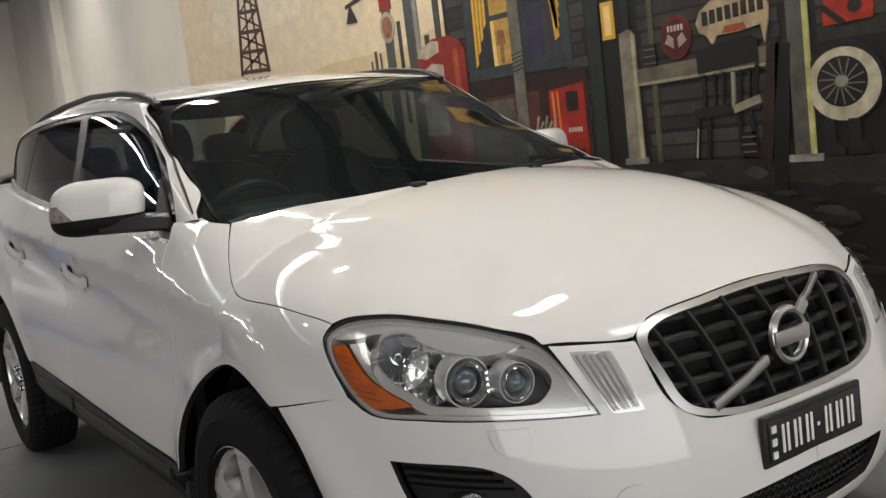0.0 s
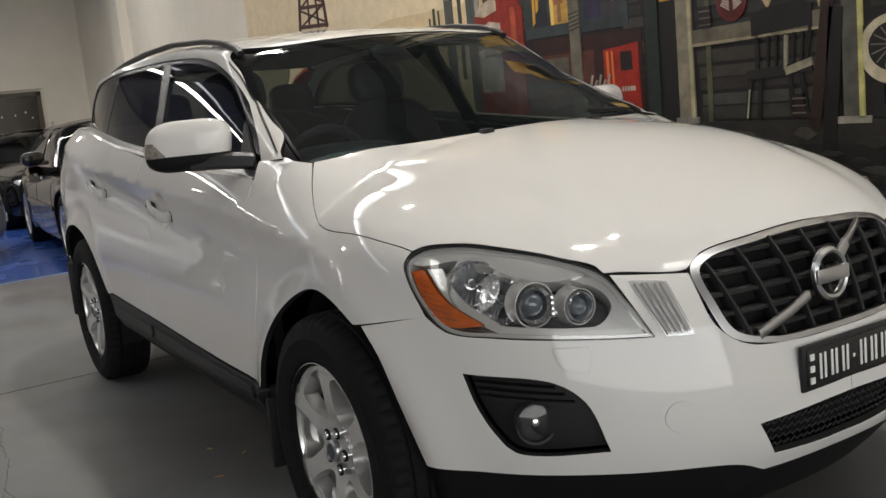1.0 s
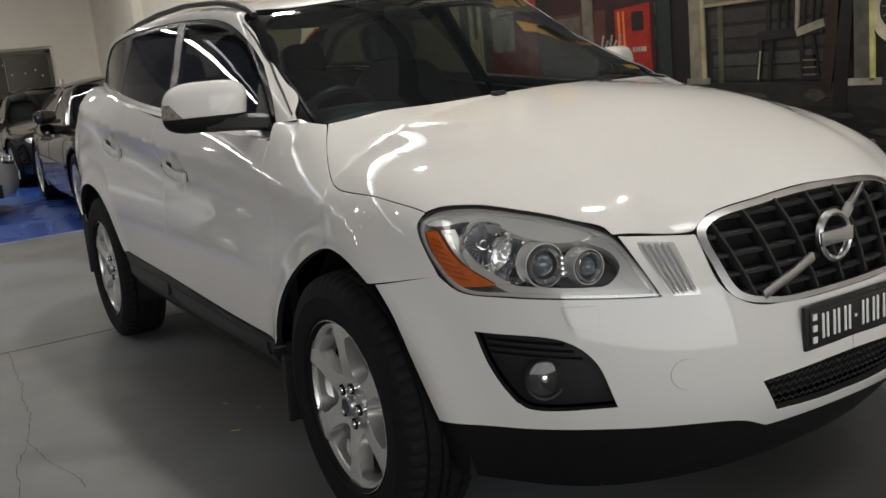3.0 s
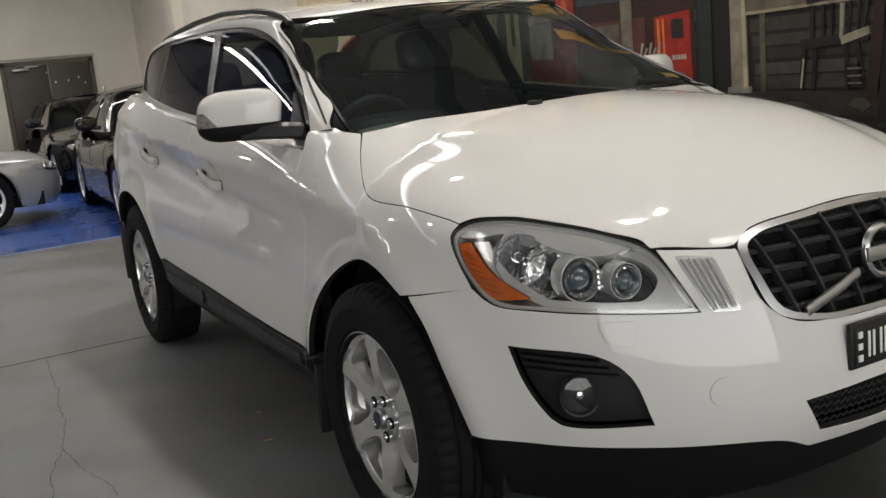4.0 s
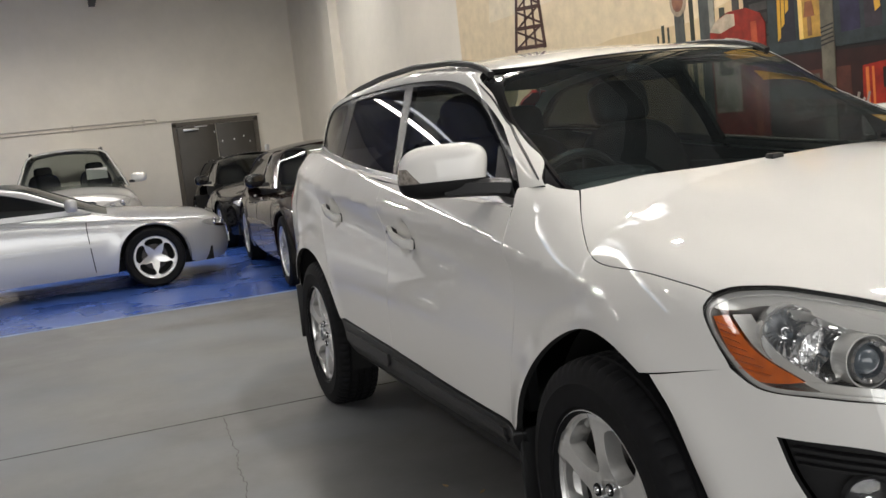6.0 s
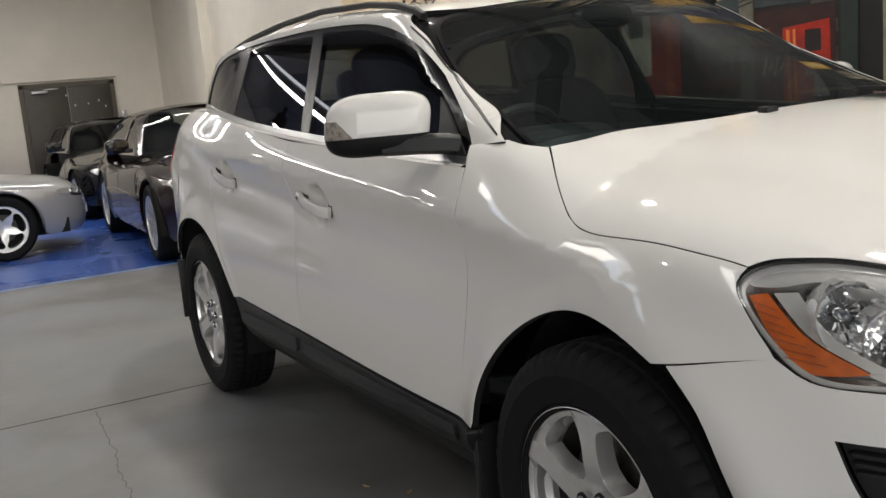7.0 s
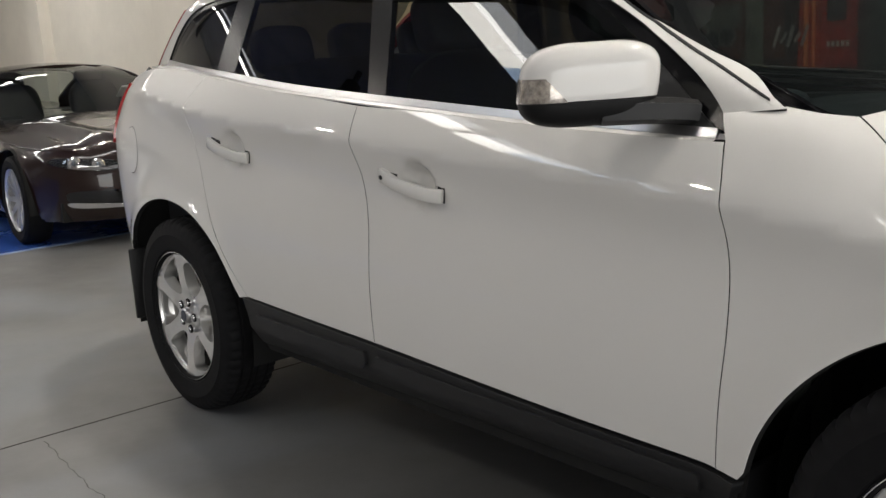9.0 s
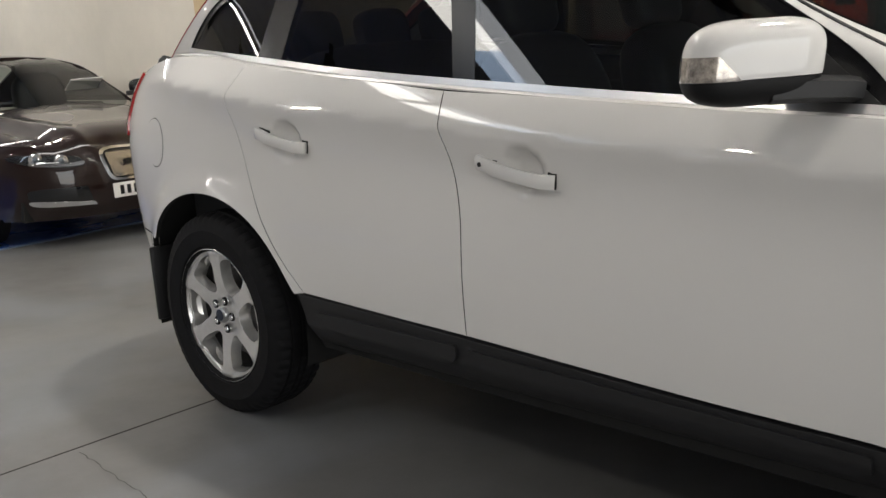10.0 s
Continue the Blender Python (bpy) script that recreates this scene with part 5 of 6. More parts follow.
    for k, (z, a, b) in enumerate(((0.605, 56.6, 45.6), (0.588, 56.4, 44.4), (0.572, 56.2, 43.2))):
        bm = ribbon(bmesh.new(), [on_nose(a + (b - a) * i / 6, z - 0.008 * i / 6, -0.022 - 0.004 * k) for i in range(7)], 0.008, 0.02)
        if mir:
            bmesh.ops.scale(bm, vec=(1, -1, 1), verts=bm.verts)
        part("bezel_rib", bm, M_BLACKPL, fog)
    c, aim = on_nose(48.8, 0.518, -0.028), (1, -0.45, 0.0)
    for nm, prof, m in (("fog_ring", [(0.040, 0.0), (0.042, 0.012), (0.047, 0.014), (0.050, 0.0)], M_BLACKPL), ("fog_reflector", [(0.0, -0.012), (0.02, -0.008), (0.04, 0.004)], M_BLACKPL), ("fog_bulb", [(0.0, 0.010), (0.008, 0.008), (0.010, -0.008)], M_CHROME), ("fog_glass", [(0.0, 0.014), (0.025, 0.012), (0.041, 0.006)], M_LENS)):
        bm = turned(lathe(bmesh.new(), prof, 32, "x"), c, aim)
        if mir:
            bmesh.ops.scale(bm, vec=(1, -1, 1), verts=bm.verts)
        part(nm, bm, m, fog)
    # washer flap and tow eye cover
    washer = [(45.4, 0.684, 1), (44.6, 0.648), (43.4, 0.636), (41.2, 0.632, 1), (40.6, 0.655), (40.8, 0.684, 1)]
    panel("washer_flap", sheet(body_low, ray_wing, washer, step=0.02, gap=0.0005, lift=0.004, lip=0.005), M_WHITE, suv, mirror=mir)
    if not mir:
        tow = [(29.9 + 2.25 * math.cos(radians(a)), 0.522 + 0.033 * math.sin(radians(a))) for a in range(0, 360, 24)]
        panel("tow_eye_cover", sheet(body_low, ray_wing, tow, step=0.02, gap=0.0, lift=0.0025, lip=0.004), M_WHITE, suv)

# grille
grille = new("grille")
grille.parent = suv
gin = shrunk(GRILLE, (0.945, 0.90), (2.8, 0.742))
panel("grille_surround", sheet(body_low, ray_wing, GRILLE, holes=[gin], step=0.015, gap=0, lift=0.004, lip=0.03), M_SATIN, grille, "satin chrome surround")
panel("grille_back", sheet(body_low, ray_wing, GRILLE, step=0.05, gap=0, lift=-0.055, lip=0), M_DARK, grille)
for z, w in ((0.672, 0.315), (0.712, 0.35), (0.752, 0.37), (0.792, 0.385), (0.826, 0.375)):
    part("grille_slat", ribbon(bmesh.new(), [on_front(-w + 2 * w * i / 14, z, -0.02) for i in range(15)], 0.012, 0.03), M_BLACKPL, grille)
for y in (-0.31, -0.21, -0.105, 0.0, 0.105, 0.21, 0.31):
    part("grille_bar", ribbon(bmesh.new(), [on_front(y * (0.86 + 0.9 * (z - 0.65)), z, -0.012) for z in (0.648, 0.70, 0.76, 0.80, 0.838 - 0.16 * max(0, abs(y) - 0.15))], 0.012, 0.03, (0, 1, 0)), M_BLACKPL, grille)
part("diagonal_bar", ribbon(bmesh.new(), [on_front(-0.255, 0.662, 0.004), on_front(-0.155, 0.694, 0.006), on_front(-0.085, 0.718, 0.008)], 0.022, 0.012), M_SATIN, grille, "chrome diagonal bar")
part("diagonal_bar", ribbon(bmesh.new(), [on_front(0.075, 0.786, 0.008), on_front(0.15, 0.81, 0.006), on_front(0.218, 0.830, 0.004)], 0.022, 0.012), M_SATIN, grille, "chrome diagonal bar")
ec = on_front(0.0, 0.750, 0.012)
part("emblem_ring", turned(lathe(bmesh.new(), [(0.044, 0.0), (0.047, 0.011), (0.053, 0.014), (0.060, 0.009), (0.062, 0.0), (0.044, 0.0)], 40, "x"), ec, (1, 0, 0.08)), M_SATIN, grille, "round chrome emblem ring")
part("emblem_band", box(bmesh.new(), ec.x + 0.004, ec.x + 0.016, ec.y - 0.058, ec.y + 0.058, ec.z - 0.017, ec.z + 0.017, 0.004), M_SATIN, grille)
part("emblem_arrow", ribbon(bmesh.new(), [ec + Vector((0.006, 0.035, 0.038)), ec + Vector((0.006, 0.058, 0.062))], 0.028, 0.010), M_SATIN, grille)
# lower grille mesh
lg = [(-13.6, 0.475, 1), (-3.0, 0.487), (8.6, 0.487), (19.2, 0.475, 1), (16.4, 0.395, 1), (7.0, 0.388), (-1.4, 0.388), (-10.8, 0.395, 1)]
panel("lower_grille_back", sheet(body_low, ray_wing, lg, step=0.05, gap=-0.006, lift=-0.045, lip=0), M_DARK, grille)
mesh_bars = bmesh.new()
gy, gz = np.meshgrid(np.linspace(-0.265, 0.265, 53), 0.402 + 0.0095 * np.arange(10))
gp = cast(body_low, *ray_front(np.stack([gy.ravel(), gz.ravel()], 1), 0)).reshape(10, 53, 3) - (0.022, 0, 0)
for k in range(0, 10, 2):
    for i in range(0, 52, 2):
        tube(mesh_bars, [gp[k, i], gp[k + 1, i + 1]], 0.0028, 4)
        tube(mesh_bars, [gp[k + 1, i + 1], gp[k, i + 2]], 0.0028, 4)
part("lower_grille_mesh", mesh_bars, M_BLACKPL, grille, "black honeycomb mesh")

# number plate: dark field with plain pale bars for the characters
plate = new("number_plate")
plate.parent = suv
M_PLATE = mat("plate_field", (0.012, 0.012, 0.012), 0.35, noise_scale=200, noise_amount=0.1)
px = on_front(-0.1, 0.57).x + 0.008
part("plate_rim", box(bmesh.new(), px - 0.012, px, -0.170, 0.170, 0.520, 0.622, 0.004), M_BLACKPL, plate)
part("plate_field", box(bmesh.new(), px - 0.002, px + 0.003, -0.157, 0.157, 0.530, 0.612, 0.002), M_PLATE, plate)
for k in range(3):
    part("plate_mark", boxed(px + 0.003, px + 0.006, -0.150, -0.136, 0.537 + k * 0.026, 0.551 + k * 0.026), M_CARD, plate)
for y in (-0.106, -0.066, -0.026, 0.040, 0.080, 0.120):
    for e in (-0.008, 0.008):
        part("plate_bar", box(bmesh.new(), px + 0.003, px + 0.0065, y + e - 0.004, y + e + 0.004, 0.542, 0.600, 0.002), M_CARD, plate)
part("plate_bar", box(bmesh.new(), px + 0.003, px + 0.0065, 0.001, 0.009, 0.566, 0.574, 0.002), M_CARD, plate)

# washer jets, cowl and wipers
for y in (-0.215, 0.215):
    p = cast(body_low, *ray_top(np.array([(-0.118, y)]), 0))[0]
    part("washer_jet", box(bmesh.new(), p[0] - 0.016, p[0] + 0.016, y - 0.02, y + 0.02, p[2] - 0.004, p[2] + 0.012, 0.005), M_BLACKPL, suv)
cowl = [(-0.02, -0.55), (-0.02, 0.55), (-0.30, 0.68), (-0.44, 0.68), (-0.42, 0.55), (-0.30, 0.3), (-0.25, 0), (-0.30, -0.3), (-0.42, -0.55), (-0.44, -0.68), (-0.30, -0.68)]
panel("cowl", sheet(body_low, ray_top, cowl, step=0.06, lift=-0.035, lip=0), M_BLACKPL, suv)


def on_screen(y, z, depth=0.0):
    p = cast(body_cab, *ray_front(np.array([(y, z)]), 0))
    return Vector(p[0] + normals(body_cab, p)[0] * depth)


for y0, y1 in ((0.08, 0.60),):
    part("wiper_blade", ribbon(bmesh.new(), [on_screen(y0 + (y1 - y0) * i / 8, 1.088 + 0.012 * i / 8 - 0.02 * abs(y0 + (y1 - y0) * i / 8), 0.012) for i in range(9)], 0.016, 0.02), M_BLACKPL, suv)
    part("wiper_arm", ribbon(bmesh.new(), [on_screen(y1 + 0.04, 1.065, 0.01), on_screen(y1 - 0.1, 1.09, 0.03), on_screen((y0 + y1) / 2, 1.10, 0.028)], 0.014, 0.012), M_BLACKPL, suv)

# ---------------------------------------------------------------- white car: side details
M_INDIC = mat("clear_indicator_lens", (0.42, 0.38, 0.34), 0.10, 0.5, 1.0, 70, 0.7)
for sg in (-1, 1):
    def sd(name, bm, m, label="", parent=suv):
        if sg > 0:
            bmesh.ops.scale(bm, vec=(1, -1, 1), verts=bm.verts)
        return part(name, bm, m, parent, label)

    def on_side(x, z, depth=0.0, g=body_low):
        p = cast(g, *ray_side(np.array([(x, z)]), 0))
        return Vector(p[0] + normals(g, p)[0] * depth)
    for (x0, z0, x1, z1), door in (((-1.505, 0.931, -1.270, 0.889), df[0 if sg < 0 else 1]), ((-2.432, 0.987, -2.198, 0.944), dr[0 if sg < 0 else 1])):
        P = [on_side(x0 + (x1 - x0) * t, z0 + (z1 - z0) * t - 0.004 * math.sin(math.pi * t), 0.0) for t in (0, 0.04, 0.15, 0.3, 0.5, 0.7, 0.85, 0.96, 1.0)]
        for p, t in zip(P, (0.012, 0.018, 0.021, 0.022, 0.022, 0.022, 0.021, 0.018, 0.012)):
            p.y = -0.872 - t if p.y > -0.872 - t + 0.03 else p.y - t
        h = sd("door_handle", ribbon(bmesh.new(), P, 0.034, 0.020), M_WHITE, "", door)
        sd("handle_gasket", ribbon(bmesh.new(), [on_side(x0 - 0.002, z0 + 0.001, 0.001), on_side(x0 + 0.05, z0 - 0.009, 0.001)], 0.036, 0.002), M_BLACKPL, "", door)
        sd("handle_gasket", ribbon(bmesh.new(), [on_side(x1 - 0.03, z1 + 0.004, 0.001), on_side(x1 - 0.003, z1 + 0.0005, 0.001)], 0.038, 0.002), M_BLACKPL, "", door)
        if x0 > -2:
            bm = lathe(bmesh.new(), [(0.0, -0.002), (0.006, -0.002), (0.0065, 0.004)], 14)
            bmesh.ops.translate(bm, verts=bm.verts, vec=P[1] + Vector((0.008, -0.011, -0.003)))
            sd("key_lock", bm, M_BLACKPL, "", door)
    # bright strip below the windows
    top = [(x, float(BELT(x)) + 0.013) for x in (-0.55, -0.95, -1.4, -2.0, -2.55, -3.07)]
    low = [(x, float(BELT(x)) - 0.004) for x in (-3.07, -2.55, -2.0, -1.4, -0.95, -0.55)]
    top[0], top[-1], low[0], low[-1] = (*top[0], 1), (*top[-1], 1), (*low[0], 1), (*low[-1], 1)
    panel("belt_strip", sheet(body_cab, ray_side, top + low, step=0.03, gap=0, lift=0.006, lip=0.012), M_SATIN, suv, "bright window strip", mirror=sg > 0)
    # the door tops that run in to the strip
    bm, rows = bmesh.new(), []
    for i in range(91):
        x = -0.545 - 2.53 * i / 90
        a, c = on_side(x, float(BELT(x)) - 0.007, 0.0), on_side(x, float(BELT(x)) - 0.003, 0.001, body_cab)
        mid = a.lerp(c, 0.5) + Vector((0, 0, 0.001))
        rows.append([bm.verts.new(p) for p in (a + Vector((0, 0.001, -0.004)), a, mid, c)])
    for p, q in zip(rows, rows[1:]):
        for k in range(3):
            bm.faces.new((p[k], p[k + 1], q[k + 1], q[k]))
    sd("door_top", bm, M_WHITE)
    # roof rail
    pr = [(-1.05, 0.0), (-1.09, 0.006), (-1.2, 0.014), (-1.4, 0.019), (-1.8, 0.022), (-2.2, 0.021), (-2.55, 0.016), (-2.75, 0.010), (-2.86, 0.0)]
    rail = []
    for x, h in pr:
        p = cast(body_cab, *ray_top(np.array([(x, -0.592)]), 0))[0]
        rail.append((x, -0.592 - 0.02 * (x > -1.1), p[2] + h))
    sd("roof_rail", ribbon(bmesh.new(), [(rail[0][0] + (rail[-1][0] - rail[0][0]) * i / 40, -0.592, float(np.interp(-(rail[0][0] + (rail[-1][0] - rail[0][0]) * i / 40), [-r[0] for r in rail], [r[2] for r in rail]))) for i in range(41)], 0.020, 0.026), M_BLACKPL, "black roof rail")
    # cladding inserts
    for a, b in ((-2.19, -1.60), (-1.55, -0.52)):
        o = [(a, 0.450 - 0.012 * (a + 2.2), 1), (a + 0.03, 0.412), (a + 0.08, 0.404 - 0.014 * (a + 2.2)), (b - 0.04, 0.404 - 0.020 * (b + 2.2), 1), (b, 0.42 - 0.020 * (b + 2.2)), (b, 0.462 - 0.026 * (b + 2.2), 1)]
        panel("cladding_panel", sheet(rocker, ray_side, o, step=0.02, gap=0.001, lift=0.011, lip=0.014), M_BLACKPL, suv, mirror=sg > 0)
    # mudflaps
    sd("mudflap", box(bmesh.new(), -0.462, -0.446, -0.905, -0.72, 0.175, 0.43, 0.006), M_BLACKPL)
    sd("mudflap", box(bmesh.new(), -3.185, -3.168, -0.90, -0.70, 0.27, 0.55, 0.006), M_BLACKPL)
    # fuel flap on the one side
    if sg < 0:
        ff = [(-3.075 + 0.068 * math.cos(radians(a)), 0.940 + 0.084 * math.sin(radians(a))) for a in range(0, 360, 20)]
        panel("flap_gap", sheet(body_low, ray_side, shrunk(ff, (1.045, 1.035)), step=0.025, gap=0, lift=0.0008, lip=0), M_DARK, suv)
        panel("fuel_flap", sheet(body_low, ray_side, ff, step=0.025, gap=0, lift=0.0025, lip=0.004), M_WHITE, suv)
    # tail lamp
    tail = new("tail_lamp")
    tail.parent = suv
    panel("lower_lens", sheet(body_low, ray_side, [(-3.343, 1.18, 1), (-3.348, 1.10), (-3.348, 0.955, 1), (-3.63, 0.955, 1), (-3.60, 1.18, 1)], step=0.03, lift=0.010), M_RED, tail, "red tail lamp lens", mirror=sg > 0)
    panel("upper_lens", sheet(body_cab, ray_side, [(-2.945, 1.435, 1), (-3.035, 1.388), (-3.185, 1.303), (-3.345, 1.205, 1), (-3.372, 1.212, 1), (-3.225, 1.312), (-3.075, 1.40), (-2.98, 1.445, 1)], step=0.03, lift=0.003), M_RED, tail, "red upper tail lamp", mirror=sg > 0)
    # door mirror
    dm = new("door_mirror")
    dm.parent = suv

    def shell(a, b, c, z0, z1, e=0.5, n=72, m=30):
        """A rounded box cut between two heights, long side first."""
        bm = bmesh.new()
        rows = []
        for i in range(m + 1):
            z = z0 + (z1 - z0) * i / m
            k = max(1 - abs(z / c) ** 3.4, 0.0) ** (1 / 3.0)
            k = max(k, 0.02)
            ring = []
            for j in range(n):
                t = 2 * math.pi * j / n
                ct, st = math.cos(t), math.sin(t)
                ring.append(bm.verts.new((a * k * abs(ct) ** e * (1 if ct > 0 else -1) - 0.012 * (z / c), b * k * abs(st) ** 0.75 * (1 if st > 0 else -1), z)))
            rows.append(ring)
        for p, q in zip(rows, rows[1:]):
            for j in range(n):
                bm.faces.new((p[j], p[(j + 1) % n], q[(j + 1) % n], q[j]))
        bm.faces.new(rows[0][::-1])
        bm.faces.new(rows[-1])
        return bm
    mm = Matrix.Translation((-0.745, -0.935, 1.152) if sg < 0 else (-0.80, -0.895, 1.12)) @ Matrix.Rotation(radians(238), 4, "Z")
    for nm, z0, z1, m, gr in (("mirror_cap", -0.028, 0.078, M_WHITE, 1.0), ("mirror_base", -0.078, -0.030, M_BLACKLOW, 1.0)):
        bm = shell(0.138 * gr, 0.062 * gr, 0.080, z0, z1)
        bmesh.ops.transform(bm, matrix=mm, verts=bm.verts)
        sd(nm, bm, m, "", dm)
    bm = shell(0.1398, 0.0636, 0.0814, -0.029, 0.016)
    for co, no in (((0.060, 0, -0.029), (-1, 0, 0.9)), ((0, -0.047, 0), (0, -1, 0))):
        bmesh.ops.bisect_plane(bm, geom=bm.verts[:] + bm.edges[:] + bm.faces[:], plane_co=co, plane_no=no, clear_outer=True)
    bmesh.ops.transform(bm, matrix=mm, verts=bm.verts)
    sd("mirror_indicator", bm, M_INDIC, "clear indicator lens", dm)
    sd("mirror_arm", ribbon(bmesh.new(), [(-0.73, -0.93, 1.098), (-0.68, -0.86, 1.096), (-0.645, -0.79, 1.090), (-0.635, -0.765, 1.085)], 0.05, 0.085), M_BLACKPL, "", dm)
    sail = [(-0.56, 1.056, 1), (-0.715, 1.062, 1), (-0.725, 1.13), (-0.76, 1.205, 1), (-0.70, 1.165)]
    panel("mirror_sail", sheet(body_cab, ray_side, sail, step=0.03, gap=0, lift=0.002, lip=0.01), M_BLACKPL, dm, mirror=sg > 0)

# rear end
def ray_rear(p, sx):
    return np.stack([np.full(len(p), -4.8), p[:, 0], p[:, 1]], 1), np.tile([1.0, 0, 0], (len(p), 1))


panel("tailgate", sheet(body_low, ray_rear, [(-0.60, 0.62, 1), (0.60, 0.62, 1), (0.62, 0.95), (0.58, 1.235, 1), (-0.58, 1.235, 1), (-0.62, 0.95)], step=0.05), M_WHITE, suv)
panel("rear_bumper", sheet(body_low, ray_rear, [(-0.84, 0.58, 1), (0.84, 0.58, 1), (0.82, 0.36), (0.6, 0.28), (-0.6, 0.28), (-0.82, 0.36)], step=0.05), M_WHITE, suv)
both_sides("rear_bumper_side", sheet(body_low, ray_side, [(-3.19, 0.595, 1), (-3.56, 0.592, 1), (-3.56, 0.40), (-3.45, 0.32), (-3.22, 0.34, 1), (-3.205, 0.48)], step=0.03), M_WHITE, suv)
panel("rear_window", sheet(body_cab, ray_rear, [(-0.55, 1.25, 1), (0.55, 1.25, 1), (0.47, 1.47), (0, 1.50), (-0.47, 1.47)], step=0.05, lift=-0.004), M_GLASS_TINT, suv)

# ---------------------------------------------------------------- white car: cabin inside
M_LEATHER = mat("charcoal_leather", (0.012, 0.012, 0.014), 0.5, bump=0.2, bump_scale=300)
M_DASH = mat("dark_dashboard", (0.02, 0.021, 0.023), 0.6, bump=0.15, bump_scale=500)
M_TRIM = mat("grey_headlining", (0.22, 0.215, 0.205), 0.9)


def cushion(bm, sx, sy, sz, m, e=0.55):
    r = bmesh.ops.create_uvsphere(bm, u_segments=20, v_segments=12, radius=1.0)
    for v in r["verts"]:
        v.co = Vector((sx * math.copysign(abs(v.co.x) ** e, v.co.x), sy * math.copysign(abs(v.co.y) ** e, v.co.y), sz * math.copysign(abs(v.co.z) ** e, v.co.z)))
    bmesh.ops.transform(bm, matrix=m, verts=r["verts"])
    return bm


part("dashboard", cushion(bmesh.new(), 0.22, 0.60, 0.12, pose(-0.74, 0, 0.93)), M_DASH, suv)
part("instrument_hood", cushion(bmesh.new(), 0.12, 0.19, 0.06, pose(-0.78, -0.36, 1.04)), M_DASH, suv)
bm = bmesh.new()
tube(bm, [(0, 0.185 * math.cos(a), 0.185 * math.sin(a)) for a in [2 * math.pi * i / 32 for i in range(32)]], 0.017, 8, True)
for a in (0, 180, 270):
    tube(bm, [(0.02, 0.03 * math.cos(radians(a)), 0.03 * math.sin(radians(a))), (0, 0.18 * math.cos(radians(a)), 0.18 * math.sin(radians(a)))], 0.016, 8)
cushion(bm, 0.03, 0.075, 0.06, pose(0.02, 0, 0))
bmesh.ops.transform(bm, matrix=pose(-0.98, -0.36, 0.98, 0, 24, 0), verts=bm.verts)
part("steering_wheel", bm, M_LEATHER, suv)
for y in (-0.36, 0.36):
    seat = new("front_seat")
    seat.parent = suv
    part("backrest", cushion(bmesh.new(), 0.10, 0.25, 0.34, pose(-1.62, y, 0.90, 0, -18, 0)), M_LEATHER, seat)
    part("seat_cushion", cushion(bmesh.new(), 0.28, 0.26, 0.09, pose(-1.35, y, 0.62, 0, -6, 0)), M_LEATHER, seat)
    part("headrest", cushion(bmesh.new(), 0.06, 0.14, 0.095, pose(-1.76, y, 1.31, 0, -12, 0)), M_LEATHER, seat)
part("rear_bench", cushion(bmesh.new(), 0.12, 0.62, 0.34, pose(-2.62, 0, 0.90, 0, -20, 0)), M_LEATHER, suv)
for y in (-0.36, 0, 0.36):
    part("rear_headrest", cushion(bmesh.new(), 0.05, 0.13, 0.09, pose(-2.74, y, 1.27, 0, -12, 0)), M_LEATHER, suv)
part("inside_mirror", cushion(bmesh.new(), 0.02, 0.12, 0.035, pose(-0.95, 0, 1.40, 0, 15, 0)), M_GLOSSBLK, suv)
panel("headlining", sheet(body_cab, ray_top, [(p[0] - 0.03 if p[0] > -1.2 else p[0] + 0.05, p[1] * 0.97, *p[2:]) for p in roof], step=0.08, lift=-0.03, lip=0), M_TRIM, suv)
part("cabin_floor", boxed(-3.3, -0.5, -0.74, 0.74, 0.40, 0.44), M_DARK, suv)
for y in (-0.77, 0.77):
    part("door_card", box(bmesh.new(), -3.0, -0.6, y - 0.02, y + 0.02, 0.42, 1.02, 0.01), M_DASH, suv)
part("boot_floor", boxed(-3.45, -2.75, -0.68, 0.68, 0.6, 0.64), M_DARK, suv)


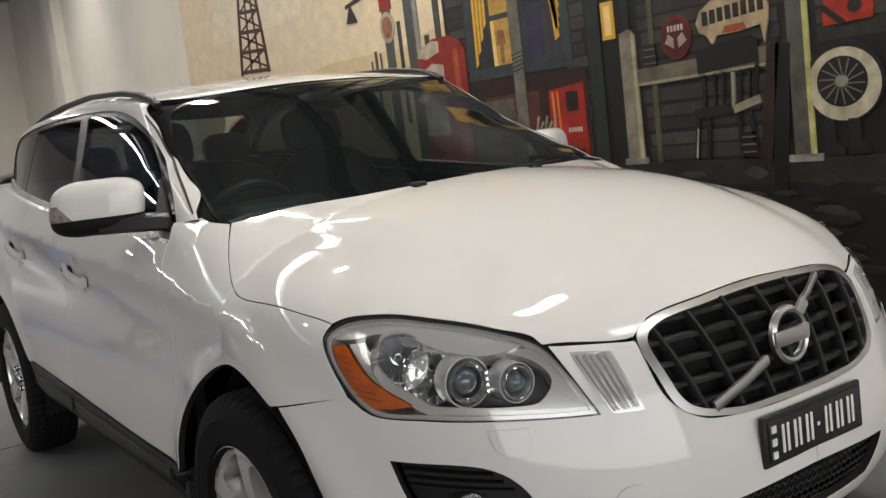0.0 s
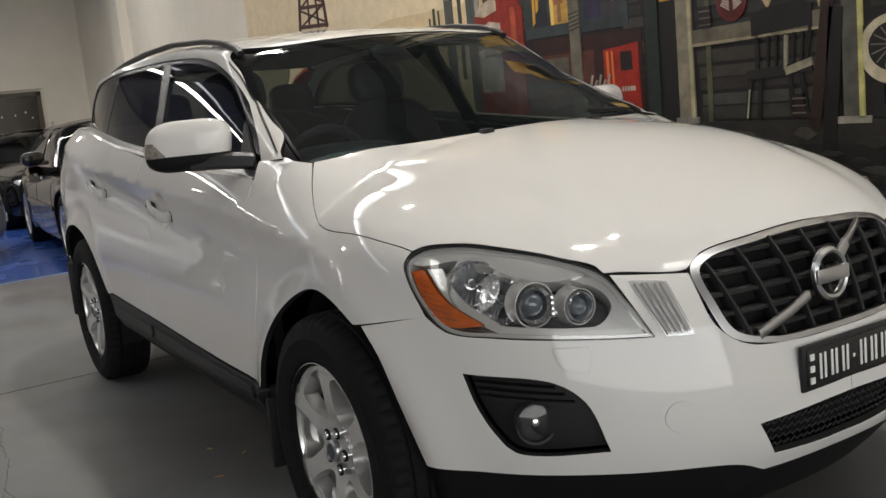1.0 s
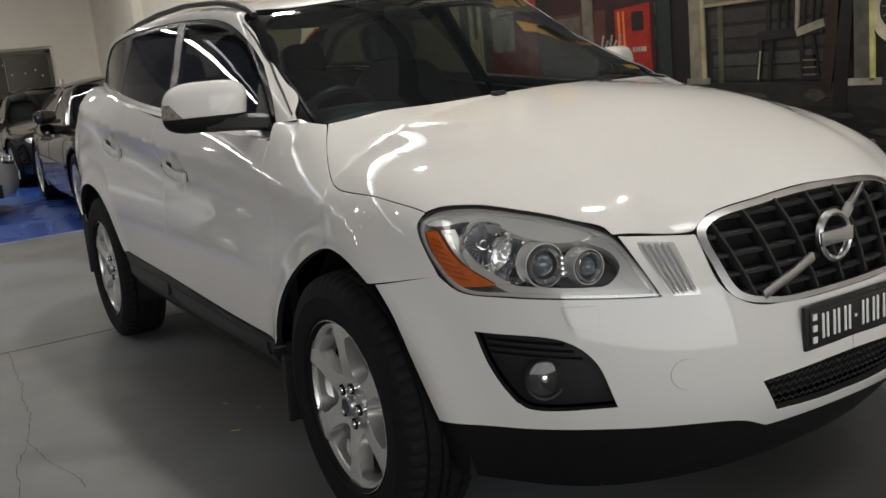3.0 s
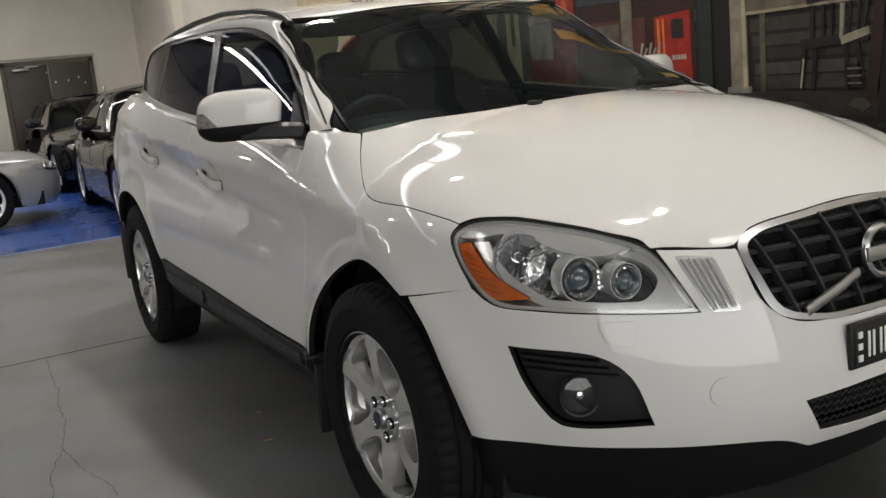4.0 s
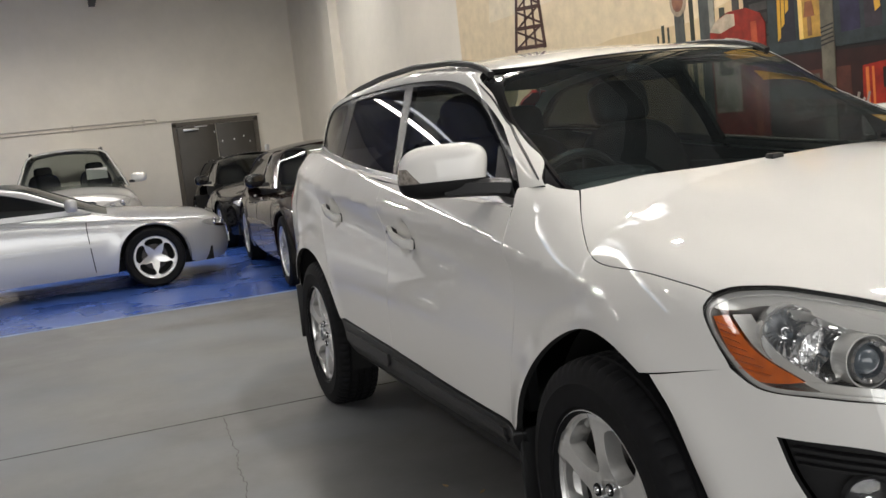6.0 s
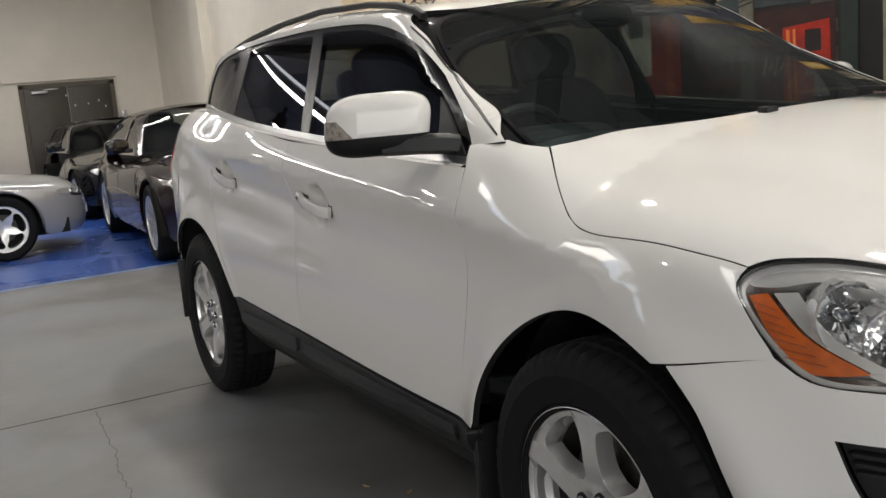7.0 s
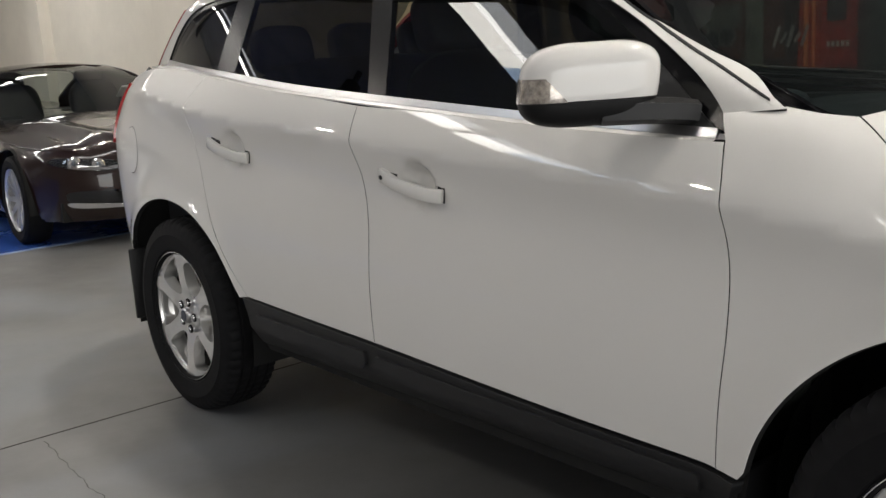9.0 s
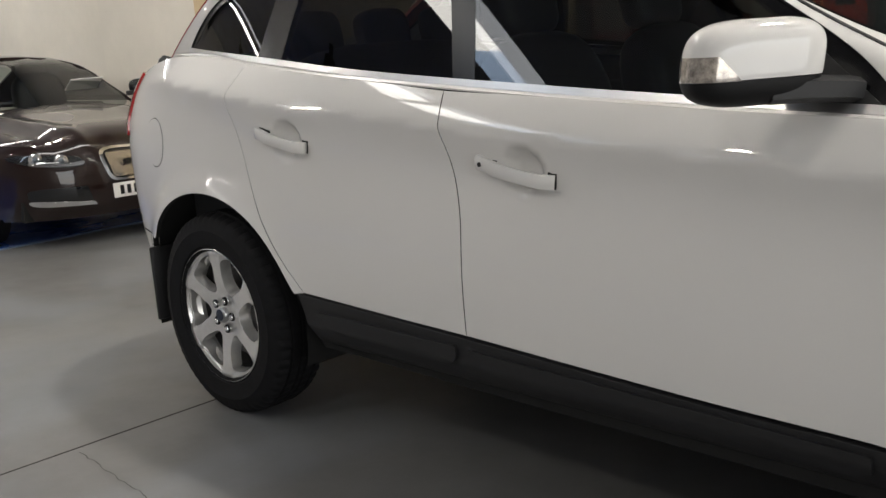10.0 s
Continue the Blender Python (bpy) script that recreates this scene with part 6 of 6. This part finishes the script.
# ---------------------------------------------------------------- parked cars
def parked_car(name, label, m, paint, q, wheel_holes=5, trim=None):
    """A parked car: q gives its lengths and heights in metres from the front axle."""
    wb, fo, ro, hw, R = q["wb"], q["fo"], q["ro"], q["hw"], q["R"]
    hood = spline([-(wb + ro), -(wb + ro * 0.6), q["rear_base"], q["ws_base"], q["ws_base"] * 0.5, fo * 0.45, fo * 0.8, fo], [q["tail_z"] - 0.06, q["tail_z"], q["belt"] + 0.05, q["hood_z"], q["hood_z"] - 0.02, q["hood_z"] - 0.10, q["nose_z"] + 0.03, q["nose_z"] - 0.08])
    nose = spline([0.1, 0.25, 0.45, 0.65, 0.85, 1.2], [fo * 0.86, fo * 0.97, fo, fo * 0.985, fo * 0.93, fo * 0.75])
    tail = spline([0.1, 0.3, 0.6, 0.9, 1.2], [ro * 0.88, ro * 0.98, ro, ro * 0.96, ro * 0.85])
    wide = spline([0.1, 0.3, 0.55, 0.75, 0.95, 1.2], [hw * 0.93, hw * 0.975, hw, hw * 0.995, hw * 0.95, hw * 0.84])

    def low(x, y, z):
        ay = np.abs(y)
        w = wide(z)
        for hx in (0.0, -wb):
            w = w + 0.016 * np.exp(-((np.hypot(x - hx, z - R) - R * 1.15) / 0.07) ** 2)
        sft = (np.maximum(x + 0.1, 0) / (nose(z) + 0.1)) ** 2.6 + (np.maximum(-wb + 0.1 - x, 0) / (tail(z) + 0.1)) ** 2.8 + (ay / w) ** 2.8
        plan = (sft ** (1 / 2.7) - 1) * 0.85
        top = hood(x) - 0.05 * (ay / 0.6) ** 2
        rise = np.clip((x - q["ws_base"]) / 0.5, 0, 1) * q.get("ridge", 0.0)
        top = top + rise * (np.exp(-((ay - 0.46 + 0.20 * np.clip(x, -0.6, 0.8)) / 0.07) ** 2) - 0.6 * np.exp(-((ay - 0.60 + 0.12 * np.clip(x, -0.6, 0.8)) / 0.06) ** 2))
        return smax(smax(plan, z - top, 0.09), 0.16 - z, 0.03)

    def cab(x, y, z):
        ay = np.abs(y)
        side = ay - (hw * 0.90 - 0.42 * (z - q["belt"]))
        k = (q["ws_top"] - q["ws_base"]) / (q["roof"] - q["hood_z"])
        ws = (x - (q["ws_base"] + 0.10 + k * (z - q["hood_z"]) - 0.18 * (ay / 0.7) ** 2)) * 0.5
        kr = (q["rear_top"] - q["rear_base"]) / (q["roof"] - q["belt"])
        rear = ((q["rear_base"] - 0.05 + kr * (z - q["belt"]) + 0.12 * (ay / 0.7) ** 2) - x) * 0.5
        mid = 0.5 * (q["ws_top"] + q["rear_top"])
        roof = z - (q["roof"] - 0.05 * ((x - mid) / max(0.8, 0.62 * (q["ws_top"] - q["rear_top"]))) ** 2 - 0.06 * (ay / 0.6) ** 2)
        return smax(smax(side, roof, 0.06), smax(ws, rear, 0.02), 0.04)
    car = thing(name, label, "car", m)
    car.rotation_mode = "QUATERNION"
    car.matrix_world = m
    ar = R * 1.14
    arch_f = arc(0, R, ar, ar, 8, 172, 10)
    arch_r = arc(-wb, R, ar, ar, 8, 172, 10)
    sill = 0.20
    side = [(fo * 0.86, 0.24, 1), (fo * 0.86, q["nose_z"] - 0.10), (fo * 0.3, hood(fo * 0.3) - 0.10), (0, hood(0) - 0.10), (q["ws_base"], q["belt"] - 0.02), (-wb * 0.5, q["belt"]), (q["rear_base"], q["belt"]), (-(wb + ro * 0.5), q["tail_z"] - 0.06), (-(wb + ro * 0.9), q["tail_z"] - 0.12), (-(wb + ro * 0.93), 0.3, 1), (-wb - ar - 0.02, sill, 1)] + arch_r[::-1] + [(-wb + ar + 0.03, sill, 1), (-ar - 0.03, sill, 1)] + arch_f[::-1] + [(ar + 0.02, 0.22, 1)]
    both_sides("body_side", sheet(low, ray_side, side, step=0.07, gap=0, lip=0.03), paint, car)
    hl_z = q["lamp_z"]
    front = [(-62, 0.2, 1), (-62, q["nose_z"] - 0.06), (-40, q["nose_z"] - 0.03), (0, q["nose_z"] - 0.02), (40, q["nose_z"] - 0.03), (62, q["nose_z"] - 0.06), (62, 0.2, 1)]
    panel("front_end", sheet(low, ray_nose, front, step=0.06, gap=0, lift=0.001), paint, car)
    x0 = -(wb + ro * 0.93)
    top = [(fo * 0.93, 0, ), (fo * 0.85, -hw * 0.5), (fo * 0.6, -hw * 0.78), (0, -hw * 0.93), (q["ws_base"], -hw * 0.93), (q["rear_base"], -hw * 0.92), (-(wb + ro * 0.5), -hw * 0.86), (x0, -hw * 0.6), (x0, hw * 0.6), (-(wb + ro * 0.5), hw * 0.86), (q["rear_base"], hw * 0.92), (q["ws_base"], hw * 0.93), (0, hw * 0.93), (fo * 0.6, hw * 0.78), (fo * 0.85, hw * 0.5)]
    panel("bonnet_and_deck", sheet(low, ray_top, top, step=0.07, gap=0, lift=0.002), paint, car)
    # cabin
    b, rf = q["belt"], q["roof"]
    zt = rf - 0.10
    k = (q["ws_top"] - q["ws_base"]) / (rf - q["hood_z"])
    kr = (q["rear_top"] - q["rear_base"]) / (rf - b)
    glass_o = [(q["ws_base"] - 0.20, b + 0.02, 1), (q["ws_base"] - 0.06 + k * (zt - q["hood_z"]) * 0.92 - 0.18, zt - 0.05), (q["ws_top"] - 0.36, zt + 0.005), (q["rear_top"] + 0.15, zt), (q["rear_top"] - 0.02, zt - 0.06), (q["rear_base"] + 0.30, b + 0.03, 1)]
    cab_o = [(q["ws_base"] - 0.07, b - 0.03, 1), (q["ws_base"] - 0.10 + k * (zt - q["hood_z"]) * 0.9, zt - 0.03), (q["ws_top"] - 0.20, rf - 0.065), (0.5 * (q["ws_top"] + q["rear_top"]), rf - 0.05), (q["rear_top"] + 0.02, rf - 0.075), (q["rear_base"] + 0.18, b + 0.10), (q["rear_base"] - 0.02, b - 0.03, 1)]
    both_sides("cabin_side", sheet(cab, ray_side, cab_o, holes=[glass_o], step=0.06, gap=0, lip=0.02), paint, car)
    both_sides("side_window", sheet(cab, ray_side, glass_o, step=0.1, gap=0, lift=-0.006, lip=0.003), M_GLASS_DARK, car, "dark side glass")
    if q.get("pillar"):
        for sgn in (False, True):
            px = q["pillar"]
            panel("door_pillar", sheet(cab, ray_side, [(px, b + 0.02, 1), (px - 0.06, zt, 1), (px - 0.14, zt, 1), (px - 0.08, b + 0.02, 1)], step=0.06, gap=0, lift=0.002, lip=0.01), M_GLOSSBLK, car, mirror=sgn)
    wy = hw * 0.80
    wso = [(-wy, q["hood_z"] - 0.02), (-wy * 0.78, rf - 0.085), (0, rf - 0.06), (wy * 0.78, rf - 0.085), (wy, q["hood_z"] - 0.02), (0, q["hood_z"] - 0.04)]
    panel("windscreen", sheet(cab, ray_front, wso, step=0.08, gap=0.004, lift=-0.004, lip=0.004, sx=-0.5), M_GLASS_PARKED, car, "clear windscreen").visible_shadow = False
    hx = 0.5 * (q["ws_top"] + q["rear_top"])
    roof_o = [(q["ws_top"] - 0.02, 0), (q["ws_top"] - 0.12, -hw * 0.62), (hx, -hw * 0.68), (q["rear_top"] + 0.06, -hw * 0.62), (q["rear_top"] - 0.02, 0), (q["rear_top"] + 0.06, hw * 0.62), (hx, hw * 0.68), (q["ws_top"] - 0.12, hw * 0.62)]
    panel("roof", sheet(cab, ray_top, roof_o, step=0.08, gap=0, lift=0.001, lip=0.02), paint, car)
    part("cabin_inside", box(bmesh.new(), q["rear_base"] + 0.35, q["ws_base"] - 0.35, -hw * 0.72, hw * 0.72, 0.3, b - 0.03, 0.02), M_DASH, car)
    for y in (-0.36, 0.36):
        part("seat", cushion(cushion(bmesh.new(), 0.10, 0.23, 0.30, pose(q["ws_base"] - 1.05, y, b - 0.05, 0, -15, 0)), 0.06, 0.13, 0.09, pose(q["ws_base"] - 1.18, y, b + 0.26, 0, -10, 0)), M_LEATHER, car)
    part("underside", boxed(-(wb + ro * 0.75), fo * 0.7, -hw * 0.8, hw * 0.8, 0.2, 0.34), M_DARK, car)
    # wheels
    holes = []
    for k5 in range(wheel_holes):
        a0 = 360 * k5 / wheel_holes
        hw5 = 180 / wheel_holes * (0.93 if wheel_holes == 5 else 0.70)
        holes.append([(rr * R * math.sin(radians(a0 + d * hw5)), rr * R * math.cos(radians(a0 + d * hw5))) for rr, d in ((0.22, 0), (0.34, 0.55), (0.54, 1.0), (0.62, 0.7), (0.63, 0), (0.62, -0.7), (0.54, -1.0), (0.34, -0.55))])
    rim_o = [(0.69 * R * math.cos(radians(a)), 0.69 * R * math.sin(radians(a))) for a in range(0, 360, 20)]

    def face(x, y, z):
        return -0.085 + 0.03 * np.exp(-(np.hypot(x, z) / 0.11) ** 2) - y
    geo = sheet(face, ray_side, rim_o, holes=holes, step=0.03, gap=0, lip=0.03)
    for wx, sgn in ((0, -1), (0, 1), (-wb, -1), (-wb, 1)):
        w = new("wheel")
        w.parent = car
        w.matrix_local = pose(wx, sgn * (hw - 0.115), R, 0, 0, 0 if sgn < 0 else 180)
        part("tyre", lathe(bmesh.new(), [(0.70 * R, -0.08), (0.76 * R, -0.10), (0.90 * R, -0.105), (0.97 * R, -0.09), (R, -0.05), (R, 0.05), (0.97 * R, 0.09), (0.7 * R, 0.08)], 40), M_RUBBER, w)
        part("rim", lathe(bmesh.new(), [(0.71 * R, -0.098), (0.705 * R, -0.09), (0.66 * R, -0.08), (0.62 * R, 0.06)], 40), M_ALLOY, w)
        panel("spokes", geo, M_ALLOY, w)
        # dark steel colour puts shade behind the spokes
        part("brake_disc", lathe(bmesh.new(), [(0.0, -0.02), (0.42 * R, -0.02), (0.42 * R, 0.01)], 24), M_STEEL, w)
        part("wheel_back", lathe(bmesh.new(), [(0.0, 0.03), (0.66 * R, 0.03)], 24), M_DARK, w)
        bm = lathe(bmesh.new(), [(ar * 1.03, sgn * (hw - 0.02)), (ar * 1.03, sgn * (hw - 0.34)), (0.0, sgn * (hw - 0.35))], 28)
        bmesh.ops.translate(bm, verts=bm.verts, vec=(wx, 0, R))
        bmesh.ops.delete(bm, geom=[v for v in bm.verts if v.co.z < 0.2], context="VERTS")
        part("arch_liner", bm, M_DARK, car)
    # lamps, grille, bumper openings, plate
    for sgn in (False, True):
        lamp = new("headlamp")
        lamp.parent = car
        lo = [(22, hl_z - 0.045), (30, hl_z - 0.055), (44, hl_z - 0.02), (54, hl_z + 0.05), (50, hl_z + 0.07), (36, hl_z + 0.05), (24, hl_z + 0.02)]
        lo = [(28 + (p[0] - 28) * q.get("lamp_w", 1.0), hl_z + (p[1] - hl_z) * q.get("lamp_h", 1.0)) for p in lo]
        panel("lamp_bowl", sheet(low, ray_nose, lo, step=0.04, gap=0, lift=0.003, lip=0.006), M_LAMPDARK if trim == "chrome" else M_LAMPGREY, lamp, mirror=sgn)
        for th in (31, 41):
            p = cast(low, *ray_nose(np.array([(th * NOSE_SCALE, hl_z + 0.002 * (th - 31))]), 0))[0]
            bm = turned(lathe(bmesh.new(), [(0.0, 0.012), (0.02, 0.01), (0.034, 0.006), (0.038, 0.012), (0.044, 0.008), (0.046, -0.01)], 20, "x"), Vector(p), (1, -0.35, 0))
            if sgn:
                bmesh.ops.scale(bm, vec=(1, -1, 1), verts=bm.verts)
            part("lamp_unit", bm, M_REFLECTOR, lamp)
            bm = turned(lathe(bmesh.new(), [(0.0, 0.018), (0.016, 0.014), (0.026, 0.004)], 16, "x"), Vector(p), (1, -0.35, 0))
            if sgn:
                bmesh.ops.scale(bm, vec=(1, -1, 1), verts=bm.verts)
            part("lamp_glass", bm, M_PROJ, lamp)
        panel("lamp_strip", sheet(low, ray_nose, [(lo[0][0], lo[0][1] + 0.004), (lo[1][0], lo[1][1] + 0.004), (lo[2][0], lo[2][1] + 0.006), (lo[2][0] - 1, lo[2][1] + 0.022), (lo[1][0], lo[1][1] + 0.020), (lo[0][0], lo[0][1] + 0.018)], step=0.03, gap=0, lift=0.008, lip=0.006), M_CHROME, lamp, mirror=sgn)
        panel("lamp_lens", sheet(low, ray_nose, lo, step=0.05, gap=0, lift=0.016, lip=0.012), M_LENS, lamp, mirror=sgn)
        io = [(20, 0.30, 1), (44, 0.33), (46, 0.40), (22, 0.42, 1)]
        if q.get("openings", True):
            panel("bumper_opening", sheet(low, ray_nose, io, step=0.05, gap=0, lift=0.003, lip=0.004), M_GLOSSBLK, car, mirror=sgn)
        if trim == "chrome":
            panel("bumper_strip", sheet(low, ray_nose, [(19, 0.285, 1), (45, 0.315), (46, 0.335), (20, 0.31, 1)], step=0.04, gap=0, lift=0.006, lip=0.006), M_CHROME, car, mirror=sgn)
    gz0, gz1, gw = q["grille"]
    gr = [(-gw, gz1), (0, gz1 + 0.015), (gw, gz1), (gw * 0.95, (gz0 + gz1) / 2), (gw * 0.75, gz0), (0, gz0 - 0.01), (-gw * 0.75, gz0), (-gw * 0.95, (gz0 + gz1) / 2)]
    grille = new("grille")
    grille.parent = car
    panel("grille_field", sheet(low, ray_nose, gr, step=0.05, gap=0, lift=0.002, lip=0.004), M_GLOSSBLK, grille)
    panel("grille_rim", sheet(low, ray_nose, shrunk(gr, (1.08, 1.10)), holes=[shrunk(gr, (0.98, 0.96))], step=0.03, gap=0, lift=0.010, lip=0.012), M_CHROME, grille)
    ys = np.linspace(-1, 1, 19)
    if q.get("mesh_grille"):
        for sl in (-1, 1):
            for c in np.linspace(-1.25, 1.25, 38):
                ts = [t for t in np.linspace(-0.94, 0.94, 25) if abs(c + sl * 0.42 * t) < 0.86 + 0.10 * t]
                pts = [((c + sl * 0.42 * t) * gw, (gz0 + gz1) / 2 + t * (gz1 - gz0) / 2) for t in (ts[:1] + ts[-1:])]
                if len(pts) == 2:
                    w3 = cast(low, *ray_nose(np.array([(p[0] * NOSE_SCALE, p[1]) for p in pts]), 0))
                    part("grille_wire", tube(bmesh.new(), [Vector(p) + Vector((0.008, 0, 0)) for p in w3], 0.0026, 4), M_CHROME, grille)
    else:
        for zz in np.linspace(gz0 + 0.02, gz1 - 0.02, 4):
            w3 = cast(low, *ray_nose(np.array([(a * gw * 0.9 * NOSE_SCALE, zz) for a in ys]), 0))
            part("grille_bar", ribbon(bmesh.new(), [Vector(p) + Vector((0.006, 0, 0)) for p in w3], 0.014, 0.012), M_CHROME, grille)
    pz = q["plate_z"]
    p = cast(low, *ray_nose(np.array([(0.0, pz)]), 0))[0]
    pl = new("number_plate")
    pl.parent = car
    part("plate_field", box(bmesh.new(), p[0], p[0] + 0.012, -0.185, 0.185, pz - 0.05, pz + 0.05, 0.003), M_CARD, pl)
    for k6 in range(6):
        part("plate_bar", boxed(p[0] + 0.012, p[0] + 0.014, -0.14 + k6 * 0.05, -0.112 + k6 * 0.05, pz - 0.03, pz + 0.032), M_GLOSSBLK, pl)
    # mirrors, door lines, handles
    for sgn in (-1, 1):
        mx, mz = q["ws_base"] - 0.25, b + 0.07
        dm = new("door_mirror")
        dm.parent = car
        part("mirror_cap", cushion(bmesh.new(), 0.055, 0.11, 0.07, pose(mx, sgn * (hw + 0.06), mz, 0, 0, sgn * -12), 0.7), M_GLOSSBLK if trim == "chrome" else paint, dm)
        part("mirror_arm", box(bmesh.new(), mx - 0.03, mx + 0.03, min(sgn * (hw - 0.08), sgn * hw), max(sgn * (hw - 0.08), sgn * hw), mz - 0.07, mz - 0.03, 0.008), M_BLACKPL, dm)
        for dx in q["doors"]:
            pts = [(dx, 0.24), (dx - 0.02, 0.5), (dx - 0.03, 0.75), (dx, b - 0.03)]
            lo = [(a - 0.004, c) for a, c in pts] + [(a + 0.004, c) for a, c in pts[::-1]]
            lo = [(*lo[0], 1)] + lo[1:3] + [(*lo[3], 1), (*lo[4], 1)] + lo[5:7] + [(*lo[7], 1)]
            panel("door_gap", sheet(low, ray_side, lo, step=0.05, gap=0, lift=0.002, lip=0.002), M_DARK, car, mirror=sgn > 0)
        for dx in q["doors"][1:]:
            pts = cast(low, *ray_side(np.array([(dx + 0.14 + 0.03 * i, b - 0.14) for i in range(7)]), 0))
            bm = ribbon(bmesh.new(), [Vector(p) - Vector((0, 0.018 - 0.012 * (i in (0, 6)), 0)) for i, p in enumerate(pts)], 0.028, 0.02)
            if sgn > 0:
                bmesh.ops.scale(bm, vec=(1, -1, 1), verts=bm.verts)
            part("door_handle", bm, paint if trim != "chrome" else M_CHROME, car)
        mo = [(-ar - 0.10, 0.50, 1), (-ar - 0.08, 0.54, 1), (-wb + ar + 0.10, 0.555, 1), (-wb + ar + 0.10, 0.515, 1)]
        panel("side_moulding", sheet(low, ray_side, mo, step=0.08, gap=0, lift=0.018, lip=0.022), paint, car, mirror=sgn > 0)
    return car, low, cab


M_SILVER = mat("silver_metallic_paint", (0.56, 0.565, 0.575), 0.30, 0.4, 1.0, 500, 0.05)
M_SILVERB = mat("pale_silver_paint", (0.58, 0.575, 0.56), 0.32, 0.4, 1.0, 500, 0.05)
M_MAROON = mat("dark_maroon_paint", (0.012, 0.0045, 0.0035), 0.3, 0.0, 1.0)
M_MAROON.node_tree.nodes["Principled BSDF"].inputs["Specular IOR Level"].default_value = 0.15
M_BLACKPAINT = mat("black_car_paint", (0.008, 0.008, 0.009), 0.2, 0.2, 1.0)

saloon, *_ = parked_car("saloon_car", "dark maroon saloon car with a chrome mesh grille", pose(-7.13, 0.745, 0, 0, 0, -3), M_MAROON,
    dict(wb=2.9, fo=0.90, ro=1.1, hw=0.90, R=0.335, belt=0.93, hood_z=0.93, nose_z=0.74, tail_z=1.0, roof=1.36, ws_base=-0.62, ws_top=-1.50, rear_top=-2.75, rear_base=-3.45, lamp_z=0.60, lamp_h=0.75, grille=(0.45, 0.63, 14.0), mesh_grille=True, ridge=0.022, plate_z=0.36, doors=(-0.55, -1.62, -2.62), pillar=-1.58), 10, "chrome")
coupe, *_ = parked_car("coupe_car", "silver coupe parked side-on over the blue floor", pose(-9.56, -1.18, 0, 0, 0, 90), M_SILVER,
    dict(wb=2.75, fo=0.88, ro=1.1, hw=0.87, R=0.315, belt=0.88, hood_z=0.88, nose_z=0.68, tail_z=0.92, roof=1.28, ws_base=-0.50, ws_top=-1.42, rear_top=-2.55, rear_base=-3.35, lamp_z=0.57, lamp_h=0.8, grille=(0.40, 0.56, 15.0), plate_z=0.38, doors=(-0.60, -2.02), openings=False), 5)
wagon, *_ = parked_car("off_road_car", "pale silver off-road car with roof bars behind the coupe", pose(-12.15, -1.86, 0, 0, 0, 0), M_SILVERB,
    dict(wb=2.85, fo=0.85, ro=0.95, hw=0.86, R=0.36, belt=1.06, hood_z=1.08, nose_z=0.95, tail_z=1.12, roof=1.66, ws_base=-0.50, ws_top=-1.12, rear_top=-3.2, rear_base=-3.55, lamp_z=0.80, lamp_h=1.2, grille=(0.66, 0.86, 17.0), plate_z=0.55, doors=(-0.62, -1.55, -2.5), pillar=-1.5), 6)
for y in (-0.50, 0.50):
    part("roof_bar", tube(bmesh.new(), [(-1.5, y, 1.585), (-1.62, y, 1.617), (-2.7, y, 1.622), (-2.8, y, 1.57)], 0.015, 8), M_BLACKPL, wagon)
hatch, *_ = parked_car("black_saloon_car", "black saloon car parked before the back door", pose(-12.15, 0.86, 0, 0, 0, 0), M_BLACKPAINT,
    dict(wb=2.6, fo=0.82, ro=0.75, hw=0.86, R=0.32, belt=0.90, hood_z=0.92, nose_z=0.74, tail_z=1.0, roof=1.33, ws_base=-0.55, ws_top=-1.35, rear_top=-2.5, rear_base=-3.0, lamp_z=0.60, grille=(0.46, 0.62, 14.0), plate_z=0.38, doors=(-0.55, -1.5, -2.4), pillar=-1.45), 7)
for car, x, y, z in ((wagon, -0.74, 0.36, 1.24), (saloon, -1.0, 0.50, 1.06)):
    c = part("price_card", boxed(-0.004, 0.004, -0.14, 0.14, -0.095, 0.095), M_CARD, car, "white card behind the windscreen")
    c.matrix_local = pose(x, y, z, 0, 40 if car is wagon else 62, 0)
